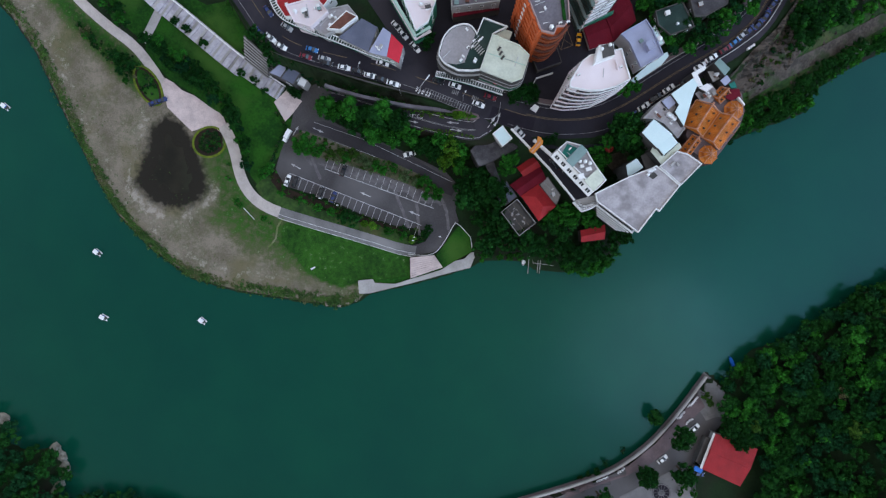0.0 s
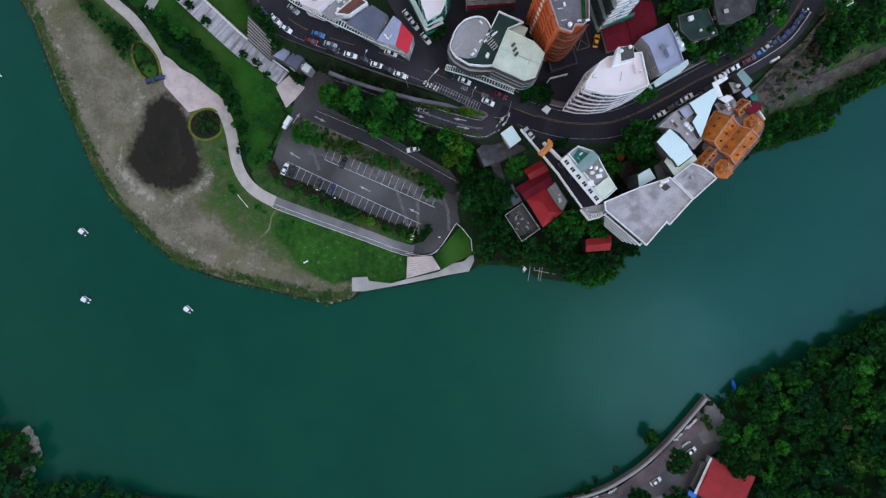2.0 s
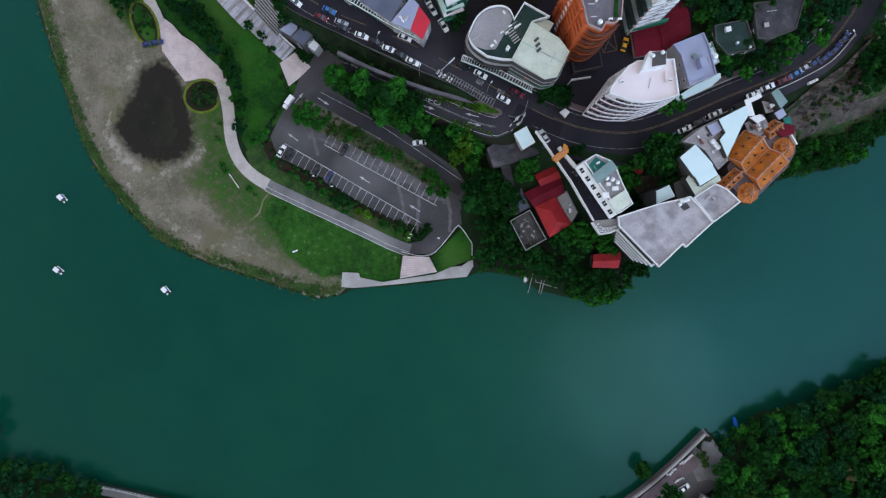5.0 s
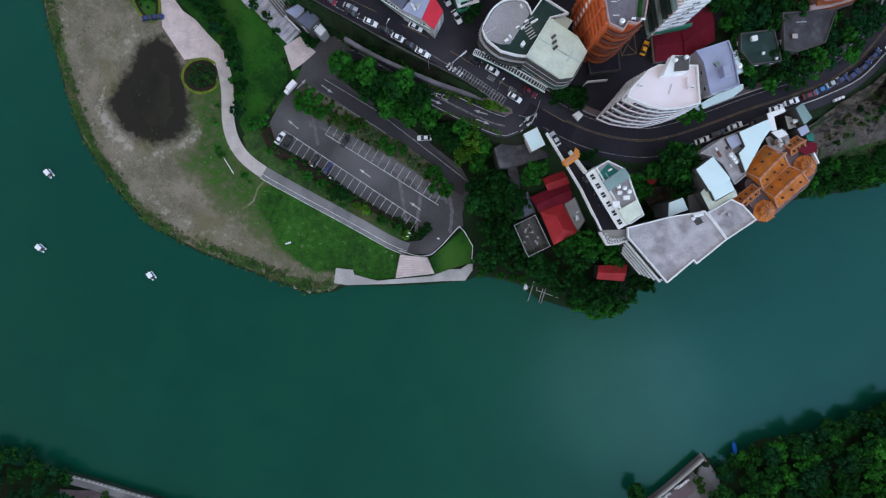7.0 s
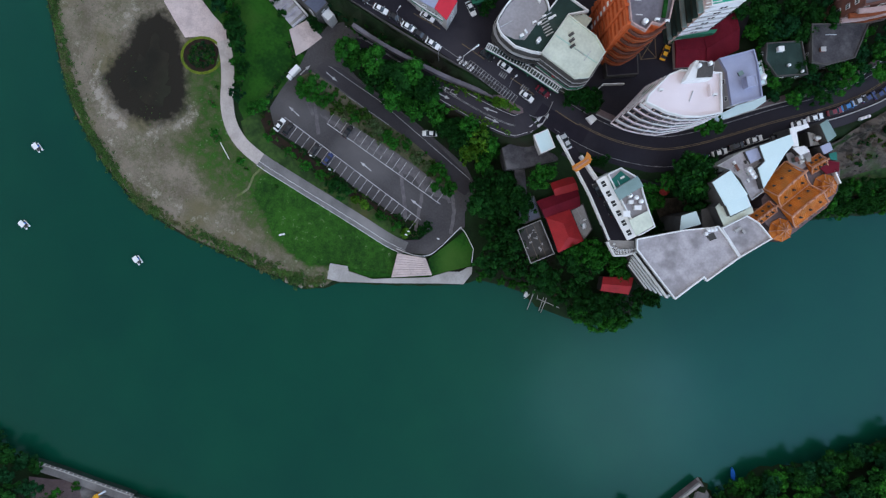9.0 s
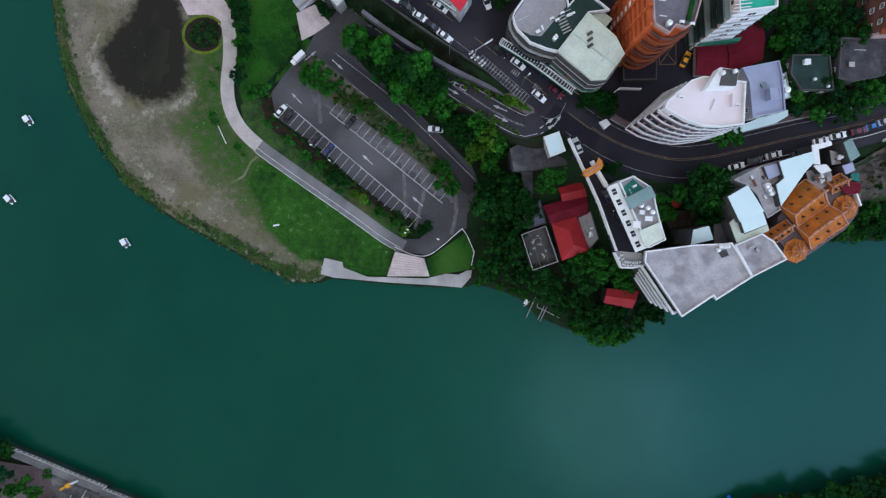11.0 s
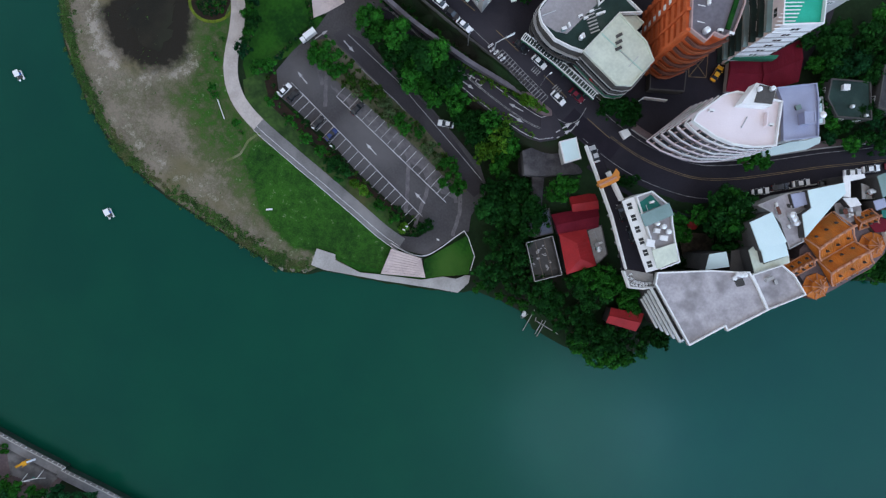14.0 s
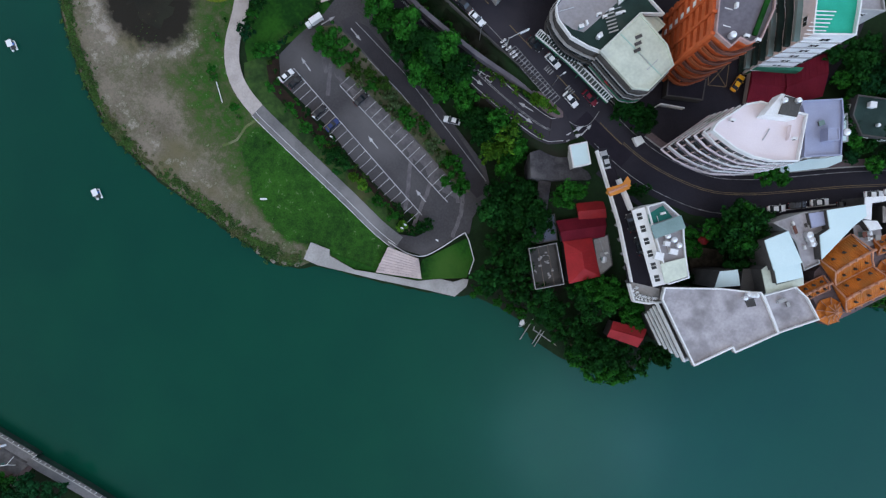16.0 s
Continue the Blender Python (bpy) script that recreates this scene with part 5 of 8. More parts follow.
    box(bm, p.x, p.y, 32.2 - 0.12 * k, 2.2, 0.3, 0.08, 45)
part("roof_stair", bm, "metal", rb_)


# ---- arcade canopies along the road ----
def canopy(line, z, width, name, label):
    t = thing(name, (line[0].x, line[0].y, z - 3.6), label, "canopy", "street canopies")
    part("roof", ribbon(bmesh.new(), line, width, [z] * len(line), thick=0.2), "darkroof", t)
    bm = ribbon(bmesh.new(), line, 0.25, [z + 0.35] * len(line), thick=0.4, side=width / 2)
    ribbon(bm, line, 0.25, [z + 0.35] * len(line), thick=0.4, side=-width / 2)
    part("rail", bm, "white", t)
    for k in range(0, len(line) - 1):
        a = line[k]
        d = (line[k + 1] - a).normalized()
        part("slat", box(bmesh.new(), a.x, a.y, z + 0.02, 0.2, width, 0.16, math.degrees(math.atan2(d.y, d.x))), "white", t)
        if k % 8 == 1:
            for s in (1, -1):
                o = a + Vector((-d.y, d.x)) * (s * (width / 2 - 0.2))
                part("post", tube(bmesh.new(), (o.x, o.y, z - 3.7), (o.x, o.y, z - 0.1), 0.09), "greenpaint", t)
    part("fascia", ribbon(bmesh.new(), line, 0.1, [z] * len(line), thick=0.9, side=-width / 2 - 0.05), "greenpaint", t)


canopy(smooth_line([Vector(p) for p in [(-4.0, 53.1), (6.2, 50.7), (19.0, 46.6)]], 0.8), 22.0, 1.7, "street_canopy", "long white and green slatted canopy over the pavement")
canopy(smooth_line([Vector(p) for p in [(-61.4, 83.9), (-59.9, 78.2), (-56.5, 72.8), (-48.8, 69.0), (-37.2, 64.4), (-25.6, 59.9), (-17.5, 57.4)]], 0.9), 22.5, 1.8, "street_canopy", "curved white and green slatted canopy over the pavement")

# ---- western row of houses ----
block("terrace_house", "row house with red roof and white parapets", [(-58.2, 84.6), (-47.9, 88.2), (-38.5, 78.8), (-44.2, 72.3), (-54.8, 71.4), (-57.9, 76.2)], 18, 24.5, "white", "redroof", 0.6, "white")
block("terrace_house", "row house with a cream roof terrace", [(-54.1, 74.4), (-43.7, 77.1), (-40.0, 72.4), (-45.7, 67.3), (-51.3, 69.1)], 18, 26.5, "cream", "cream", 0.8, "cream")
block("terrace_house", "row house with grey roof and rusty brown shed", [(-45.8, 68.0), (-39.5, 74.2), (-33.7, 75.4), (-30.9, 72.2), (-37.0, 67.2), (-41.4, 65.4)], 18, 24.5, "wallgrey", "greyroof", 0.5)
block("roof_shed", "rusty brown roof shed with white edges", [(-40.4, 66.9), (-33.9, 72.8), (-30.2, 70.9), (-35.9, 66.5)], 24.5, 26.3, "white", "brown", 0.25, "white", None, category="shed")
block("terrace_house", "row house with a slate blue sheet roof", [(-37.0, 64.6), (-29.0, 70.9), (-23.7, 67.9), (-26.8, 59.7)], 18, 24.8, "wallgrey", "slate", 0, windows="small")
block("terrace_house", "row house with a pale blue sheet roof", [(-26.6, 59.3), (-21.7, 67.5), (-19.0, 65.6), (-20.6, 57.8)], 18, 25.6, "wallgrey", "blueroof", 0)
block("terrace_house", "row house end with a bright red sheet roof", [(-20.7, 58.1), (-19.1, 65.6), (-15.0, 61.5), (-16.5, 55.8)], 18, 25.2, "wallgrey", "brightred", 0)
block("balcony_house", "narrow house with green and white balconies", [(-18.9, 85.6), (-9.6, 87.3), (-3.8, 74.6), (-6.4, 67.4), (-10.4, 64.7)], 18, 30.0, "greenpaint", "cream", 0.9, "white")
for k in range(3):
    z = 28.5 - 3.3 * k
    bm = ribbon(bmesh.new(), [Vector(p) for p in [(-19.8, 80.1), (-10.4, 64.1), (-6.0, 67.0)]], 1.0, [z] * 3, thick=0.6, side=-0.5)
    part("ledge", bm, ("greenlight", "cream", "greenpaint")[k], bpy.data.objects["balcony_house"])
block("northern_house", "white house with dark red lower roof", [(0.5, 86.4), (16.2, 86.3), (17.2, 75.0), (1.4, 73.2)], 18, 27.5, "wallgrey", "darkscreed", 0.6, "wallgrey")
block("red_annex", "low dark red sheet roof beside a house", [(1.4, 74.9), (16.7, 76.7), (17.5, 74.5), (1.8, 71.9)], 18, 22.5, "walldark", "maroon", 0, windows=None, category="annex")
ac_unit(*(7.0, 76.9), 27.5, 0)

# ---- gatehouse hut, bridge deck and the white house ----
block("gate_hut", "small hut with a pale flat sheet roof", [(15.6, 33.2), (19.0, 35.9), (22.4, 31.5), (19.0, 28.7)], 15.5, 19.5, "wallgrey", "iceroof", 0.12, "white", None, category="hut")
DL = [Vector(p) for p in [(22.0, 34.2), (28.4, 27.2), (34.5, 20.4), (42.8, 8.8)]]
DR = [Vector(p) for p in [(29.9, 29.9), (35.8, 24.1), (44.5, 15.0), (48.5, 11.2)]]
DECK = [(21.4, 34.9), (23.7, 36.1), (30.0, 30.0), (36.0, 24.1), (44.6, 15.1), (49.1, 11.2), (50.8, 8.1), (48.1, 6.9), (45.3, 5.9), (42.7, 8.8), (34.7, 20.5), (28.5, 27.3)]
dk = thing("bridge_deck", (DL[2].x, DL[2].y, 8.0), "dark asphalt access bridge between white parapets", "bridge")
deck_top = 21.6


def deck_z(x):
    """The deck climbs gently from the road to its far end."""
    return deck_top + 4.6 * min(1.0, max(0.0, (x - 22.0) / 26.0))


def sloped(bm):
    for v in bm.verts:
        v.co.z += deck_z(v.co.x) - deck_top
    return bm


part("deck", sloped(prism(bmesh.new(), DECK, 20.6, 21.6)), "asphalt", dk)
part("apron", sloped(prism(bmesh.new(), [(43.1, 9.7), (49.1, 11.2), (50.8, 8.1), (48.1, 6.9), (45.3, 5.9), (42.7, 8.8)], 21.6, 21.64)), "concrete", dk)
dl = [Vector(p) for p in [(21.8, 34.4), (28.4, 27.2), (34.5, 20.4), (42.7, 9.6)]]
de = [Vector(p) for p in [(42.4, 9.0), (45.1, 5.9)]]
df = [Vector(p) for p in [(45.0, 5.8), (48.0, 6.8), (50.6, 8.5)]]
for ln in (dl, de, df):
    part("parapet", ribbon(bmesh.new(), ln, 0.45, [deck_z(p.x) + 1.0 for p in ln], thick=1.8), "white", dk)
for k in range(6):
    p = DL[1].lerp(DL[3], k / 5)
    q = DR[1].lerp(DR[3], k / 5)
    for o in (p.lerp(q, 0.75),):
        part("pier", box(bmesh.new(), o.x, o.y, ground(o.x, o.y) - 0.5, 0.8, 0.8, max(0.5, deck_z(o.x) - 0.6 - ground(o.x, o.y)), -20), "wallgrey", dk)
gt = thing("entrance_gate", (*(30.6, 28.8), 21.6), "orange entrance arch across the bridge", "gate")
part("roof", prism(bmesh.new(), [(27.1, 26.3), (29.9, 29.1), (30.1, 31.0), (31.2, 30.4), (31.8, 28.6), (30.8, 27.3), (28.7, 25.0)], 26.2, 26.9), "gateorange", gt)
for p in [(28.6, 26.4)], [(31.4, 29.3)]:
    part("pillar", box(bmesh.new(), p[0][0], p[0][1], deck_z(p[0][0]), 0.8, 0.8, 3.4, -15), "gateorange", gt)
part("ridge", tube(bmesh.new(), (*(27.9, 25.6), 27.0), (*(30.9, 29.1), 27.0), 0.3), "templetrim", gt)

ZH = 31.5
WH = [(35.8, 25.7), (38.6, 28.3), (43.2, 27.1), (45.0, 25.6), (46.2, 23.4), (48.4, 20.0), (51.5, 15.8), (48.2, 12.5)]
wh = block("white_guesthouse", "white riverside guesthouse with a teal and grey roof", WH, 8.0, ZH, "white", "greyroof", 0.8, "white", None)
part("teal_floor", prism(bmesh.new(), [(36.9, 24.3), (38.9, 27.6), (42.1, 26.2), (38.4, 22.5)], ZH, ZH + 0.15), "tealroof", wh)
part("sheet_roof", prism(bmesh.new(), [(38.0, 21.9), (42.9, 27.1), (45.1, 25.0), (40.2, 19.8)], ZH + 1.9, ZH + 2.1), "greypan", wh)
part("low_roof", prism(bmesh.new(), [(44.3, 15.6), (48.5, 19.4), (50.9, 15.9), (47.2, 12.1)], ZH + 0.8, ZH + 1.0), "paleroof", wh)
for p, s in (([(43.2, 17.0)], (1.9, 1.7, 1.2)), ([(43.5, 20.3)], (1.2, 1.0, 1.2)), ([(45.7, 19.4)], (1.8, 1.2, 0.9))):
    part("roof_box", box(bmesh.new(), p[0][0], p[0][1], ZH, *s, 15), "white", wh)
for p in [(42.8, 21.9)], [(46.0, 21.2)], [(44.5, 21.8)]:
    roof_tank(p[0][0], p[0][1], ZH, 0.6, 1.0)
wa_, wb2 = [Vector(p) for p in [(35.8, 25.7), (48.2, 12.5)]]
wd_ = (wb2 - wa_).normalized()
out_ = Vector((wd_.y, -wd_.x))
out_ = out_ if out_.x < 0 else -out_


# the upright west facade, added as a shallow slope so the sky brightens it
def on_tilted_facade(f, g, lift=0.0):
    """A place on the tilted facade, f along it and g down it."""
    p = wa_.lerp(wb2, f) + out_ * (0.2 + 2.7 * g)
    return (p.x, p.y, 31.1 - 0.9 * g + lift)


bm = bmesh.new()
lo = [bm.verts.new(on_tilted_facade(f, g, -0.3)) for f, g in ((0, 0), (1, 0), (1, 1), (0, 1))]
hi = [bm.verts.new(on_tilted_facade(f, g)) for f, g in ((0, 0), (1, 0), (1, 1), (0, 1))]
bm.faces.new(hi), bm.faces.new(lo[::-1])
for i in range(4):
    bm.faces.new((lo[i], lo[(i + 1) % 4], hi[(i + 1) % 4], hi[i]))
facade = part("gallery", bm, "white", wh, "white facade with slot openings, tilted out to look brighter")
for k in range(6):
    f = (k + 0.6) / 6.2
    bm = bmesh.new()
    lo = [bm.verts.new(on_tilted_facade(f + df_, g, -0.1)) for df_, g in ((-0.042, 0.36), (0.042, 0.36), (0.042, 0.74), (-0.042, 0.74))]
    hi = [bm.verts.new(on_tilted_facade(f + df_, g, 0.03)) for df_, g in ((-0.042, 0.36), (0.042, 0.36), (0.042, 0.74), (-0.042, 0.74))]
    bm.faces.new(hi)
    for i in range(4):
        bm.faces.new((lo[i], lo[(i + 1) % 4], hi[(i + 1) % 4], hi[i]))
    part("opening", bm, "glass", facade)
    p, q = on_tilted_facade(f, 0.36, 0.06), on_tilted_facade(f, 0.74, 0.06)
    part("mullion", tube(bmesh.new(), p, q, 0.07, seg=5), "white", facade)
part("wall_coping", ribbon(bmesh.new(), [Vector(p) for p in [(29.2, 30.2), (35.0, 24.9)]], 0.9, [24.4, 25.4], thick=2.2), "white", dk)

# ---- big grey terrace over the river ----
ZG = 30.5
TER = [(48.3, 11.6), (59.8, 17.3), (66.9, 20.0), (68.2, 20.7), (71.6, 18.1), (76.1, 14.1), (69.4, 5.6), (68.4, 6.4), (62.6, -1.3), (49.0, 8.9)]
tr = thing("river_terrace", (*(58.5, 9.5), 4.0), "broad grey terrace on stepped white storeys above the river", "terrace")
part("floor", prism(bmesh.new(), TER, 29.1, 30.0), "terrace", tr)
part("parapet", ring(bmesh.new(), TER, 0.32, 29.3, ZG + 0.15), "white", tr)
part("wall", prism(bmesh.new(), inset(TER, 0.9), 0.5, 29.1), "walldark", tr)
edge = [Vector(p) for p in [(49.0, 8.9), (62.4, -1.3)]]
front = [Vector(p) for p in [(62.6, -1.3), (68.4, 6.4), (76.1, 14.1)]]
for s in range(1, 6):
    z = ZG - 0.2 - 3.1 * s
    bm = bmesh.new()
    k = (edge[1] - edge[0]).normalized()
    a, b = edge[0] + k * 1.2 * s, edge[1] - k * 0.4 * s
    part("ledge", ribbon(bmesh.new(), [a, b], 1.9, [z - 0.7] * 2, thick=0.3, side=0.2), "walldark", tr)
    ribbon(bm, [a, b], 0.5, [z + 0.35] * 2, thick=1.2, side=-0.4)
    ribbon(bm, [b, *front[1:]], 0.4, [z + 0.3] * 3, thick=1.2, side=0.2)
    part("balcony", bm, "white", tr)
low_t = [(72.3, 18.6), (77.1, 14.4), (83.8, 21.4), (79.2, 24.6), (75.6, 25.6), (70.0, 20.5)]
block("lower_terrace", "smaller grey terrace with a white parapet", low_t, 2, 28.1, "walldark", "terrace", 0.8, "white", None, category="terrace")
for p in ([(65.7, 18.8)], [(66.6, 19.0)], [(67.4, 19.4)], [(65.4, 17.7)]):
    roof_tank(p[0][0], p[0][1], 30.0, 0.5, 0.9)
part("dark_mat", prism(bmesh.new(), [(65.8, 17.3), (67.5, 18.7), (68.9, 17.4), (67.3, 16.2)], 30.00, 30.06), "walldark", tr)

# ---- red-roofed cottage and ruined yard ----
pitched("red_roofed_house", "house with red ribbed sheet roofs among trees", [(26.9, 11.8), (32.4, 15.6), (38.5, 8.3), (32.8, 3.4)], 9, 13.5, 15.5, "walldark", "redroof", 0.4, 0, 0.3)
pitched("red_roofed_wing", "wing with a dark red ribbed sheet roof", [(22.7, 15.8), (32.5, 22.8), (35.0, 18.0), (26.5, 11.9)], 9, 13.2, 14.6, "walldark", "maroon", 0.3, 1)
pitched("red_roofed_wing", "small wing with a red sheet roof", [(25.1, 22.0), (30.4, 25.6), (33.0, 22.5), (27.3, 19.2)], 9.5, 13.6, 14.6, "walldark", "redroof", 0.3, 1)
block("grey_patio", "cluttered pale grey concrete patio roof", [(33.1, 16.0), (36.1, 19.0), (40.9, 12.4), (39.4, 8.3), (37.3, 10.5)], 9, 12.2, "walldark", "concrete", 0.15, windows=None, category="patio")
YD = [(19.3, 6.2), (25.2, 10.9), (32.0, 2.2), (25.9, -2.6)]
yd = thing("roofless_shed", (*(26.1, 4.6), 8.0), "dark roofless shed with bare rafters", "shed")
part("wall", ring(bmesh.new(), YD, 0.3, 6.5, 12.4), "walldark", yd)
part("coping", ring(bmesh.new(), YD, 0.16, 12.4, 12.5), "wallgrey", yd)
part("floor", prism(bmesh.new(), inset(YD, 0.2), 8.0, 10.0), "walldark", yd)
ya = [Vector(p) for p in YD]
for k in range(1, 5):
    p, q = ya[0].lerp(ya[3], k / 5), ya[1].lerp(ya[2], k / 5)
    part("rafter", tube(bmesh.new(), (p.x, p.y, 12.3), (q.x, q.y, 12.3), 0.07, seg=5), "walldark", yd)
for k in range(1, 3):
    p, q = ya[0].lerp(ya[1], k / 3), ya[3].lerp(ya[2], k / 3)
    part("rafter", tube(bmesh.new(), (p.x, p.y, 12.2), (q.x, q.y, 12.2), 0.07, seg=5), "wood", yd)
rr = random.Random(8)
for k in range(12):
    p = ya[0].lerp(ya[2], 0.5) + Vector((rr.uniform(-2.5, 2.5), rr.uniform(-3.5, 3.5)))
    part("debris", box(bmesh.new(), p.x, p.y, 10.0, rr.uniform(0.5, 1.4), rr.uniform(0.1, 0.6), rr.uniform(0.1, 0.4), rr.uniform(0, 180)), "wallgrey", yd)
structure("grey_yard", prism(bmesh.new(), [(8.0, 28.0), (14.7, 34.4), (21.5, 36.2), (25.9, 32.1), (24.7, 28.8), (16.0, 24.1), (11.1, 22.5)], 4.0, 15.4), "yardgrey", "dark grey concrete yard below the road", "yard")
bm = ribbon(bmesh.new(), smooth_line([(*(15.0, 23.9), 0), (*(17.2, 18.4), 0), (*(20.9, 8.7), 0)], 2.0), 3.0, lambda x, y: max(11.5, ground(x, y) + 0.4), thick=3.0)
structure("yard_lane", bm, "yardgrey", "narrow grey lane down to the sheds", "lane")
block("paved_court", "dark slab-roofed court beside the shed", [(17.3, 14.3), (21.4, 17.5), (25.2, 11.7), (21.1, 8.5)], 9, 11.2, "walldark", "slate", 0.25, windows=None, category="court")
pitched("red_hut", "little hut with a bright red sheet roof among trees", [(48.8, -0.7), (57.4, 1.4), (57.4, -3.6), (49.2, -4.7)], 6.5, 10.0, 10.7, "walldark", "redroof", 0.2, 1)

# ---- sheds between the terrace and the temple ----
def slab_roof(name, label, pts, z0, z1, m, category="shed"):
    return block(name, label, pts, z0, z1, "walldark", m, 0.0, windows=None, category=category)


slab_roof("pale_shed", "shed with a pale blue sheet roof", [(63.5, 31.4), (67.3, 35.8), (73.5, 30.8), (68.6, 26.3)], 10.0, 30.1, "iceroof")
slab_roof("pale_shed", "shed with a pale blue sheet roof", [(67.8, 28.0), (72.4, 31.9), (75.5, 28.1), (70.9, 24.1)], 10.0, 29.7, "iceroof")
slab_roof("pale_shed", "low pale sheet-roofed lean-to", [(67.2, 25.7), (68.6, 28.4), (71.8, 24.1), (76.6, 28.5), (77.5, 27.0), (70.9, 21.2)], 9.0, 27.9, "paleroof")
slab_roof("pale_shed", "small shed with a pale sheet roof", [(59.8, 21.3), (63.3, 23.6), (65.6, 20.5), (60.5, 17.3)], 7.0, 26.1, "iceroof")
slab_roof("long_sheet_roof", "long pale blue sheet roof beside the temple", [(73.1, 44.1), (80.2, 49.2), (81.7, 47.0), (80.3, 43.9), (77.4, 33.6), (74.4, 38.3), (75.7, 40.6)], 10.0, 29.5, "iceroof", "house")
RUIN = [(64.8, 36.6), (69.9, 41.9), (74.4, 45.1), (77.0, 41.9), (74.2, 38.4), (78.7, 33.2), (76.3, 30.1), (71.6, 35.0), (68.4, 36.5)]
block("open_yard", "bare grey walled yard beside the road", RUIN, 14, 27.0, "wallgrey", "terrace", 0.5, "wallgrey", None, category="yard")
slab_roof("grey_lean_to", "grey sheet lean-to in the yard", [(70.5, 42.0), (73.8, 44.3), (75.9, 42.0), (72.8, 39.3)], 16.5, 28.3, "blueroof")
for p in [(73.0, 37.7)], [(73.9, 37.0)], [(74.7, 36.3)]:
    roof_tank(p[0][0], p[0][1], 26.9, 0.75, 1.4)
slab_roof("dark_shed", "dark weathered timber framed shed", [(65.6, 24.7), (68.5, 26.6), (71.8, 21.7), (67.7, 19.0)], 7.0, 23.5, "walldark")
slab_roof("green_shed", "small shed with a green sheet roof", [(87.7, 54.4), (89.3, 56.1), (92.9, 52.6), (91.2, 50.3)], 12.0, 28.0, "greypan")
slab_roof("grey_shed", "small grey-blue roofed shed", [(90.4, 49.2), (92.6, 51.0), (94.0, 49.2), (92.1, 47.4)], 9.0, 26.5, "blueroof")
slab_roof("teal_shed", "small teal roofed shed", [(93.5, 48.1), (95.4, 49.2), (96.3, 47.0), (94.4, 46.7)], 9.0, 26.0, "tealroof")
slab_roof("pale_canopy", "white framed canopy by the road", [(80.1, 51.1), (84.4, 53.6), (85.1, 52.7), (82.2, 50.6), (83.9, 47.1), (82.3, 46.6)], 13.0, 28.3, "white", "canopy")
slab_roof("pale_canopy", "cluttered pale roofed stall", [(83.0, 46.7), (86.0, 48.1), (88.0, 47.0), (85.7, 45.3)], 10.0, 27.0, "white", "canopy")
slab_roof("grey_store", "grey concrete roof in front of the temple", [(82.9, 45.3), (87.9, 48.8), (90.9, 45.3), (87.8, 41.7), (84.6, 42.9)], 7.0, 25.0, "greyroof", "store")
slab_roof("rubble_yard", "pale littered yard beside sheds", [(87.1, 52.7), (90.5, 52.8), (91.8, 50.5), (89.0, 49.2)], 9.0, 24.7, "concrete", "yard")

# ---- the temple with its orange glazed roofs ----
def temple_roof(name, label, quad, z0, eave, ridge, along=0, roofing="templeroof", cat="temple"):
    t = pitched(name, label, quad, z0, eave, ridge, "templetrim", roofing, 0.5, along, 0.05, cat)
    q = [Vector(p[:2]) for p in quad]
    if along:
        q = q[1:] + q[:1]
    big = [Vector(p) for p in inset([tuple(p) for p in q], -0.6)]
    r0, r1 = (big[0] + big[1]) / 2, (big[2] + big[3]) / 2
    bm = bmesh.new()
    ups = r0.lerp(r1, -0.04), r0.lerp(r1, 0.2), r0.lerp(r1, 0.5), r0.lerp(r1, 0.8), r0.lerp(r1, 1.04)
    for (a, za), (b, zb) in zip(list(zip(ups, (0.9, 0.35, 0.25, 0.35, 0.9)))[:-1], list(zip(ups, (0.9, 0.35, 0.25, 0.35, 0.9)))[1:]):
        tube(bm, (a.x, a.y, ridge + za), (b.x, b.y, ridge + zb), 0.3, seg=6)
    part("ridge", bm, "templetrim", t)
    rib = bmesh.new()
    nr = int((big[2] - big[1]).length / 0.55)
    for e0, e1 in ((big[1], big[2]), (big[0], big[3])):
        for k in range(1, nr):
            e, r = e0.lerp(e1, k / nr), r0.lerp(r1, k / nr)
            tube(rib, (e.x, e.y, eave + 0.02), (r.x, r.y, ridge + 0.02), 0.11, seg=4)
    tagged(part("tiling", rib, roofing, t), kind="stuff")
    for e0, e1 in ((big[1], big[2]), (big[0], big[3])):
        part("eave_band", tube(bmesh.new(), (e0.x, e0.y, eave + 0.08), (e1.x, e1.y, eave + 0.08), 0.16, seg=5), "templetrim", t)
    for i, r in ((0, r0), (1, r0), (2, r1), (3, r1)):
        e = big[i]
        bm = bmesh.new()
        m = e.lerp(r, 0.35)
        tube(bm, (e.x, e.y, eave + 0.5), (m.x, m.y, eave + 0.25 + (ridge - eave) * 0.3), 0.2, seg=6)
        tube(bm, (m.x, m.y, eave + 0.25 + (ridge - eave) * 0.3), (r.x, r.y, ridge + 0.3), 0.2, seg=6)
        part("hip_rib", bm, "templetrim", t)
    for f, sd_ in ((0.1, 0), (0.3, 0), (0.5, 0), (0.7, 0), (0.9, 0), (0.2, 1), (0.5, 1), (0.8, 1), (0.2, 2), (0.5, 2), (0.8, 2)):
        p = r0.lerp(r1, f) if not sd_ else (big[1].lerp(big[2], f) if sd_ == 1 else big[0].lerp(big[3], f)).lerp(r0.lerp(r1, f), 0.45)
        bm = bmesh.new()
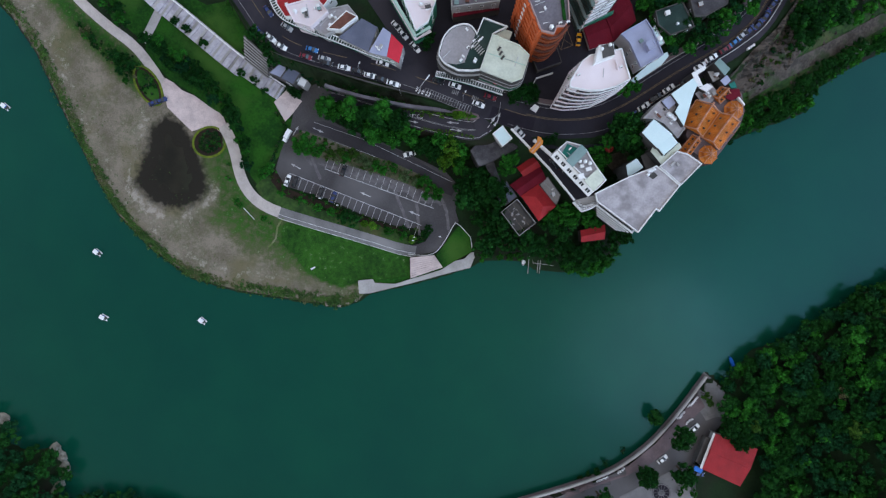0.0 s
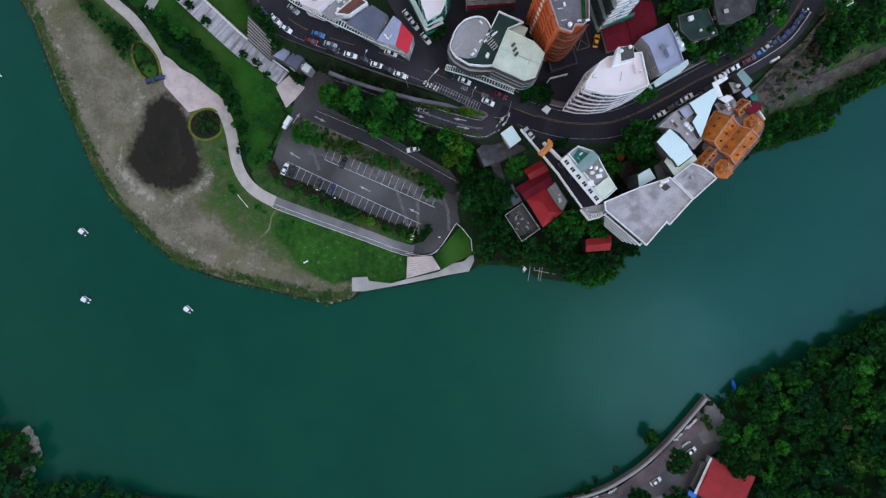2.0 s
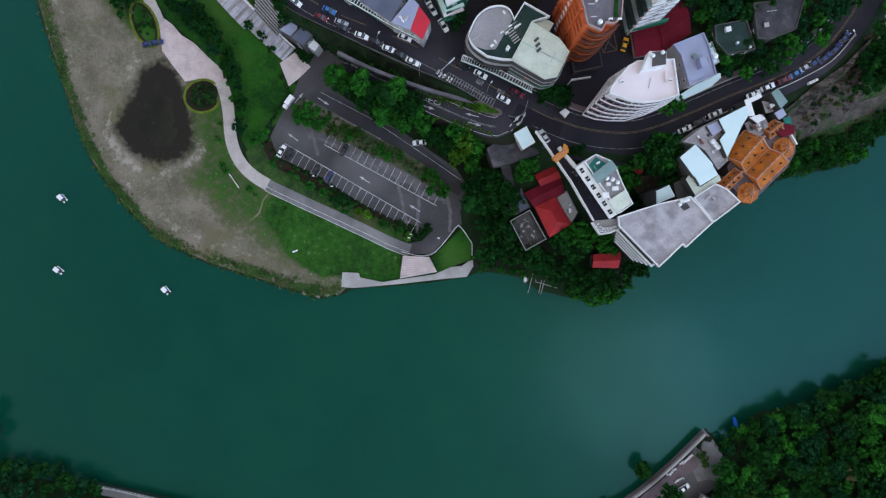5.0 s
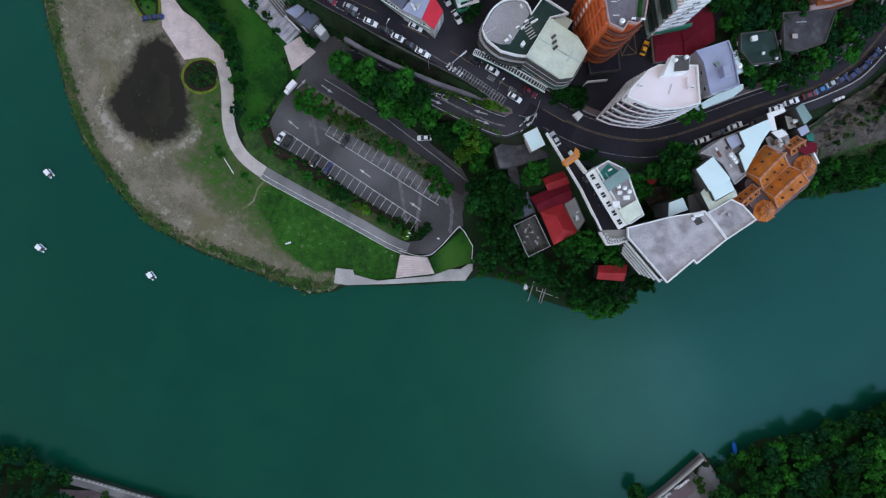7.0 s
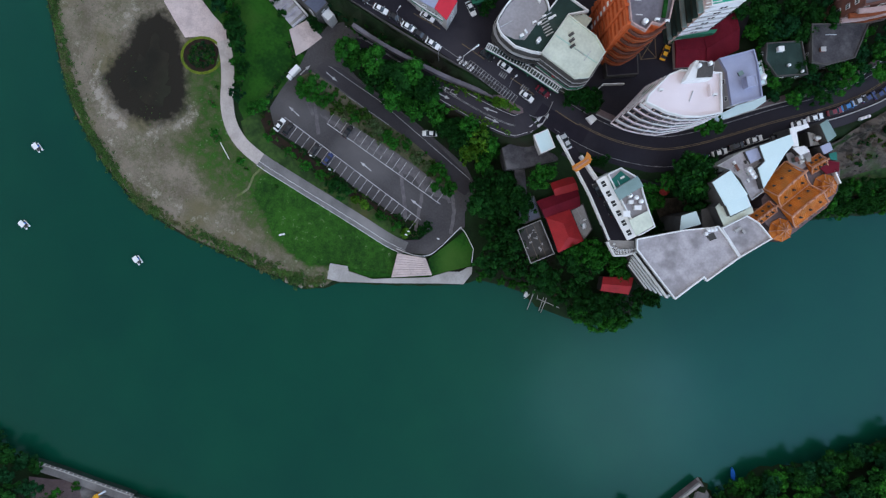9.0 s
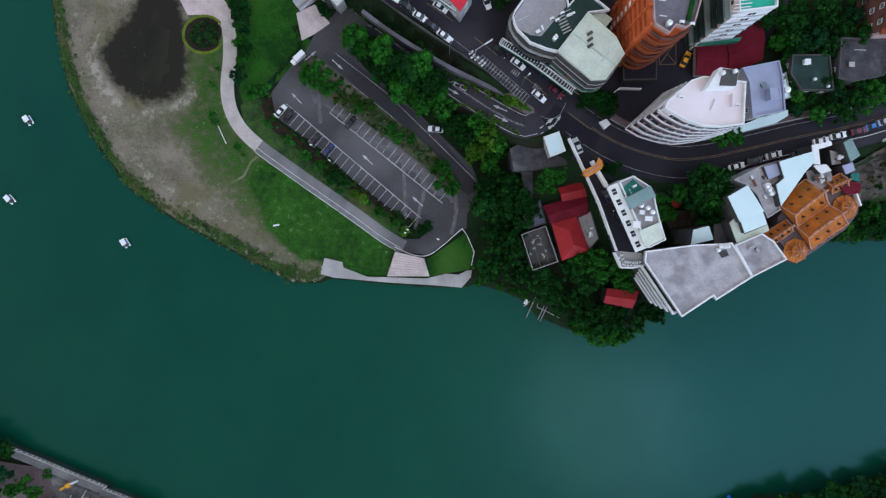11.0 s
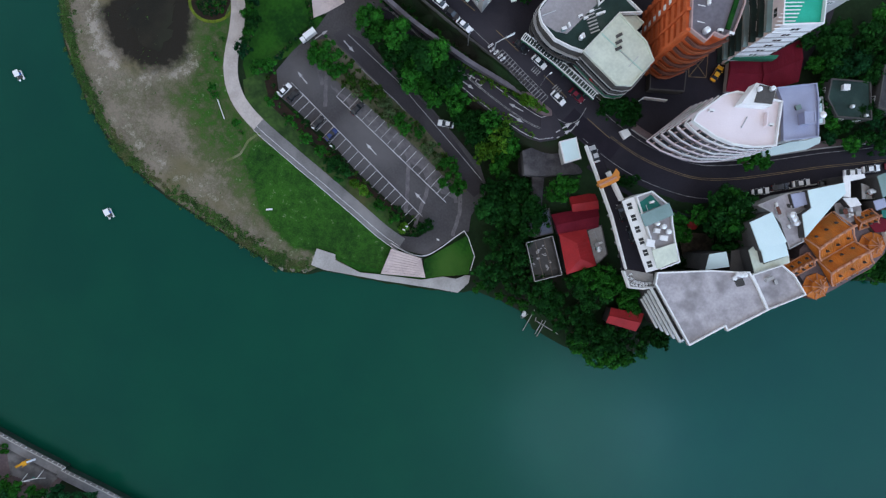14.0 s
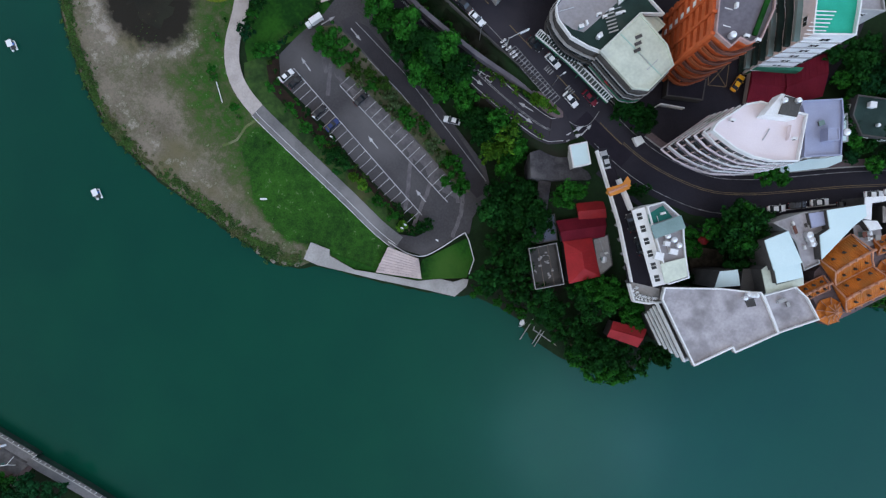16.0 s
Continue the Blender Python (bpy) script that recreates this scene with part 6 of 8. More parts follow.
        bmesh.ops.create_cone(bm, cap_ends=True, segments=8, radius1=0.34, radius2=0.16, depth=0.8, matrix=Matrix.Translation((p.x, p.y, ridge + 0.8 if not sd_ else (eave + ridge) / 2 + 0.6)))
        part("finial", bm, "walldark" if sd_ else "templetrim", t)
    return t


temple_roof("temple_hall", "large temple hall with a double-sloped orange glazed roof", [(78.9, 34.8), (84.9, 31.5), (89.8, 38.5), (82.9, 42.1)], 8, 26.0, 29.1, 0)
temple_roof("temple_hall", "front temple hall with an orange glazed roof", [(85.3, 31.2), (90.8, 27.3), (96.8, 35.5), (90.2, 38.4)], 8, 25.1, 27.5, 0)
temple_roof("temple_wing", "side wing with an orange glazed roof", [(78.8, 26.3), (81.0, 25.0), (84.1, 29.2), (82.2, 30.8)], 8, 25.0, 26.3, 0)
temple_roof("temple_wing", "small temple pavilion with orange roof", [(89.1, 44.4), (91.2, 46.7), (93.5, 44.9), (91.0, 42.5)], 8, 25.3, 26.9, 1)
fd = thing("temple_porch", (97.6, 32.0, 8), "narrow coral porch roof along the temple front", "porch")
part("deck", prism(bmesh.new(), [(90.9, 27.1), (92.4, 26.2), (98.5, 34.6), (97.0, 35.6)], 22.90, 24.10), "templetrim", fd)
part("wall", prism(bmesh.new(), inset([(90.9, 27.1), (92.4, 26.2), (98.5, 34.6), (97.0, 35.6)], 0.2), 1.0, 18.4), "templetrim", fd)
for k in range(7):
    p = Vector((92.0, 27.1)).lerp(Vector((97.4, 34.6)), k / 6)
    bm = bmesh.new()
    bmesh.ops.create_cone(bm, cap_ends=True, segments=8, radius1=0.42, radius2=0.14, depth=0.9, matrix=Matrix.Translation((p.x, p.y, 24.5)))
    part("finial", bm, "walldark" if k % 2 else "templeroof", fd)


def pagoda(cx, cy, z0, z1, r, label):
    """An eight-sided pavilion: swept tiled roof in two tiers, pale hip ribs with turned-up ends."""
    t = thing("pavilion", (cx, cy, z0), label, "pavilion", "temple pavilions")
    part("body", tube(bmesh.new(), (cx, cy, z0 - 2), (cx, cy, z1), r * 0.62, seg=8), "templetrim", t)
    for rr_, zz, hh in ((r, z1, 1.1), (r * 0.58, z1 + 1.3, 1.3)):
        bm = bmesh.new()
        rings = []
        for f, h in ((1.0, 0.1), (0.7, 0.2), (0.4, 0.5), (0.1, 1.0)):
            rings.append([bm.verts.new((cx + rr_ * f * math.cos(radians(22.5 + 22.5 * k)) * (1 if k % 2 == 0 else 0.93), cy + rr_ * f * math.sin(radians(22.5 + 22.5 * k)) * (1 if k % 2 == 0 else 0.93), zz + hh * h)) for k in range(16)])
        for a, b in zip(rings, rings[1:]):
            for k in range(16):
                bm.faces.new((a[k], a[(k + 1) % 16], b[(k + 1) % 16], b[k]))
        bm.faces.new(rings[-1])
        bm.faces.new(rings[0][::-1])
        rf = part("roof", bm, "templeroof", t)
        for k in range(8):
            a = radians(22.5 + 45 * k)
            bm = bmesh.new()
            for (f0, h0), (f1, h1) in (((1.0, 0.5), (0.9, 0.3)), ((0.9, 0.3), (0.4, 0.7)), ((0.4, 0.7), (0.1, 1.1))):
                tube(bm, (cx + rr_ * f0 * math.cos(a), cy + rr_ * f0 * math.sin(a), zz + hh * h0), (cx + rr_ * f1 * math.cos(a), cy + rr_ * f1 * math.sin(a), zz + hh * h1), 0.12, seg=5)
            part("hip_rib", bm, "templetrim", rf)
    bm = bmesh.new()
    bmesh.ops.create_uvsphere(bm, u_segments=8, v_segments=6, radius=0.4, matrix=Matrix.Translation((cx, cy, z1 + 2.9)))
    part("finial", bm, "templetrim", t)


pagoda(*(87.5, 24.9), 8, 24.8, 3.3, "eight-sided pavilion with an orange glazed roof")
pagoda(*(95.8, 39.7), 8, 24.8, 3.4, "eight-sided pavilion with an orange glazed roof")
slab_roof("red_shed", "low shed with a dark red roof", [(92.3, 43.7), (94.0, 46.4), (97.0, 46.6), (97.6, 44.2), (94.5, 42.6)], 5.0, 26.0, "maroon")
bm = ribbon(bmesh.new(), [Vector(p) for p in [(96.5, 44.2), (99.0, 41.2)]], 0.4, [26.0] * 2, thick=6)
part("wall", bm, "white", thing("white_wall", (*(97.7, 42.7), 14), "short white wall beside the temple", "wall"))
PLAT = [(82.7, 26.0), (88.8, 21.8), (92.4, 26.4), (98.3, 34.8), (99.7, 39.4), (98.7, 45.2), (94.8, 48.1), (88.5, 45.7), (82.7, 39.4), (80.3, 31.7)]
tp = thing("temple_platform", (*(92.2, 36.7), 4), "grey-brown paved temple platform above the slope", "platform")
part("platform", prism(bmesh.new(), PLAT, 1, 24.6), "brickpave", tp)
# ---- northern dark houses ----
block("dark_house", "old house with a dark flat roof and pale clutter", [(68.8, 72.1), (77.7, 75.2), (81.8, 67.0), (73.9, 64.3), (69.9, 67.5)], 20, 26.0, "walldark", "darkroof", 0.4)
block("grey_house", "house with a broad grey screed roof", [(78.6, 79.7), (93.1, 83.8), (92.1, 74.1), (85.4, 70.2), (81.4, 69.8)], 20, 27.0, "walldark", "yardgrey", 0.3)
ar = block("coral_apartment_house", "coral apartment house with curved balconies", [(85.2, 83.0), (100.5, 90.4), (98.0, 98.6), (82.7, 94.5)], 20, 35.0, "brown", "darkscreed", 0.8, "brown")
for s in range(5):
    c2 = smooth_line([Vector(p) for p in [(85.1, 82.8), (90.1, 84.7), (95.0, 87.3), (100.5, 90.4)]], 1.2)
    part("balcony", ribbon(bmesh.new(), c2, 1.2, [34 - 3 * s] * len(c2), thick=0.8, side=-0.6), "orangedark" if s % 2 else "pinktile", ar)
roof_tank(*(76.0, 67.8), 26.0, 0.42, 0.7)
roof_tank(*(80.0, 67.2), 26.0, 0.36, 0.6)

# ---- western promenade: pale terraced steps, plaza and toilet house ----
steps = thing("promenade_steps", (*(-83.0, 68.8), 4), "pale stepped paved promenade beside lawns", "promenade")
pl = smooth_line([Vector(p) for p in [(-113.0, 90.1), (-107.0, 84.7), (-101.1, 80.0), (-91.0, 71.6), (-81.3, 63.7), (-72.0, 56.9), (-63.1, 51.0)]], 0.95)
for k in range(len(pl) - 1):
    w = 7.6 if pl[k].x < -78 else 5.4
    part("slab", ribbon(bmesh.new(), [pl[k], pl[k].lerp(pl[k + 1], 0.94)], w, [5.3 + 0.16 * (k % 3)] * 2, thick=2.5), ("slabs", "slabs", "concrete", "slabs")[(k * 7) % 4], steps)
part("kerb", ribbon(bmesh.new(), pl, 0.5, [5.8] * len(pl), thick=2.5, side=3.2), "white", steps)
sheet("pink_plaza", [(-65.7, 47.9), (-60.9, 52.4), (-55.0, 48.2), (-58.4, 43.8), (-61.5, 40.6)], "pinkpave", 0.5, "pale pink paved plaza", "plaza")
bm = ribbon(bmesh.new(), [Vector(p) for p in [(-109.2, 83.5), (-112.8, 76.6), (-115.9, 71.0)]], 3.4, zr(0.45))
structure("side_path", bm, "concrete", "short concrete side path", "path")
st = thing("wide_stair", (*(-70.9, 65.3), 5), "broad grey stair from the road down to the promenade", "stair")
sa, sb, sc, sd = [Vector(p) for p in [(-72.4, 68.8), (-64.0, 61.2), (-67.6, 56.3), (-76.3, 63.2)]]
for k in range(16):
    a, b = k / 16, (k + 1) / 16
    q = [sa.lerp(sd, a), sb.lerp(sc, a), sb.lerp(sc, b), sa.lerp(sd, b)]
    part("step", prism(bmesh.new(), [tuple(v) for v in q], 3.0, 16.5 - 10.5 * b), "wallgrey" if k % 2 else "walldark", st)
block("rest_house", "small house with a slate blue roof", [(-60.7, 54.5), (-57.3, 58.9), (-53.5, 56.3), (-56.0, 52.2)], 4.5, 12.4, "walldark", "slate", 0.15, windows="small", category="house")
block("rest_house_porch", "pale grey porch roof", [(-65.1, 56.7), (-60.9, 60.2), (-57.6, 59.3), (-60.8, 54.8)], 4.5, 11.8, "walldark", "blueroof", 0.1, windows=None, category="porch")
block("white_kiosk", "little kiosk with a white roof", [(-56.1, 53.6), (-54.6, 56.4), (-51.5, 54.3), (-52.8, 51.8)], 4.5, 9.8, "wallgrey", "white", 0.1, windows=None, category="kiosk")


# ---- clutter on the flat roofs ----
def clutter(pts, z, n, seed, mats=("wallgrey", "white", "brown", "walldark", "greypan")):
    """Rooftop stores, crates and units strewn over an outline."""
    rnd = random.Random(seed)
    ins = inset(pts, 0.9)
    xs, ys = [p[0] for p in ins], [p[1] for p in ins]
    made = 0
    for _ in range(400):
        if made >= n:
            break
        x, y = rnd.uniform(min(xs), max(xs)), rnd.uniform(min(ys), max(ys))
        if float(signed(ins, np.array([x]), np.array([y]))[0]) < 0.4:
            continue
        made += 1
        k = rnd.random()
        turn = heading(pts[0], pts[1]) + rnd.choice((0, 90))
        if k < 0.3:
            ac_unit(x, y, z, turn)
        elif k < 0.42:
            roof_tank(x, y, z, rnd.uniform(0.4, 0.65), rnd.uniform(0.9, 1.5))
        elif k < 0.62:
            t = thing("roof_pipe", (x, y, z), "grey service pipe lying across a flat roof", "pipe", "rooftop pipes")
            d = pose(0, 0, 0, 0, 0, turn) @ Vector((rnd.uniform(0.8, 2.0), 0, 0))
            part("pipe", tube(bmesh.new(), (x - d.x, y - d.y, z + 0.2), (x + d.x, y + d.y, z + 0.2), 0.09, seg=6), "metal", t)
            for f in (-0.8, 0.8):
                part("bracket", box(bmesh.new(), x + d.x * f, y + d.y * f, z, 0.2, 0.2, 0.2, turn), "wallgrey", t)
        else:
            m = rnd.choice(mats)
            sx, sy, sz = rnd.uniform(0.5, 1.9), rnd.uniform(0.5, 1.4), rnd.uniform(0.3, 1.4)
            t = thing("roof_store", (x, y, z), "small weathered store box on a flat roof", "store box", "rooftop boxes")
            part("case", box(bmesh.new(), x, y, z, sx, sy, sz, turn, 0.04), m, t)
            part("lid", box(bmesh.new(), x, y, z + sz, sx + 0.12, sy + 0.12, 0.08, turn), rnd.choice(mats), t)


for pts, z, n, seed in (
    ([(-58.2, 84.6), (-47.9, 88.2), (-38.5, 78.8), (-44.2, 72.3), (-54.8, 71.4), (-57.9, 76.2)], 24.5, 12, 1),
    ([(-54.1, 74.4), (-43.7, 77.1), (-40.0, 72.4), (-45.7, 67.3), (-51.3, 69.1)], 26.5, 9, 2),
    ([(-45.8, 68.0), (-39.5, 74.2), (-33.7, 75.4), (-30.9, 72.2), (-37.0, 67.2), (-41.4, 65.4)], 24.5, 6, 3),
    ([(-26.6, 59.3), (-21.7, 67.5), (-19.0, 65.6), (-20.6, 57.8)], 25.6, 3, 4),
    ([(-18.9, 85.6), (-9.6, 87.3), (-3.8, 74.6), (-6.4, 67.4), (-10.4, 64.7)], 30.0, 16, 5),
    ([(0.5, 86.4), (16.2, 86.3), (17.2, 75.0), (1.4, 73.2)], 27.5, 12, 6),
    (FULL, 31.62, 8, 7),
    (inset(WHITE, 2.0), 33.0, 2, 8),
    (ORA, 46.0, 4, 9),
    (ROOF_P, 42.5, 1, 10),
    (HB, 27.0, 1, 11),
    (RUIN, 26.5, 12, 12),
    ([(68.8, 72.1), (77.7, 75.2), (81.8, 67.0), (73.9, 64.3), (69.9, 67.5)], 26.0, 1, 13),
    ([(78.6, 79.7), (93.1, 83.8), (92.1, 74.1), (85.4, 70.2), (81.4, 69.8)], 27.0, 2, 14),
    ([(33.1, 16.0), (36.1, 19.0), (40.9, 12.4), (39.4, 8.3), (37.3, 10.5)], 12.2, 10, 15),
    ([(82.9, 45.3), (87.9, 48.8), (90.9, 45.3), (87.8, 41.7), (84.6, 42.9)], 25.0, 8, 16),
    ([(87.1, 52.7), (90.5, 52.8), (91.8, 50.5), (89.0, 49.2)], 24.7, 6, 17),
    (WH, 31.5, 3, 18),
    (TOW, 43.0, 1, 19),
    (low_t, 28.1, 3, 20),
):
    clutter(pts, z, n, seed)
px_, py_ = (56.8, 28.4)
um = thing("parasol", (px_, py_, ground(px_, py_)), "red garden parasol in the courtyard", "parasol")
part("pole", tube(bmesh.new(), (px_, py_, ground(px_, py_) - 0.2), (px_, py_, ground(px_, py_) + 2.4), 0.04), "metal", um)
bm = bmesh.new()
bmesh.ops.create_cone(bm, cap_ends=False, segments=8, radius1=1.6, radius2=0.05, depth=0.6, matrix=Matrix.Translation((px_, py_, ground(px_, py_) + 2.3)))
part("canopy", bm, "redroof", um)
sheet("brown_court", [(54.7, 25.3), (64.2, 28.7), (67.2, 24.5), (59.9, 20.5)], "mud", 0.4, "bare brown courtyard earth", "courtyard", 1.5)


# ---- trees and shrubs ----
def crown_mesh(name, seed, material, lobes=26, leaves=44, flat=0.62, leaf=0.285, even=False):
    """A crown of radius about 3.5 from z = 0 upward: uneven boughs of leaf mass, each covered with small leaf sprays."""
    rnd = random.Random(seed)
    spots = []
    squash = rnd.uniform(0.8, 1.0)
    bite = [rnd.uniform(0.96, 1.08) if even else rnd.uniform(0.72, 1.12) for _ in range(7)]
    for k in range(lobes):
        a, f = rnd.uniform(0, 6.28), math.sqrt(rnd.random())
        edge = bite[int(a / 6.2832 * 7) % 7]
        rr = 3.05 * f * edge
        r = rnd.uniform(0.45, 1.15) * (1.15 - 0.35 * f)
        z = 3.8 * flat * (1 - 0.8 * (rr / 3.6) ** 2) + rnd.gauss(0, 0.5) + 0.9
        spots.append((Vector((rr * math.cos(a), squash * rr * math.sin(a), z)), r))
    V, F = [], []
    bm = bmesh.new()
    for c, r in spots:
        g = bmesh.ops.create_icosphere(bm, subdivisions=1, radius=r * 0.78, matrix=Matrix.Translation(c - Vector((0, 0, 0.2 * r))))
        for v in g["verts"]:
            v.co += Vector((rnd.uniform(-1, 1), rnd.uniform(-1, 1), rnd.uniform(-1, 1))) * 0.25 * r
    for c, r in spots:
        for j in range(int(leaves * (0.4 + 0.6 * r))):
            d = Vector((rnd.gauss(0, 1), rnd.gauss(0, 1), rnd.gauss(0.35, 0.8))).normalized()
            p = c + d * r * abs(rnd.gauss(0.95, 0.28))
            s = leaf * rnd.uniform(0.55, 1.35)
            t = d.cross(Vector((rnd.uniform(-1, 1), rnd.uniform(-1, 1), rnd.uniform(-1, 1)))).normalized()
            b = (d.cross(t) + d * rnd.uniform(-0.8, 0.8)).normalized()
            w = rnd.uniform(0.4, 0.8)
            bm.faces.new([bm.verts.new(p + t * s * x + b * s * y) for x, y in ((-1, 0), (0, -w), (1, 0), (0, w))])
    me = bpy.data.meshes.new(name)
    bm.to_mesh(me)
    bm.free()
    me.materials.append(M[material])
    return me


def trunk_mesh(seed):
    rnd = random.Random(seed)
    bm = bmesh.new()
    tube(bm, (0, 0, -1.0), (0.1, 0.05, 2.6), 0.34, 0.22, 8)
    for k in range(5):
        a = k * 1.26 + rnd.uniform(-0.3, 0.3)
        tube(bm, (0.1, 0.05, 2.3), (1.9 * math.cos(a), 1.9 * math.sin(a), 4.6), 0.15, 0.06, 6)
    return mesh_of("trunk", bm, "bark")


TRUNKS = [trunk_mesh(k) for k in range(3)]
KINDS, SMALL = {}, {}
for kind, material in (("green", "leaf"), ("dark", "leafdark"), ("bright", "leafbright"), ("scrub", "leafbrown"), ("olive", "leafolive"), ("deep", "leafdeep"), ("pale", "leafpale")):
    KINDS[kind] = [crown_mesh("crown", 11 * k + len(kind), material, 24 + 2 * k) for k in range(4)]
    SMALL[kind] = [crown_mesh("crown", 7 * k + len(kind), material, 9 + k, 42, 0.5, 0.5) for k in range(4)]
KINDS["round"] = [crown_mesh("crown", 5 * k + 3, "leafdark", 46, 44, 0.8, 0.285, True) for k in range(4)]
SMALL["round"] = SMALL["dark"]
KINDS["lush"] = [crown_mesh("crown", 5 * k + 8, "leaf", 42, 44, 0.8, 0.26, True) for k in range(4)]
SMALL["lush"] = SMALL["green"]
LABELS = {"lush": "round full-crowned green tree", "round": "round dark green tree with full crown", "green": "broad-crowned green tree with dense foliage", "dark": "dark green broadleaved tree with dense crown", "bright": "tree with bright yellow-green young leaves", "scrub": "scrubby half-dry shrub with thin leaves", "olive": "olive green broadleaved tree", "deep": "deep blue-green tree with dense crown", "pale": "dusty tree with thin pale leaves"}
trng = random.Random(42)


def tree(x, y, r, kind="green", group="trees", z=None):
    """A tree of crown radius r on the ground at x, y."""
    z = ground(x, y) if z is None else z
    k = trng.randrange(4)
    t = thing("tree" if r > 1.7 else "shrub", (x, y, z), LABELS[kind] if r > 1.7 else {"green": "rounded green garden shrub", "lush": "rounded green garden shrub", "round": "dark green garden shrub", "dark": "dark green garden shrub", "bright": "bright green leafy garden shrub", "scrub": LABELS["scrub"], "olive": "olive green leafy shrub", "deep": "deep blue-green garden shrub", "pale": "dusty shrub with thin pale leaves"}[kind], "tree" if r > 1.7 else "shrub", group)
    s = r / 3.5
    turn = Matrix.Rotation(trng.uniform(0, 6.28), 4, "Z")
    hs = trng.uniform(0.85, 1.2) * (s if r > 1.7 else s * 0.8)
    sc = Matrix.Diagonal((s, s * trng.uniform(0.88, 1.12), hs, 1))
    c = new("crown", (KINDS if r > 1.7 else SMALL)[kind][k])
    c.parent, c.matrix_basis = t, Matrix.Translation((0, 0, (2.4 if r > 1.7 else 0.1) * s)) @ turn @ sc
    w = new("trunk", TRUNKS[k % 3])
    w.parent, w.matrix_basis = t, turn @ Matrix.Diagonal((s, s, s, 1))
    return t


WOOD = []
FAR = {"southern wood", "western wood", "hillside trees", "cliff trees", "bank trees"}


def grow_wood():
    """All the far woods as one mesh of crowns."""
    V, F, I, base = [], [], [], 0
    mats = list(KINDS)
    store = {}
    for x, y, r, kind in WOOD:
        k = trng.randrange(4)
        if (kind, k) not in store:
            me = KINDS[kind][k]
            co = np.empty(len(me.vertices) * 3)
            me.vertices.foreach_get("co", co)
            store[kind, k] = co.reshape(-1, 3), [tuple(p.vertices) for p in me.polygons]
        co, fs = store[kind, k]
        a, s = trng.uniform(0, 6.28), r / 3.5
        rot = np.array([[math.cos(a), -math.sin(a), 0], [math.sin(a), math.cos(a), 0], [0, 0, trng.uniform(0.85, 1.2)]])
        V.append(co @ rot.T * s + np.array([x, y, ground(x, y) + 1.6 * s]))
        F.extend(tuple(i + base for i in f) for f in fs)
        I.extend([mats.index(kind)] * len(fs))
        base += len(co)
    me = bpy.data.meshes.new("woodland")
    me.from_pydata(np.concatenate(V).tolist(), [], F)
    for k in mats:
        me.materials.append(KINDS[k][0].materials[0])
    me.polygons.foreach_set("material_index", I)
    tagged(new("woodland", me), "dense dark green woods on the river banks", "woods", kind="stuff")


def scatter(pts, spacing, r0, r1, kinds, group, seed=1, limit=400):
    """Trees spread over an outline, no two closer than the spacing."""
    rnd = random.Random(seed)
    xs, ys = [p[0] for p in pts], [p[1] for p in pts]
    got = []
    for _ in range(6000):
        x, y = rnd.uniform(min(xs), max(xs)), rnd.uniform(min(ys), max(ys))
        if len(got) >= limit or any((x - a) ** 2 + (y - b) ** 2 < spacing ** 2 for a, b in got):
            continue
        if float(signed(pts, np.array([x]), np.array([y]))[0]) > 0:
            got.append((x, y))
            r, kind = rnd.uniform(r0, r1), rnd.choice(kinds)
            if group in FAR:
                WOOD.append((x, y, r, kind))
            else:
                tree(x, y, r, kind, group)


def place(pts, r, kind, group):
    for x, y in pts:
        tree(x, y, r * trng.uniform(0.85, 1.15), kind, group)


LOTTREES = "trees between ramp and car park"
place([(-34.7, 43.0), (-40.4, 43.0), (-44.6, 44.8)], 4.6, "lush", LOTTREES)
place([(-30.2, 41.0), (-25.8, 40.4), (-17.6, 38.2)], 4.2, "round", LOTTREES)
place([(-22.6, 42.0), (-27.1, 37.2)], 4.5, "lush", LOTTREES)
place([(-33.6, 37.8), (-19.6, 34.4)], 4.0, "round", LOTTREES)
place([(-22.8, 34.6), (-19.2, 33.6), (-13.1, 33.6), (-27.4, 33.6), (-16.4, 36.6)], 3.6, "lush", LOTTREES)
place([(-24.0, 38.6), (-30.4, 36.0), (-37.6, 39.6), (-8.6, 31.4), (-43.0, 42.0), (-21.0, 37.0)], 3.0, "dark", LOTTREES)
place([(-6.4, 29.6), (-4.2, 28.0), (-1.6, 30.4)], 3.4, "round", LOTTREES)
place([(-0.6, 24.6), (1.0, 30.2), (3.6, 28.6), (-2.2, 26.4), (1.2, 27.2)], 3.5, "bright", LOTTREES)
place([(-13.2, 32.5), (-2.8, 31.4), (5.0, 29.0)], 3.0, "lush", LOTTREES)
place([(-7.2, 31.7), (1.8, 30.4), (-4.8, 27.4), (-10.6, 30.4)], 3.1, "round", LOTTREES)
place([(4.0, 25.4), (4.2, 22.6), (6.0, 27.6)], 3.2, "lush", LOTTREES)
place([(9.4, 15.2), (6.2, 14.6), (12.0, 18.4), (11.0, 11.0), (13.4, 14.0), (6.8, 11.4), (8.6, 18.8)], 4.3, "round", LOTTREES)
scatter([(-48.8, 47.7), (-32.0, 43.9), (-15.3, 40.5), (-19.5, 37.8), (-32.0, 42.0), (-44.6, 44.1)], 3.5, 1.8, 2.8, ["green", "dark"], LOTTREES, 4)
place([(-56.4, 32.0), (-52.4, 33.6), (-55.0, 29.6), (-48.6, 29.2), (-52.0, 30.4)], 3.1, "green", "island trees")
place([(-43.6, 28.4), (-39.8, 28.4), (-35.0, 27.6)], 2.5, "olive", "island trees")
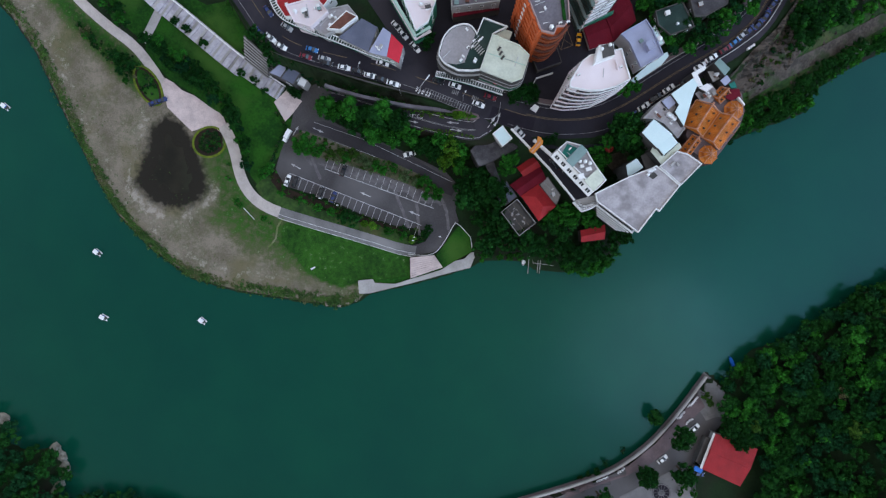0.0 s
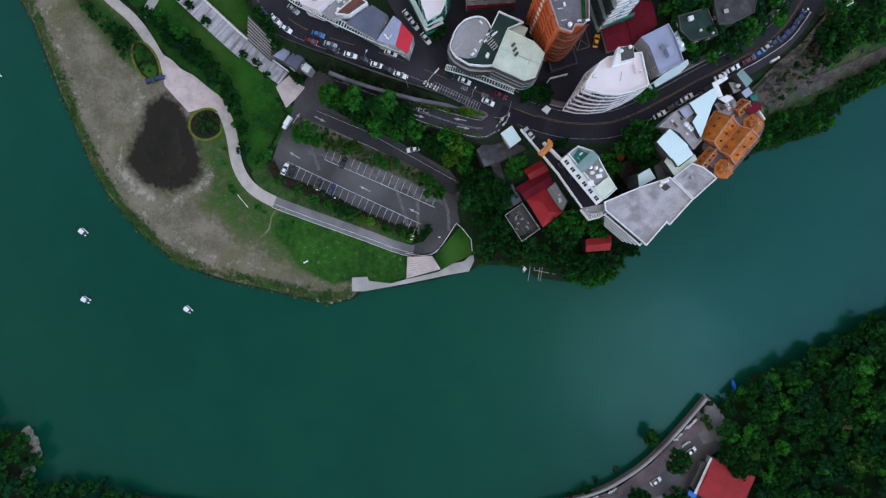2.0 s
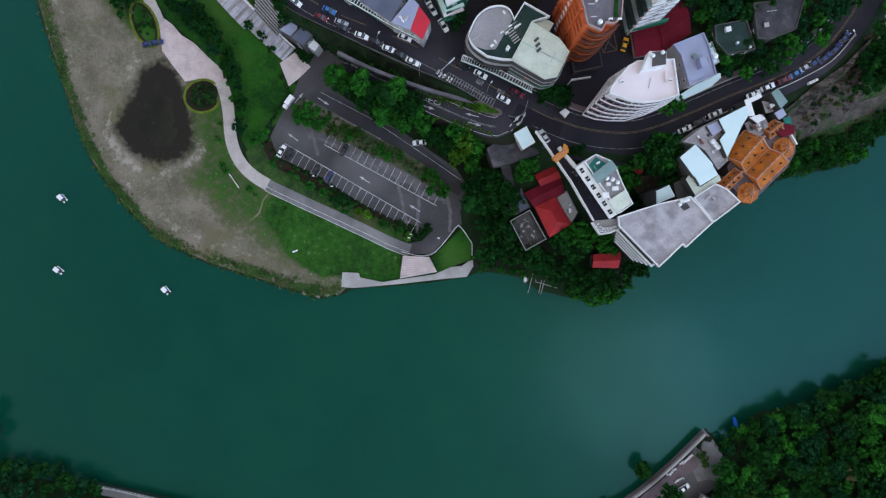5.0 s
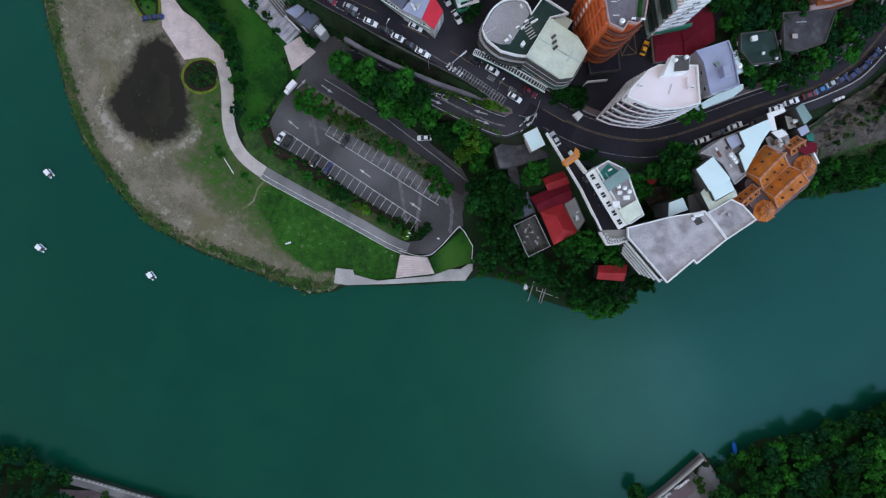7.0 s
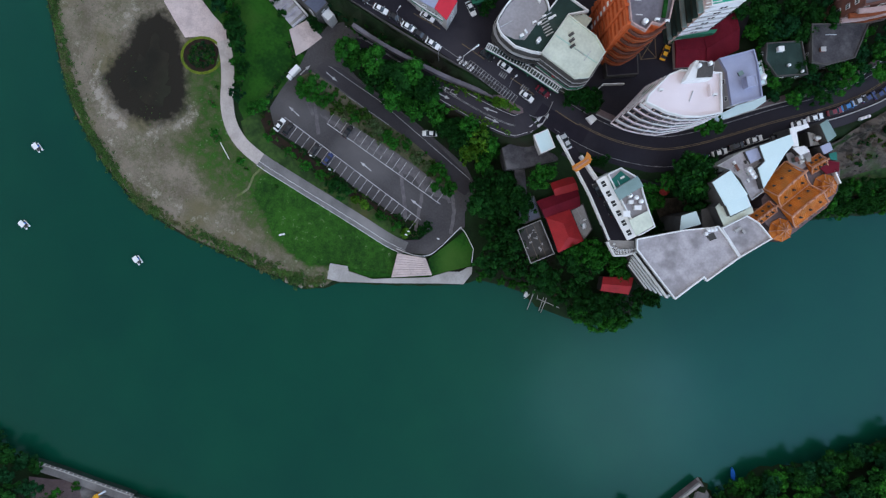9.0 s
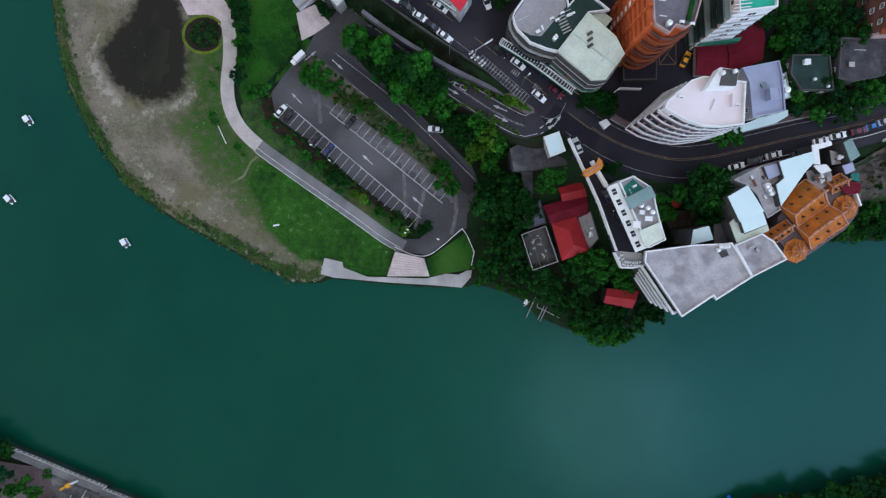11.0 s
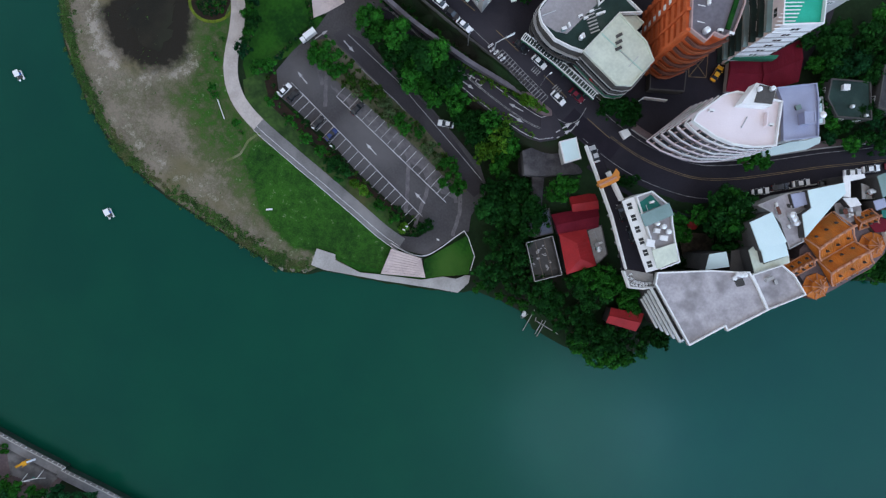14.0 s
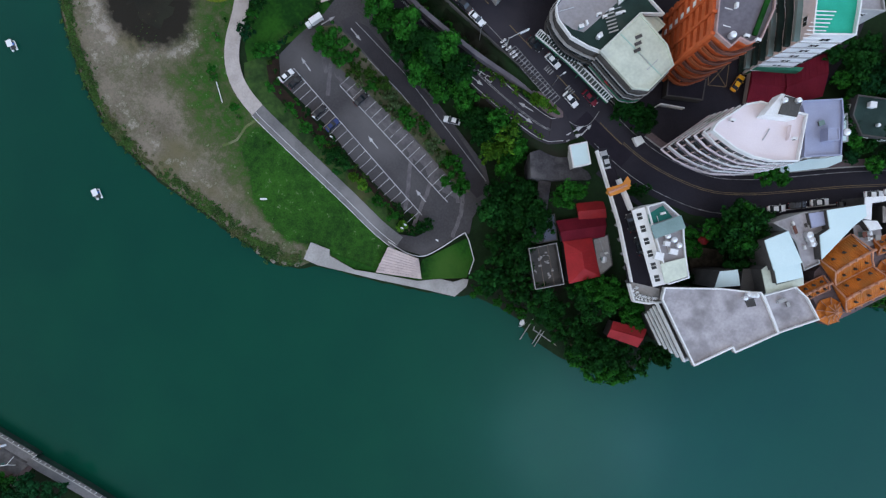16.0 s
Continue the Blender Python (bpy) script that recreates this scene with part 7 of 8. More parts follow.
place([(-24.2, 22.6), (-20.6, 22.6), (-8.8, 18.8)], 2.4, "green", "island trees")
place([(-6.6, 16.4), (-3.8, 14.2), (-7.8, 13.0), (-4.4, 12.4)], 2.7, "green", "island trees")
place([(-46.0, 30.6), (-38.0, 26.6), (-27.4, 23.6), (-10.6, 17.2)], 2.4, "green", "island trees")
place([(-32.2, 25.8), (-30.0, 24.4), (-16.2, 19.4), (-12.4, 17.6)], 2.2, "pale", "island trees")
scatter(inset(ISLAND, 0.5), 1.9, 0.7, 1.6, ["green", "olive", "pale", "pale", "green"], "island shrubs", 5)
SWSTRIP = [(-67.8, 18.8), (-61.7, 13.0), (-49.9, 8.5), (-37.0, 3.8), (-22.1, -0.9), (-12.4, -4.1), (-7.1, -2.6), (-10.9, 0.4), (-22.0, 1.2), (-37.0, 6.8), (-49.9, 11.5), (-61.6, 14.9), (-65.7, 20.9)]
scatter(SWSTRIP, 2.3, 0.8, 1.6, ["green", "olive", "green", "dark"], "verge shrubs", 6)
place([(-48.8, 7.8), (-43.8, 6.6), (-22.6, -0.6), (-17.2, -2.4), (-55.0, 10.6), (-62.6, 13.6)], 2.2, "green", "verge shrubs")
place([(-37.8, 5.2), (-35.4, 3.6), (-39.4, 3.8)], 3.0, "dark", "verge shrubs")
place([(-28.4, 1.2), (-31.8, 2.0), (-13.6, -3.8)], 2.0, "bright", "verge shrubs")
place([(-8.8, -2.0), (-7.3, 0.0), (-10.2, -3.4), (-11.4, -4.2)], 1.7, "dark", "verge shrubs")
place([(-66.2, 22.4), (-68.8, 21.0)], 2.7, "green", "verge shrubs")
HEDGE = [(-114.2, 72.4), (-107.4, 69.6), (-99.4, 64.8), (-91.4, 59.0), (-85.0, 51.8), (-81.0, 47.0), (-79.2, 43.6), (-76.8, 38.5), (-75.2, 32.3), (-75.0, 24.0), (-74.8, 18.0), (-75.2, 21.5), (-76.8, 29.8), (-79.0, 37.6), (-84.2, 45.4), (-91.0, 51.4), (-98.6, 57.8), (-107.0, 63.8), (-113.0, 69.6)]
scatter(HEDGE, 2.2, 2.0, 3.1, ["dark", "deep", "dark", "dark", "green"], "trees along the path", 7)
place([(-80.6, 43.4), (-79.0, 39.6)], 3.2, "dark", "trees along the path")
for p in smooth_line([Vector(q) for q in [(-64.6, 44.0), (-61.4, 38.6), (-63.8, 33.1), (-66.6, 26.4)]], 1.5):
    tree(p.x, p.y, trng.uniform(0.8, 1.25), trng.choice(["dark", "deep"]), "lawn edging shrubs")
scatter([(-132.8, 90.8), (-123.3, 85.5), (-119.8, 77.0), (-124.1, 78.1), (-128.7, 82.3)], 3.0, 1.8, 3.0, ["dark", "green"], "trees along the path", 9)
place([(-123.8, 62.9), (-120.9, 64.6), (-118.4, 61.2), (-122.3, 59.9), (-124.8, 65.4)], 2.8, "dark", "bed shrubs")
scatter([(-140.3, 78.6), (-127.5, 69.0), (-119.1, 57.2), (-122.4, 55.1), (-129.8, 64.7), (-142.5, 76.5)], 2.0, 0.9, 1.9, ["green", "dark", "dark", "scrub"], "bank scrub", 10)
# steps and promenade planting
place([(-102.1, 77.7), (-97.9, 74.9), (-91.1, 69.8), (-77.2, 58.7), (-72.5, 55.5), (-68.3, 51.9)], 2.2, "dark", "promenade shrubs")
place([(-58.5, 51.5), (-56.8, 50.5), (-55.5, 49.9)], 2.0, "dark", "promenade shrubs")
place([(-66.7, 67.4), (-64.6, 65.2), (-62.7, 60.1), (-61.8, 61.7)], 2.8, "dark", "stair trees")
scatter([(-50.0, 55.9), (-30.8, 51.1), (-14.7, 46.2), (-15.7, 44.2), (-30.8, 47.9), (-46.9, 53.1)], 1.5, 0.9, 1.6, ["dark", "deep", "dark", "green"], "road verge shrubs", 11)
scatter([(-65.5, 66.0), (-60.0, 60.8), (-52.0, 57.4), (-50.5, 55.6), (-58.5, 58.4), (-64.5, 63.0)], 1.7, 0.9, 1.6, ["dark", "deep"], "road verge shrubs", 34)
scatter([(-14.7, 43.0), (1.4, 41.4), (8.5, 40.1), (1.4, 39.4), (-10.7, 40.2)], 2.2, 0.8, 1.3, ["bright", "green"], "road verge shrubs", 12)
for ln in ([(-16.0, 43.4), (-10.0, 42.4), (-4.0, 41.6), (1.0, 40.8)], [(-9.0, 35.8), (-2.2, 34.9), (3.6, 33.8), (8.9, 32.2)]):
    for p in smooth_line([Vector(q) for q in ln], 1.3):
        tree(p.x, p.y, trng.uniform(0.6, 1.0), "bright", "ramp edging shrubs")
place([(2.8, 39.8), (6.8, 39.3), (5.0, 39.8)], 1.9, "bright", "traffic island shrubs")
place([(10.5, 51.7), (12.4, 51.1), (14.3, 50.3), (15.4, 49.9)], 1.5, "green", "roadside planters")
place([(27.2, 47.2), (29.2, 47.0), (29.0, 45.6), (26.0, 47.8)], 2.4, "dark", "roadside trees")
place([(-83.5, 19.8), (-80.2, 10.6), (-79.2, 9.4), (-69.6, 4.0)], 1.5, "green", "lawn shrubs")
place([(-57.4, -0.4), (-68.4, 2.6), (-83.8, 24.6)], 0.8, "green", "lawn shrubs")
# around the gatehouse, cottage and river point
EASTTREES = "trees below the road"
place([(21.2, 24.0), (23.4, 25.2), (21.8, 21.4), (20.2, 20.4)], 2.8, "green", EASTTREES)
place([(16.2, 15.5), (18.7, 12.4), (14.2, 8.9), (17.5, 5.3), (20.4, 1.1), (15.0, 2.2), (17.9, -3.0), (13.4, -5.0), (23.1, -5.0), (11.8, 4.2)], 4.2, "dark", EASTTREES)
place([(28.5, -2.0), (33.7, -4.1), (37.8, 1.1), (41.0, -2.0), (44.0, 1.1), (40.0, -7.2), (34.8, -8.2), (45.1, -7.2), (48.3, -9.3), (51.4, -8.2), (55.5, -7.2), (44.1, -11.8), (50.4, -13.0), (56.0, -13.4), (53.5, -10.3), (60.7, -8.2), (30.6, -7.2), (37.9, -10.3)], 4.0, "dark", EASTTREES)
place([(55.6, -13.8), (51.4, -15.1), (45.2, -13.4), (59.3, -11.8), (53.9, -11.8)], 3.8, "green", EASTTREES)
place([(39.1, 4.2), (42.1, 6.8), (44.5, 3.5), (36.0, 4.8)], 3.6, "green", EASTTREES)
place([(49.2, 4.1), (52.3, 2.7), (46.2, 5.2), (54.7, 1.5), (51.2, 5.2)], 3.6, "green", EASTTREES)
place([(61.6, -3.9), (64.5, -2.0), (66.6, -4.1)], 3.2, "dark", EASTTREES)
scatter([(12.2, -11.7), (19.8, -10.8), (27.3, -11.7), (29.4, -5.2), (22.9, -4.2), (14.4, -7.4)], 3.0, 1.6, 2.6, ["dark", "green"], EASTTREES, 13)
# by the white house and sheds
place([(61.1, 33.9), (63.4, 31.6), (59.6, 30.5), (62.7, 28.5), (65.7, 29.7), (58.4, 32.4), (64.5, 33.1), (66.9, 27.0), (61.8, 36.1), (57.2, 35.0)], 4.6, "dark", "courtyard trees")
place([(61.0, 32.0), (64.0, 30.6), (59.8, 35.4)], 4.4, "green", "courtyard trees")
place([(51.8, 27.2), (54.1, 24.3), (51.1, 22.4), (54.7, 30.0), (53.0, 20.4)], 3.0, "green", "courtyard trees")
place([(60.8, 18.1), (58.8, 16.9)], 3.0, "dark", "courtyard trees")
place([(34.4, 30.4), (36.7, 31.6), (31.8, 30.1)], 2.0, "dark", "courtyard trees")
scatter([(53.3, 19.0), (58.2, 21.0), (59.3, 15.0), (54.3, 14.0)], 2.5, 1.2, 2.0, ["green", "dark"], "courtyard trees", 14)
place([(58.0, 47.0), (60.6, 47.2), (63.0, 48.4)], 3.3, "green", "roadside trees")
place([(21.7, 46.5), (24.2, 47.4), (26.6, 45.9), (23.1, 45.1), (27.5, 47.8), (28.5, 45.1)], 2.8, "dark", "roadside trees")
place([(-6.5, 65.6), (-7.7, 63.3)], 2.6, "dark", "roadside trees")
# north hillside
scatter([(73.6, 62.7), (80.2, 59.5), (88.7, 62.6), (98.0, 68.2), (104.4, 76.5), (107.0, 83.9), (101.4, 84.0), (96.0, 74.7), (86.7, 67.3), (80.2, 63.6)], 3.6, 2.0, 3.2, ["dark", "deep", "dark", "dark", "green"], "hillside trees", 15)
scatter([(64.3, 82.3), (71.0, 82.3), (70.0, 73.0), (73.5, 65.1), (70.7, 63.3), (67.4, 71.1)], 3.8, 2.2, 3.4, ["dark", "deep", "dark", "dark", "green"], "hillside trees", 27)
scatter([(73.2, 64.4), (83.9, 67.8), (95.6, 73.4), (103.2, 82.1), (106.1, 88.4), (107.5, 83.0), (97.9, 70.7), (88.0, 64.5), (74.9, 57.8)], 3.8, 2.0, 3.2, ["dark", "deep", "dark", "dark", "green"], "hillside trees", 16)
scatter([(64.0, 81.9), (76.3, 91.8), (82.5, 80.3), (69.2, 72.8), (64.4, 78.5)], 4.6, 2.6, 3.8, ["dark", "deep", "dark", "dark", "green"], "hillside trees", 17)
scatter([(92.3, 80.4), (94.4, 84.9), (108.1, 94.3), (110.0, 86.8), (101.8, 81.0), (95.6, 74.0)], 4.2, 2.4, 3.6, ["dark", "deep", "dark", "dark", "green"], "hillside trees", 28)
scatter([(58.0, 82.0), (82.8, 98.1), (89.0, 83.3), (80.4, 78.6), (67.0, 74.3), (61.0, 76.2)], 4.2, 2.4, 3.8, ["dark", "deep", "dark", "dark", "green"], "hillside trees", 30)
place([(69.5, 66.0), (79.2, 68.6), (82.4, 70.0), (77.0, 76.5), (93.0, 79.0), (88.0, 71.0), (70.2, 73.4), (84.5, 84.0)], 3.2, "dark", "old house trees")
# cliff and river bank to the east
place([(116.6, 77.1), (122.4, 75.1), (127.3, 73.2), (118.6, 71.3), (132.1, 74.1), (137.9, 76.0), (126.5, 68.4), (120.7, 65.5)], 4.2, "dark", "cliff trees")
scatter([(117.9, 88.6), (121.3, 68.9), (129.2, 67.9), (144.8, 74.7), (154.2, 78.5), (168.1, 84.3), (167.8, 96.0), (120.6, 96.3)], 5.0, 3.0, 4.6, ["dark", "green"], "cliff trees", 18)
scatter([(101.2, 31.9), (107.4, 35.0), (117.8, 39.6), (134.4, 46.5), (137.4, 52.7), (148.7, 61.0), (162.6, 67.8), (177.3, 75.4), (177.2, 78.5), (162.5, 72.3), (146.5, 65.2), (132.1, 55.9), (115.6, 47.6), (108.3, 43.4)], 2.5, 1.6, 3.2, ["green", "dark", "dark"], "bank trees", 19)
scatter([(99.0, 29.4), (108.5, 34.1), (119.0, 38.7), (134.8, 44.6), (139.4, 53.9), (150.2, 61.0), (164.3, 67.6), (179.1, 75.5), (179.0, 77.2), (164.2, 70.6), (148.0, 63.9), (133.5, 52.2), (116.8, 43.8), (106.3, 37.9)], 2.2, 1.2, 2.2, ["dark", "green"], "bank trees", 29)
scatter([(106.9, 52.3), (119.7, 70.4), (123.9, 64.3), (114.1, 52.2), (108.1, 45.2)], 2.6, 0.6, 1.5, ["dark", "olive", "deep", "scrub"], "cliff scrub", 20)
scatter([(108.0, 57.0), (116.0, 66.0), (122.0, 74.0), (127.0, 68.0), (120.0, 60.0)], 2.8, 0.5, 1.6, ["dark", "olive", "deep"], "cliff scrub", 33)
# southern woods
HILL = [(107.1, -60.1), (116.1, -48.6), (128.5, -42.0), (138.7, -36.0), (148.9, -28.8), (162.8, -22.3), (184.7, -9.3), (192.5, -117.7), (114.6, -118.3), (117.4, -100.9), (120.3, -87.9), (118.0, -79.3), (107.4, -75.1), (102.0, -66.5)]
scatter(HILL, 3.3, 2.3, 4.3, ["dark", "deep", "dark", "green", "dark", "deep", "dark", "dark"], "southern wood", 21, 620)
scatter(HILL, 9.0, 3.0, 5.4, ["green", "olive", "dark", "deep", "green"], "southern wood", 22, 48)
for x, y in smooth_line([Vector(p) for p in [(106.5, -58.5), (110.0, -54.5), (114.5, -50.5), (121.0, -46.0), (129.0, -43.0), (137.0, -39.0), (146.0, -32.5), (156.0, -26.5), (168.0, -20.5), (188.0, -11.0)]], 3.0):
    WOOD.append((x + trng.uniform(-0.8, 0.8), y - 0.6, trng.uniform(2.3, 3.6), trng.choice(["dark", "deep", "dark", "green"])))
WOOD.append((*(146.5, -60.9), 3.2, "scrub"))
place([(79.9, -72.4)], 3.9, "round", "quayside trees")
place([(87.8, -78.4)], 5.2, "round", "quayside trees")
place([(74.6, -93.0), (76.4, -95.8)], 4.0, "round", "quayside trees")
place([(90.6, -94.3), (88.2, -91.4)], 3.9, "round", "quayside trees")
place([(57.4, -101.7), (53.0, -104.5)], 3.9, "round", "quayside trees")
place([(105.5, -74.7), (108.4, -78.4), (110.7, -80.4), (113.6, -79.2)], 4.2, "round", "quayside trees")
place([(97.4, -62.8), (98.8, -64.6), (100.0, -66.4)], 1.9, "olive", "quayside trees")
place([(68.4, -86.4), (61.5, -91.4)], 1.5, "deep", "quayside trees")
place([(91.0, -99.5), (94.0, -101.5), (88.5, -100.8)], 1.8, "green", "quayside trees")
scatter([(49.9, -97.7), (58.6, -94.9), (56.4, -93.6), (51.0, -95.9)], 3.0, 1.2, 1.9, ["dark"], "quayside trees", 23)
# southern shore to the west
scatter([(-229.9, -61.9), (-194.7, -67.3), (-172.8, -73.8), (-170.9, -83.8), (-160.0, -85.9), (-151.1, -85.9), (-148.8, -96.9), (-151.7, -108.1), (-149.9, -121.5), (-232.3, -122.1)], 4.8, 2.8, 4.4, ["dark", "deep", "deep"], "western wood", 24, 120)
scatter([(-146.0, -106.2), (-130.9, -103.9), (-118.9, -106.1), (-109.5, -106.4), (-107.5, -117.3), (-114.3, -130.7), (-140.4, -136.5)], 4.8, 3.0, 4.4, ["dark", "deep", "deep"], "western wood", 25, 60)
scatter([(-87.2, -122.0), (-75.6, -116.3), (-67.3, -111.5), (-63.7, -115.1), (-65.1, -130.3), (-79.4, -137.8)], 4.5, 2.6, 4.0, ["dark", "deep", "deep"], "western wood", 26, 40)

place([(-95.6, -112.4), (-75.2, -113.4)], 1.6, "green", "court shrubs")
place([(-96.0, -117.2), (-99.6, -115.6), (-91.0, -119.4), (-86.0, -120.0), (-81.0, -118.6), (-103.0, -118.0), (-95.0, -122.0), (-89.0, -124.0)], 3.0, "green", "court trees")

grow_wood()

# round flower beds on the path
def bed(cx, cy, rx, ry, turn, label):
    t = thing("flower_bed", (cx, cy, ground(cx, cy)), label, "flower bed", "round flower beds")
    z = ground(cx, cy)
    m = pose(cx, cy, 0, 0, 0, turn)
    out = [tuple((m @ Vector((rx * math.cos(a), ry * math.sin(a), 0))).to_2d()) for a in np.linspace(0, 2 * math.pi, 28, endpoint=False)]
    part("soil", prism(bmesh.new(), inset(out, 0.3), z - 0.6, z + 0.45), "bedsoil", t)
    part("lawn_ring", ring(bmesh.new(), out, 0.8, z - 0.6, z + 0.55), "limegrass", t)
    rnd = random.Random(int(rx * 10))
    if rx > 8:
        part("lawn", prism(bmesh.new(), inset(out, 1.7), z - 0.5, z + 0.52), "grass", t)
    for k in range(64 if rx < 8 else 10):
        a, q = rnd.uniform(0, 6.28), math.sqrt(rnd.random()) * 0.62
        p = m @ Vector((rx * q * math.cos(a), ry * q * math.sin(a), 0))
        tree(p.x, p.y, rnd.uniform(0.7, 1.35), rnd.choice(["dark", "deep", "dark", "green"]), "bed shrubs", z + 0.4)


bed(*(-90.9, 33.2), 6.8, 6.0, 20, "round flower bed ringed with grass")
bed(*(-114.4, 54.7), 8.6, 4.6, -60, "oval flower bed ringed with grass")

# rocks at the western point and the shore
def rock(x, y, z, r, seed):
    rnd = random.Random(seed)
    bm = bmesh.new()
    g = bmesh.ops.create_icosphere(bm, subdivisions=3, radius=r)
    for v in g["verts"]:
        n = noise.noise(v.co * (1.1 / r) + Vector((seed * 3.7, 0, 0))) * 0.55 + noise.noise(v.co * (3.3 / r)) * 0.2
        v.co *= 1 + n
        v.co.z *= 0.6
    bmesh.ops.translate(bm, verts=bm.verts, vec=(x, y, z))
    t = thing("rock", (x, y, z - 0.3 * r), "pale weathered river rock at the water's edge", "rock", "shore rocks")
    part("stone", bm, "stone", t, smooth=False)


for i, (x, y) in enumerate([(-155.7, -86.7), (-154.2, -88.2), (-153.0, -90.4), (-156.5, -93.1), (-152.2, -94.8), (-153.2, -97.4), (-154.6, -100.4), (-156.2, -103.0), (-158.4, -105.4), (-160.3, -107.7), (-176.7, -75.2), (-175.4, -77.4)]):
    rock(x, y, 0.6, (2.2, 1.5, 1.8, 1.3, 2.5, 1.7)[i % 6], i + 1)
for i, (x, y) in enumerate([(-42.5, -29.5), (-39.2, -28.6), (-35.9, -27.3), (-47.0, -29.1)]):
    rock(x, y, 0.3, 0.9, i + 30)
# gravel litter and driftwood, too many to count
bm = bmesh.new()
rnd = random.Random(77)
for k in range(700):
    px, py = rnd.uniform(-165, -32), rnd.uniform(-38, 90)
    if float(signed(GRAVEL, np.array([px]), np.array([py]))[0]) < 1:
        continue
    s = rnd.uniform(0.08, 0.28)
    box(bm, px, py, ground(px, py), s * 1.6, s, s * 0.7, rnd.uniform(0, 180))
tagged(structure("gravel_litter", bm, "stone", "scattered stones and driftwood on the gravel", "stones"), kind="stuff")
# tufts over lawns and gravel
bm = bmesh.new()
for k in range(3600):
    px, py = rnd.uniform(-150, -8), rnd.uniform(-38, 88)
    q = float(signed(GRAVEL, np.array([px]), np.array([py]))[0])
    if q < 0.5 or q > 30 or noise.noise(Vector((px * 0.06, py * 0.06, 2))) < 0.02:
        continue
    z = ground(px, py) + 0.12
    s = rnd.uniform(0.12, 0.32)
    for j in range(2):
        a = rnd.uniform(0, 3.14)
        u = Vector((math.cos(a), math.sin(a), 0)) * s
        bm.faces.new([bm.verts.new(Vector((px, py, z)) + v) for v in (-u, u, u * 0.6 + Vector((0.1, 0.1, s * 0.8)), -u * 0.6 + Vector((-0.1, 0, s * 0.8)))])
tagged(structure("weed_tufts", bm, "fringe", "sparse tufts of weeds on the gravel", "weeds"), kind="stuff")

trail = smooth_line([Vector(p) for p in [(-63.0, 4.2), (-65.5, 0.8), (-66.3, -3.6), (-69.3, -6.9)]], 1.5)
structure("worn_trail", ribbon(bmesh.new(), trail, 0.7, lambda x, y: ground(x, y) + 0.38), "thin", "faint worn trail across the grass", "path")

# ---- vehicles ----
PAINT = {
    "white": mat("white_car_paint", (0.80, 0.80, 0.80), (0.76, 0.76, 0.76), rough=0.3, bump=0, spec=0.5),
    "silver": mat("silver_car_paint", (0.42, 0.43, 0.45), (0.38, 0.39, 0.41), rough=0.3, bump=0, metal=0.3),
    "black": mat("black_car_paint", (0.018, 0.018, 0.022), (0.014, 0.014, 0.018), rough=0.2, bump=0, spec=0.5),
    "blue": mat("dark_blue_car_paint", (0.02, 0.04, 0.14), (0.016, 0.03, 0.11), rough=0.25, bump=0, spec=0.5),
    "bright blue": mat("blue_car_paint", (0.03, 0.17, 0.42), (0.025, 0.14, 0.36), rough=0.25, bump=0, spec=0.5),
    "maroon": mat("maroon_car_paint", (0.16, 0.015, 0.03), (0.13, 0.012, 0.025), rough=0.25, bump=0, spec=0.5),
    "yellow": mat("yellow_cab_paint", (0.75, 0.38, 0.02), (0.68, 0.33, 0.02), rough=0.3, bump=0),
}


def wheels(t, xs, ys, r=0.33):
    for x in xs:
        for y in ys:
            tyre = part("wheel", tube(bmesh.new(), (x, y - 0.11, r), (x, y + 0.11, r), r, seg=14), "black", t)
            part("rim", tube(bmesh.new(), (x, y - 0.12, r), (x, y + 0.12, r), r * 0.6, seg=10), "metal", tyre)


def make_car(colour):
    t = thing("car", (0, 0, 0), f"{colour} saloon car standing on asphalt", "car", "cars")
    prof = [(-2.2, 0.35), (-2.25, 0.75), (-2.1, 0.92), (-1.55, 0.98), (1.0, 0.98), (2.0, 0.82), (2.25, 0.6), (2.2, 0.3)]
    bm = bmesh.new()
    sides = [[bm.verts.new((x, s * (0.86 if abs(x) < 2 else 0.76), z)) for x, z in prof] for s in (-1, 1)]
    for i in range(len(prof)):
        j = (i + 1) % len(prof)
        bm.faces.new((sides[0][i], sides[0][j], sides[1][j], sides[1][i]))
    bm.faces.new(sides[0]), bm.faces.new(sides[1][::-1])
    bmesh.ops.bevel(bm, geom=bm.edges[:], offset=0.06, segments=1, affect="EDGES")
    part("body", bm, PAINT[colour], t)
    bm = bmesh.new()
    lo = [(-1.75, -0.78), (1.05, -0.78), (1.05, 0.78), (-1.75, 0.78)]
    hi = [(-1.2, -0.62), (0.3, -0.62), (0.3, 0.62), (-1.2, 0.62)]
    v0, v1 = [bm.verts.new((x, y, 0.97)) for x, y in lo], [bm.verts.new((x, y, 1.42)) for x, y in hi]
    for i in range(4):
        bm.faces.new((v0[i], v0[(i + 1) % 4], v1[(i + 1) % 4], v1[i]))
    bm.faces.new(v1)
    part("window_band", bm, "glass", t, "dark tinted car windows")
    part("roof", box(bmesh.new(), -0.5, 0, 1.41, 1.15, 1.14, 0.07, 0, 0.03), PAINT[colour], t)
    for s in (-0.6, 0.6):
        part("headlight", box(bmesh.new(), 2.17, s, 0.6, 0.1, 0.34, 0.14), "white", t)
        part("tail_light", box(bmesh.new(), -2.23, s, 0.72, 0.06, 0.3, 0.12), "redroof", t)
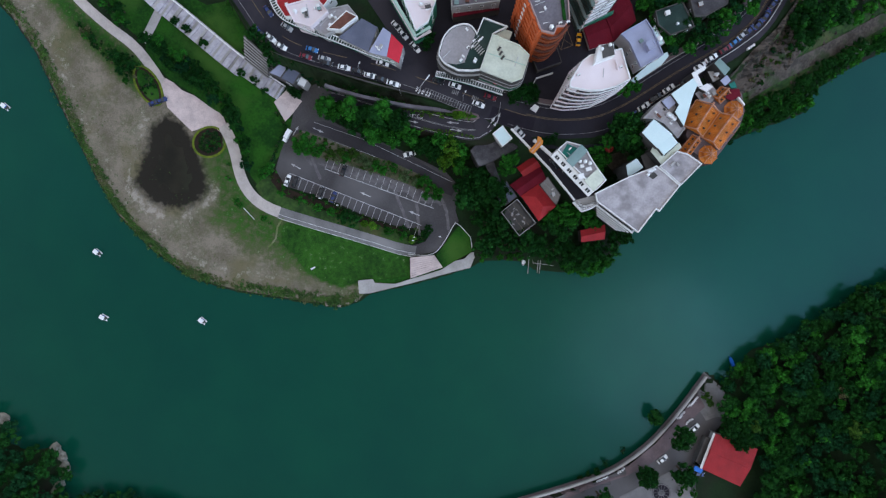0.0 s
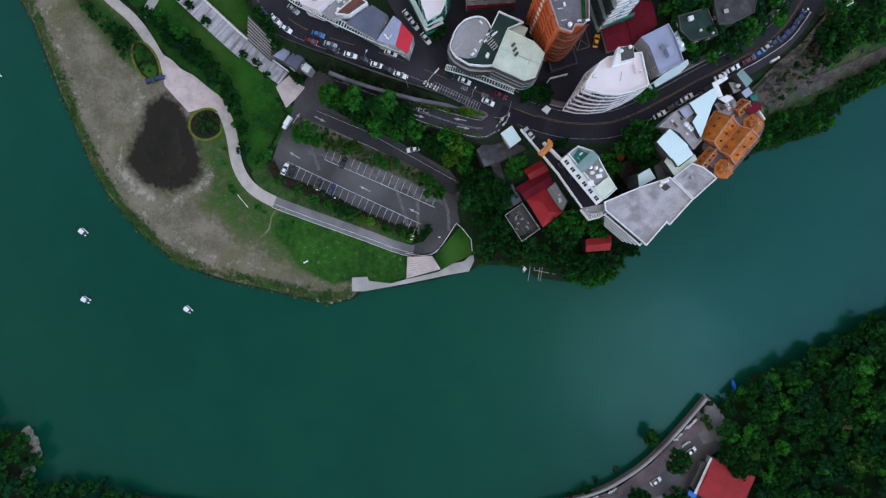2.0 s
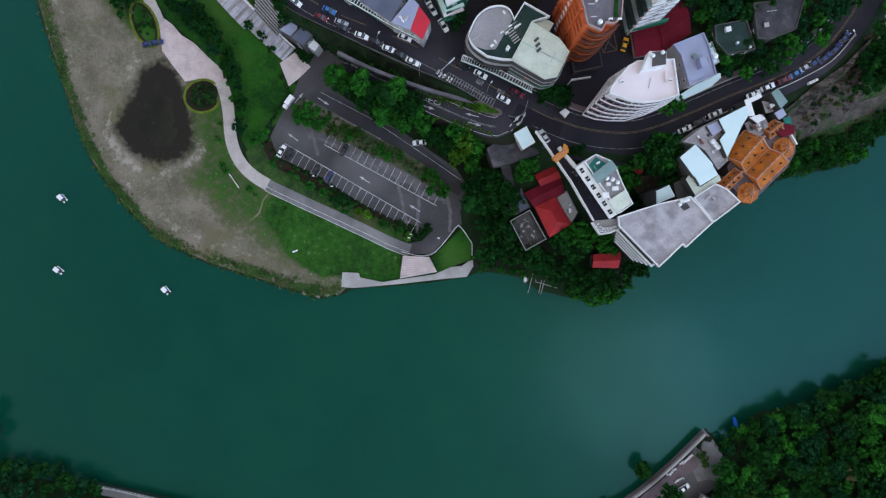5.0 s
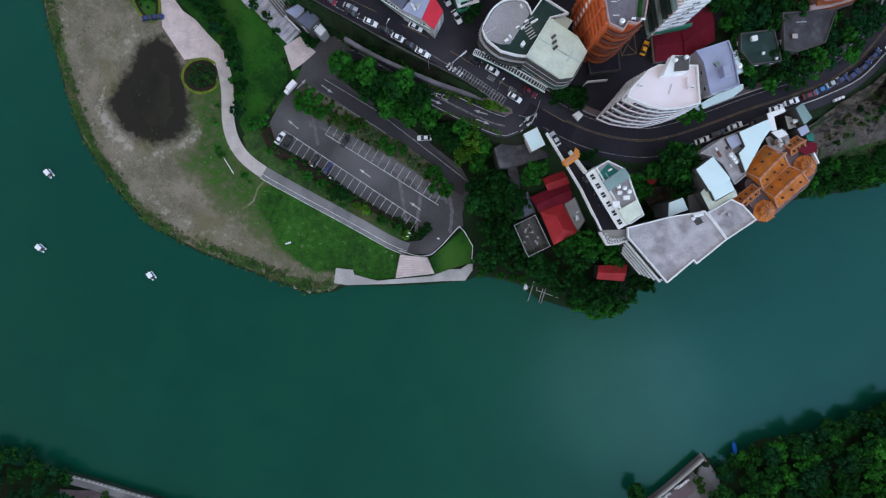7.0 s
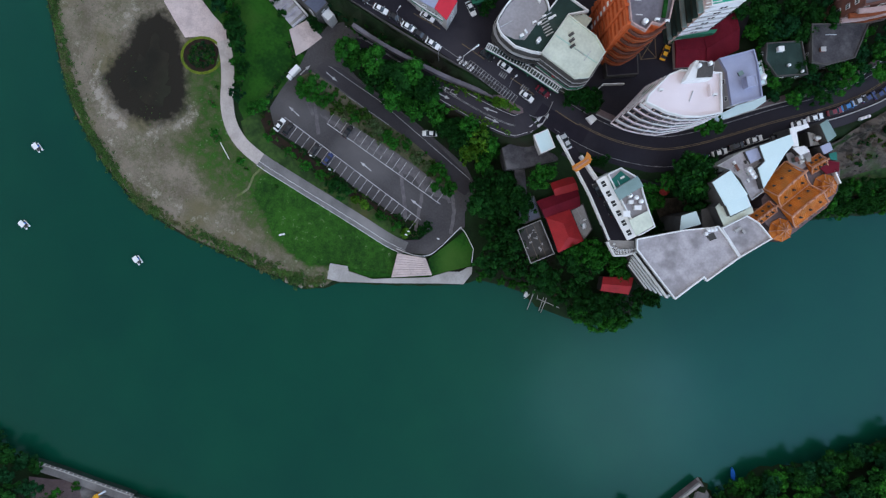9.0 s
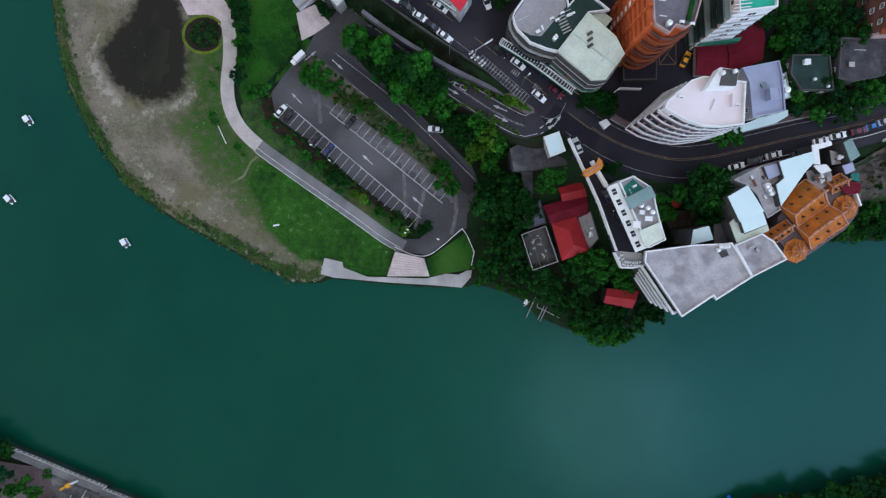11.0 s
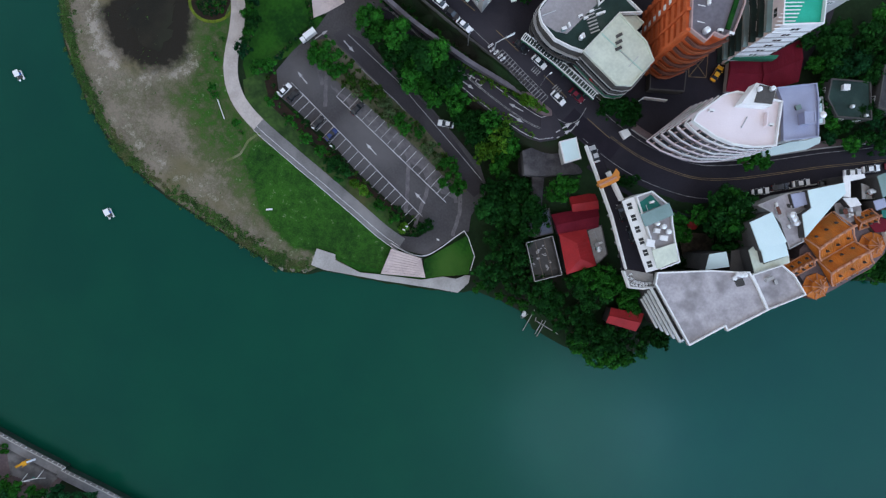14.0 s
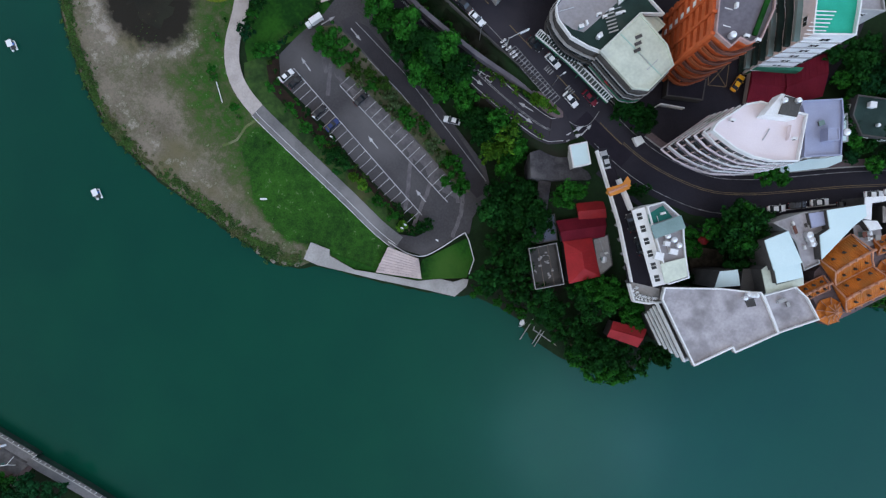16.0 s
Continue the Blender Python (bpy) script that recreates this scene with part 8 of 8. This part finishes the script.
        part("mirror", box(bmesh.new(), 0.75, s * 1.58, 0.98, 0.16, 0.16, 0.12), PAINT[colour], t)
    wheels(t, (-1.35, 1.4), (-0.76, 0.76))
    return t


CARS = {}


def car(colour, x, y, turn, z=None, size=1.0):
    z = ground(x, y) + 0.14 if z is None else z
    m = pose(x, y, z, 0, 0, turn) @ Matrix.Scale(size, 4)
    if colour not in CARS:
        CARS[colour] = make_car(colour)
        CARS[colour].matrix_basis = m
    else:
        base = CARS[colour]
        c = copy_thing(base, m @ Matrix.Diagonal((*base.scale, 1)).inverted())
    return


W, D, B, K, R, S = "white", "black", "blue", "bright blue", "maroon", "silver"
for colour, (x, y) in zip((W, W, R, D, W, D, W, D, W), [(-62.0, 66.8), (-58.4, 63.9), (-49.7, 60.3), (-42.4, 58.0), (-36.3, 56.4), (-31.7, 55.2), (-27.2, 53.6), (-23.5, 52.4), (-19.3, 50.8)]):
    car(colour, x, y, road_heading(x, y))
for colour, (x, y) in zip((B, S, K, S, W, W, D, W, R, B), [(-62.6, 76.0), (-56.2, 70.5), (-47.5, 62.7), (-43.2, 59.5), (-22.8, 57.9), (10.7, 43.5), (-3.5, 51.7), (2.4, 50.0), (14.8, 46.0), (-65.5, 68.6)]):
    car(colour, x, y, road_heading(x, y))
for colour, (x, y) in zip((B, W, D, W, D, W, W, R, K, S, B, B, B, B), [(63.2, 39.1), (67.3, 42.0), (71.3, 45.0), (75.5, 47.9), (81.2, 50.2), (85.8, 55.3), (89.6, 58.0), (94.3, 61.0), (97.5, 63.5), (100.0, 65.8), (102.2, 67.3), (105.1, 69.2), (107.7, 72.2), (109.9, 76.0)]):
    car(colour, x, y, road_heading(x, y))
for x, y in [(-17.9, 70.5), (-15.7, 67.8), (-11.4, 63.3)]:
    car(W, x, y, heading(*[(-18.3, 71.1), (-10.4, 62.3)]))
car("yellow", *(45.2, 65.4), 82)
# in the car park
bay = heading(*row_a) + 90
for colour, (x, y) in zip((W, D, D, B), [(-60.7, 18.4), (-57.9, 17.9), (-48.3, 13.7), (-43.4, 12.1)]):
    car(colour, x, y, bay, ground(x, y) + 0.36)
car(D, *(-39.5, 22.0), bay, ground(*(-39.5, 22.0)) + 0.36)
car(W, *(82.5, -88.6), 38, size=1.0)
car(W, *(94.5, -76.5), 40)
car(D, *(97.6, -83.2), 60)
car(B, *(96.5, -94.2), -10)
car(B, *(-111.8, 48.1), 20, ground(*(-111.8, 48.1)) + 0.35)
car(B, *(-109.0, 49.0), 20, ground(*(-109.0, 49.0)) + 0.35)
# cars and scooters on the bridge deck
for colour, (x, y) in zip((S, D, D), [(24.5, 33.1), (36.3, 22.1), (40.5, 18.1)]):
    car(colour, x, y, heading(DL[2], DL[1]), deck_z(x) + 0.02)


def van(x, y, turn, z):
    t = thing("delivery_truck", (0, 0, 0), "white box-bodied delivery truck in the car park", "truck")
    part("cargo_box", box(bmesh.new(), -0.9, 0, 0.8, 4.4, 2.0, 2.1, 0, 0.05), PAINT["white"], t)
    part("cab", box(bmesh.new(), 2.2, 0, 0.5, 1.5, 1.8, 1.6, 0, 0.15), PAINT["white"], t)
    part("windscreen", box(bmesh.new(), 2.75, 0, 1.3, 0.5, 1.6, 0.65, 0, 0.1), "glass", t)
    part("chassis", box(bmesh.new(), 0, 0, 0.45, 5.8, 1.0, 0.3), "black", t)
    wheels(t, (-1.9, 2.1), (-0.85, 0.85), 0.4)
    t.matrix_basis = pose(x, y, z, 0, 0, turn) @ Matrix.Scale(0.82, 4)


tx, ty = (-60.5, 35.0)
van(tx, ty, heading(*[(-59.4, 37.3), (-62.2, 32.4)]), ground(tx, ty) + 0.36)
tx, ty = (-14.5, 28.2)
car(W, tx, ty, heading(*[(-12.8, 28.4), (-16.2, 27.6)]), ground(tx, ty) + 0.36, 1.05)


def scooter(x, y, turn, z, n=[0]):
    if not n[0]:
        t = thing("motor_scooter", (0, 0, 0), "parked motor scooter with a white shell", "scooter", "parked scooters")
        part("body", box(bmesh.new(), -0.35, 0, 0.35, 1.0, 0.5, 0.45, 0, 0.1), PAINT["white"], t)
        part("seat", box(bmesh.new(), -0.3, 0, 0.78, 0.5, 0.24, 0.1, 0, 0.03), "black", t)
        part("front_shield", box(bmesh.new(), 0.45, 0, 0.3, 0.34, 0.55, 0.75, 0, 0.05), PAINT["white"], t)
        part("handlebar", tube(bmesh.new(), (0.42, -0.35, 1.08), (0.42, 0.35, 1.08), 0.03), "black", t)
        for s in (-0.6, 0.65):
            part("wheel", tube(bmesh.new(), (s, -0.06, 0.24), (s, 0.06, 0.24), 0.24, seg=12), "black", t)
        t.matrix_basis = pose(x, y, z, 0, 0, turn)
        n[0] = t
    else:
        copy_thing(n[0], pose(x, y, z, 0, 0, turn))


for (x, y) in [(44.7, 7.7), (45.5, 7.4), (46.1, 7.4), (46.8, 7.6), (47.6, 7.8), (48.4, 8.1), (49.0, 8.4), (44.1, 8.6)]:
    scooter(x, y, 70, deck_z(x) + 0.06)
for (x, y) in [(92.4, -67.8), (93.0, -67.1), (93.6, -66.6), (94.3, -66.0), (94.6, -65.3), (95.2, -64.7), (88.6, -72.4), (89.2, -71.8), (89.8, -70.9), (90.2, -70.4), (92.5, -73.6), (93.3, -73.1), (91.7, -74.3), (58.0, -97.2), (59.0, -96.7), (60.1, -96.2), (61.1, -95.8), (65.9, -93.6), (66.8, -93.2), (67.6, -92.5)]:
    scooter(x, y, 40 + 25 * math.sin(x * 7), max(ground(x, y) + 0.45, 3.05))
for (x, y) in [(-10.8, 48.9), (-10.0, 48.1), (-8.8, 47.9), (-7.4, 47.4), (-6.5, 47.0)]:
    scooter(x, y, 60, ground(x, y) + 0.15)


# ---- boats ----
def pedal_boat(x, y, turn):
    t = thing("pedal_boat", (0, 0, 0), "white pedal boat with a canopy on the river", "boat", "boats")
    for s in (-0.75, 0.75):
        bm = box(bmesh.new(), 0, s, -0.15, 3.4, 0.6, 0.5, 0, 0.15)
        part("hull", bm, PAINT["white"], t)
    part("deck", box(bmesh.new(), -0.1, 0, 0.3, 2.6, 1.7, 0.12, 0, 0.03), "walldark", t)
    part("seat", box(bmesh.new(), -0.4, 0, 0.42, 0.7, 1.5, 0.4, 0, 0.08), "bluepaint", t)
    part("canopy", box(bmesh.new(), -0.5, 0, 1.6, 2.3, 1.9, 0.14, 0, 0.06), PAINT["white"], t)
    for a in (-1.4, 0.4):
        for s in (-0.8, 0.8):
            part("post", tube(bmesh.new(), (a, s, 0.35), (a, s, 1.65), 0.04), "metal", t)
    t.matrix_basis = pose(x, y, 0.1, 0, 0, turn) @ Matrix.Scale(0.85, 4)


for (x, y), a in zip([(-96.1, -35.9), (-135.0, -34.6), (-136.9, -9.1)], (-40, -30, -40)):
    pedal_boat(x, y, a)
pedal_boat(*(-171.6, 47.5), -40)


def rowing_boat(x, y, turn, colour, label):
    t = thing("rowing_boat", (0, 0, 0), label, "boat", "boats")
    bm = bmesh.new()
    rows_ = []
    for k in range(9):
        u = -1 + 2 * k / 8
        w = 0.75 * (1 - abs(u) ** 2.6) + 0.05
        rows_.append([bm.verts.new((2.4 * u, s * w * f, z)) for s, f, z in ((-1, 1, 0.55), (-1, 0.6, 0.0), (1, 0.6, 0.0), (1, 1, 0.55))])
    for a, b in zip(rows_, rows_[1:]):
        for i in range(3):
            bm.faces.new((a[i], a[i + 1], b[i + 1], b[i]))
    part("hull", bm, colour, t)
    part("deck", box(bmesh.new(), 0, 0, 0.3, 3.4, 0.95, 0.06), colour, t)
    for s in (-0.9, 0.3):
        part("thwart", box(bmesh.new(), s, 0, 0.36, 0.28, 1.1, 0.05), colour, t)
    t.matrix_basis = pose(x, y, -0.05, 0, 0, turn)


rowing_boat(*(109.9, -51.6), 110, "bluepaint", "blue rowing boat moored by the wooded bank")
rowing_boat(*(29.4, -12.0), 75, "white", "white boat moored at the landing poles")
lp = thing("landing_stage", (*(34.8, -13.1), 0), "weathered pole landing stage over the water", "jetty")
for a, b in ([(31.3, -10.0), (30.7, -17.4)], [(35.6, -12.0), (35.2, -17.2)], [(34.7, -12.1), (34.4, -16.9)], [(33.1, -13.1), (40.6, -14.1)], [(32.2, -9.9), (32.9, -13.4)]):
    part("pole", tube(bmesh.new(), (a[0], a[1], 1.2), (b[0], b[1], 0.7), 0.13, seg=6), "concrete", lp)
    part("stake", tube(bmesh.new(), (b[0], b[1], -2.5), (b[0], b[1], 0.9), 0.1, seg=6), "wood", lp)

# ---- southern quay ----
ql = smooth_line([Vector(p) for p in [(1.5, -120.5), (15.2, -110.2), (32.2, -104.5), (45.4, -100.4), (58.4, -95.7), (67.5, -91.0), (78.3, -82.5), (89.1, -70.1), (99.0, -56.4)]], 2)
bm = ribbon(bmesh.new(), ql, 0.9, [3.1] * len(ql), thick=4.5, side=-0.3)
structure("southern_quay", bm, "brickpave", "pale concrete river wall with a walkway", "quay")
bm = ribbon(bmesh.new(), ql, 0.75, [3.7] * len(ql), thick=0.9, side=0.1)
structure("southern_quay_parapet", bm, "concrete", "low grey parapet on the river wall", "parapet")
sheet("quay_ground", [(40.0, -105.0), (56.0, -98.6), (69.0, -92.4), (80.0, -83.6), (90.0, -72.4), (97.0, -62.6), (107.0, -72.0), (101.0, -79.0), (95.0, -88.0), (96.0, -104.0), (84.0, -118.0), (58.0, -122.0), (44.0, -112.0)], "lot", 0.24, "grey asphalt ground of the quay", "paving")
sheet("quay_court", [(99.4, -55.5), (105.9, -61.6), (107.9, -72.6), (103.1, -72.2), (99.2, -73.7), (94.8, -67.1), (93.7, -63.9)], "greypath", 0.35, "grey concrete quay head", "paving")
sheet("red_promenade", [(56.2, -97.2), (69.2, -91.8), (79.9, -82.8), (89.5, -71.6), (95.8, -63.4), (98.7, -68.2), (91.7, -75.3), (85.4, -84.8), (77.9, -90.8), (69.2, -95.3), (54.0, -100.7), (45.3, -104.8), (32.2, -109.6), (30.0, -106.7), (46.4, -100.8)], "brickpave", 0.42, "reddish paved promenade", "paving")
sheet("quay_road", [(101.7, -68.6), (106.8, -73.7), (101.5, -78.8), (94.0, -85.9), (84.5, -97.0), (73.7, -108.2), (58.6, -121.7), (49.9, -121.8), (67.2, -103.8), (80.1, -92.6), (91.8, -78.1)], "lot", 0.33, "grey quay road", "road")
sheet("rosette_court", [(66.2, -103.7), (75.9, -98.6), (85.5, -93.6), (93.5, -99.0), (95.5, -106.0), (84.0, -116.0), (72.0, -112.0)], "greypath", 0.45, "pale grey slabbed court round the rosette", "paving")
sheet("quay_parking", [(51.8, -99.0), (69.2, -91.5), (75.7, -93.7), (67.2, -103.8), (54.1, -108.3), (45.4, -106.1)], "lot", 0.36, "grey parking strip on the quay", "paving")
pitched("red_roofed_house", "riverside house with a red sheet roof and pale gutters", [(101.1, -77.5), (116.4, -83.2), (110.3, -97.0), (96.5, -90.6)], 3.2, 7.0, 8.0, "wallgrey", "redroof", 0.3, 1)
ea = [Vector(p) for p in [(101.4, -77.4), (96.5, -90.9)]]
rh = thing("white_awning", (ea[0].x, ea[0].y, 3.2), "white sheet awning along a house wall", "awning")
part("sheet", ribbon(bmesh.new(), ea, 1.6, [6.9] * 2, thick=0.15, side=-0.6), "white", rh)
for p in ea:
    part("post", tube(bmesh.new(), (p.x - 0.8, p.y, 2.5), (p.x - 0.8, p.y, 6.8), 0.08), "metal", rh)
block("dark_stall", "dark cluttered stall beside the red-roofed house", [(97.9, -79.1), (100.9, -80.2), (96.8, -90.0), (94.2, -88.5)], 3.0, 5.5, "walldark", "walldark", 0.2, windows=None, category="stall")
block("blue_stall", "little stall with a bright blue sheet roof", [(94.2, -90.2), (97.3, -91.5), (96.4, -93.3), (93.4, -92.0)], 3.0, 5.4, "walldark", "bluepaint", 0, windows=None, category="stall")
fx, fy = (82.4, -101.9)
fz = ground(fx, fy) + 0.3
ft = thing("paved_rosette", (fx, fy, fz), "round dark paved rosette with grey spokes", "paving")
part("disc", tube(bmesh.new(), (fx, fy, fz - 0.5), (fx, fy, fz + 0.25), 3.6, seg=32), "patch", ft)
bm = bmesh.new()
for k in range(12):
    a = k * math.pi / 6
    tube(bm, (fx, fy, fz + 0.26), (fx + 2.8 * math.cos(a), fy + 2.8 * math.sin(a), fz + 0.26), 0.09, seg=4)
part("spokes", bm, "greypath", ft)
for r0, nm in ((3.3, "rim"), (1.0, "hub")):
    bm = bmesh.new()
    ribbon(bm, [(fx + r0 * math.cos(a), fy + r0 * math.sin(a)) for a in np.linspace(0, 6.2832, 33)], 0.4, [fz + 0.34] * 33)
    part(nm, bm, "greypath", ft)

# ---- western quay ----
wq = smooth_line([Vector(p) for p in [(-111.8, -108.3), (-102.2, -108.6), (-90.1, -109.5), (-77.1, -110.3), (-77.5, -111.0), (-60.4, -111.7), (-43.1, -113.1), (-28.8, -113.9), (4.5, -114.8)]], 3)
# wall face in a dark green close to the water's colour
structure("western_wall", ribbon(bmesh.new(), wq, 1.6, [2.35] * len(wq), thick=4.2, side=-1.0), "greenwall", "dark green river wall", "wall")
bm = ribbon(bmesh.new(), wq, 3.2, [2.7] * len(wq), thick=0.35, side=-1.5)
structure("western_quay", bm, "greypath", "pale concrete river wall with a walkway", "quay")
bm = bmesh.new()
for k in range(0, len(wq) - 1):
    for f in (0.0, 0.5):
        p = wq[k].lerp(wq[k + 1], f)
        tube(bm, (p.x, p.y, 2.6), (p.x, p.y, 3.6), 0.1, seg=6)
structure("quay_balusters", bm, "white", "row of short white balusters on the river wall", "railing")
bm = ribbon(bmesh.new(), wq, 0.25, [3.7] * len(wq), thick=0.2)
structure("quay_rail", bm, "concrete", "pale concrete handrail on the river wall", "railing")
sheet("western_court", [(-112.0, -113.8), (-96.0, -111.5), (-86.2, -112.6), (-76.6, -113.3), (-77.6, -120.9), (-89.0, -125.4), (-106.6, -128.6)], "brickpave", 0.5, "reddish paved court behind the river wall", "paving")
sheet("western_court_slabs", [(-96.0, -111.5), (-77.0, -112.3), (-79.6, -117.9), (-91.3, -119.1)], "yardlight", 0.6, "grey slabbed court behind the river wall", "paving")

sl = thing("play_slide", (-89.0, -114.2, 3.2), "yellow plastic play slide on the court", "slide")
part("chute", ribbon(bmesh.new(), [(-88.2, -113.2), (-90.4, -115.8)], 0.7, [4.9, 3.6], thick=0.12), "yellow", sl)
part("platform", box(bmesh.new(), -87.7, -112.7, 4.8, 1.3, 1.3, 0.15, 40), "yellow", sl)
for x, y in ((-88.2, -112.5), (-87.2, -113.2), (-87.6, -112.1), (-88.1, -113.3)):
    part("post", tube(bmesh.new(), (x, y, 2.8), (x, y, 5.9), 0.07, seg=6), "yellow", sl)
part("ladder", ribbon(bmesh.new(), [(-87.4, -112.4), (-86.0, -111.3)], 0.6, [4.8, 3.2], thick=0.1), "metal", sl)
sw = thing("swing_frame", (-84.0, -116.0, 3.2), "white steel swing frame on the court", "swing")
part("beam", tube(bmesh.new(), (-86.0, -117.6, 5.6), (-82.0, -114.6, 5.6), 0.12, seg=6), "white", sw)
for x, y in ((-86.0, -117.6), (-82.0, -114.6)):
    for d in (-1, 1):
        part("leg", tube(bmesh.new(), (x, y, 5.6), (x - 0.75 * d, y + 1.0 * d, 2.8), 0.1, seg=6), "white", sw)
part("seat", box(bmesh.new(), -84.0, -116.1, 3.9, 0.9, 0.3, 0.06, 37), "tealroof", sw)

# ---- street lamps, masts and small fittings ----
def lamp(x, y, h=7.0, reach=1.4, turn=0.0, z=None):
    z = ground(x, y) + 0.1 if z is None else z
    t = thing("street_lamp", (x, y, z), "grey street lamp with a pale head", "street lamp", "street lamps")
    part("pole", tube(bmesh.new(), (x, y, z - 0.3), (x, y, z + h), 0.09, 0.05), "metal", t)
    d = pose(0, 0, 0, 0, 0, turn) @ Vector((reach, 0, 0.2))
    part("arm", tube(bmesh.new(), (x, y, z + h), (x + d.x, y + d.y, z + h + 0.2), 0.04), "metal", t)
    part("head", box(bmesh.new(), x + d.x, y + d.y, z + h + 0.12, 0.75, 0.35, 0.14, turn, 0.04), "white", t)


for x, y in [(-61.0, 16.5), (-48.1, 11.4), (-41.6, 8.9), (-13.2, -3.1), (-13.6, -4.3), (-3.6, -2.9)]:
    lamp(x, y, 5.0, 0.5)
for (x, y), a in zip([(-30.4, 54.5), (-16.6, 47.5), (5.2, 44.9), (84.5, 52.1), (109.0, 74.2)], (70, 80, 60, 130, 130)):
    lamp(x, y, 7.0, 1.6, a)
gm = thing("sign_gantry", (*(-9.5, 48.1), 18.0), "grey traffic sign gantry beside the road", "gantry")
gx_, gy_ = (-9.5, 48.1)
part("pole", tube(bmesh.new(), (gx_, gy_, 17.5), (gx_, gy_, 24), 0.14), "metal", gm)
part("arm", tube(bmesh.new(), (gx_, gy_, 23.6), (gx_ + 3.2, gy_ + 4.2, 23.9), 0.1), "metal", gm)
part("sign", box(bmesh.new(), gx_ + 2.6, gy_ + 3.4, 22.6, 2.2, 0.08, 1.3, 50), "white", gm)
kb = thing("kerb_box", (*(30.3, 42.4), 18.0), "white utility box on the pavement corner", "utility box")
part("case", prism(bmesh.new(), [(28.7, 42.0), (30.2, 43.4), (31.8, 42.4), (30.7, 40.6)], 17.8, 19.2), "white", kb)
for nm, lab, pts, z, w in (("log", "long pale log lying on the lawn", [(-78.2, 8.2), (-74.2, 3.8)], 0.3, 0.17), ("bench", "white bench on the riverside lawn", [(-53.0, -15.5), (-51.3, -14.6)], 0.5, 0.5)):
    a, b = [Vector(p) for p in pts]
    t = thing(nm, (a.x, a.y, ground(a.x, a.y)), lab, nm)
    part("beam", ribbon(bmesh.new(), [a, b], w, [ground(a.x, a.y) + 0.75, ground(b.x, b.y) + 0.75], thick=0.2), "white", t)
    for p in (a.lerp(b, 0.1), a.lerp(b, 0.9)):
        part("support", box(bmesh.new(), p.x, p.y, ground(p.x, p.y) - 0.1, 0.2, 0.2, 0.7), "concrete", t)

# ---- rocky slope and lower track of the eastern bank ----
sheet("grassy_slope", [(123.3, 76.0), (133.2, 69.8), (158.9, 83.0), (173.3, 91.0), (173.7, 76.9), (159.3, 69.3), (145.7, 61.6), (134.9, 53.1), (125.6, 48.2), (111.4, 40.5), (105.2, 37.2), (107.5, 49.7), (114.1, 58.9)], "scrubbank", 0.14, "overgrown green slope above the river", "slope")
def strata(m, turn, along, across):
    """Stretches a material's noises along one direction, as bedded rock is."""
    n, l = m.node_tree.nodes, m.node_tree.links
    mp = n.new("ShaderNodeMapping")
    mp.inputs["Rotation"].default_value[2] = radians(turn)
    mp.inputs["Scale"].default_value = (along, across, 1.0)
    co = [k for k in n if k.type == "TEX_COORD"][0]
    for k in n:
        if k.type == "TEX_NOISE":
            l.new(mp.outputs[0], k.inputs["Vector"])
    l.new(co.outputs["Object"], mp.inputs["Vector"])


strata(M["cliff"], -32, 0.35, 1.6)
bm = drape(bmesh.new(), [(96.5, 52.2), (103.2, 60.2), (111.5, 68.1), (118.3, 77.6), (123.5, 69.6), (130.6, 66.6), (122.8, 57.7), (108.9, 49.7), (100.5, 47.0)], 0.25, 1.3)
for v in bm.verts:
    v.co.z += 1.5 * abs(noise.noise(Vector((v.co.x * 0.22 + v.co.y * 0.16, v.co.y * 0.5 - v.co.x * 0.3, 1)))) + 0.5 * noise.noise(v.co * 0.9)
structure("rocky_slope", bm, "cliff", "bare rocky slope below the road", "slope")
bm = ribbon(bmesh.new(), smooth_line([Vector(p) for p in [(109.3, 49.4), (117.8, 54.7), (130.0, 60.8), (142.2, 66.9), (154.3, 73.3), (170.4, 82.4)]], 3), 5.0, zr(0.5))
structure("lower_track", bm, "track", "stony track along the river slope", "track")
bm = ribbon(bmesh.new(), [Vector(p) for p in [(150.1, 63.9), (157.9, 69.3)]], 1.4, [2.4, 2.4], thick=3)
structure("river_ledge", bm, "concrete", "short pale concrete ledge at the water", "ledge")
bm = bmesh.new()
for k in range(900):
    px, py = rnd.uniform(100, 165), rnd.uniform(30, 100)
    z = ground(px, py)
    if 2.5 < z < 19 and noise.noise(Vector((px * 0.09, py * 0.09, 5))) > -0.15:
        s = rnd.uniform(0.2, 0.7)
        box(bm, px, py, z - 0.2 * s, s * 1.7, s, s * 0.8, rnd.uniform(0, 180))
tagged(structure("slope_stones", bm, "cliff", "loose stones on the river slope", "stones"), kind="stuff")
for x, y in ((102.0, 61.1), (102.9, 61.7), (103.8, 62.3)):
    z = ground(x, y) + 0.1
    t = thing("drum", (x, y, z), "white plastic drum standing on the slope", "drum", "drums below the road")
    part("barrel", tube(bmesh.new(), (x, y, z - 0.4), (x, y, z + 0.9), 0.42, seg=14), "white", t)
    part("lid", tube(bmesh.new(), (x, y, z + 0.9), (x, y, z + 0.98), 0.36, 0.3, 14), "cream", t)
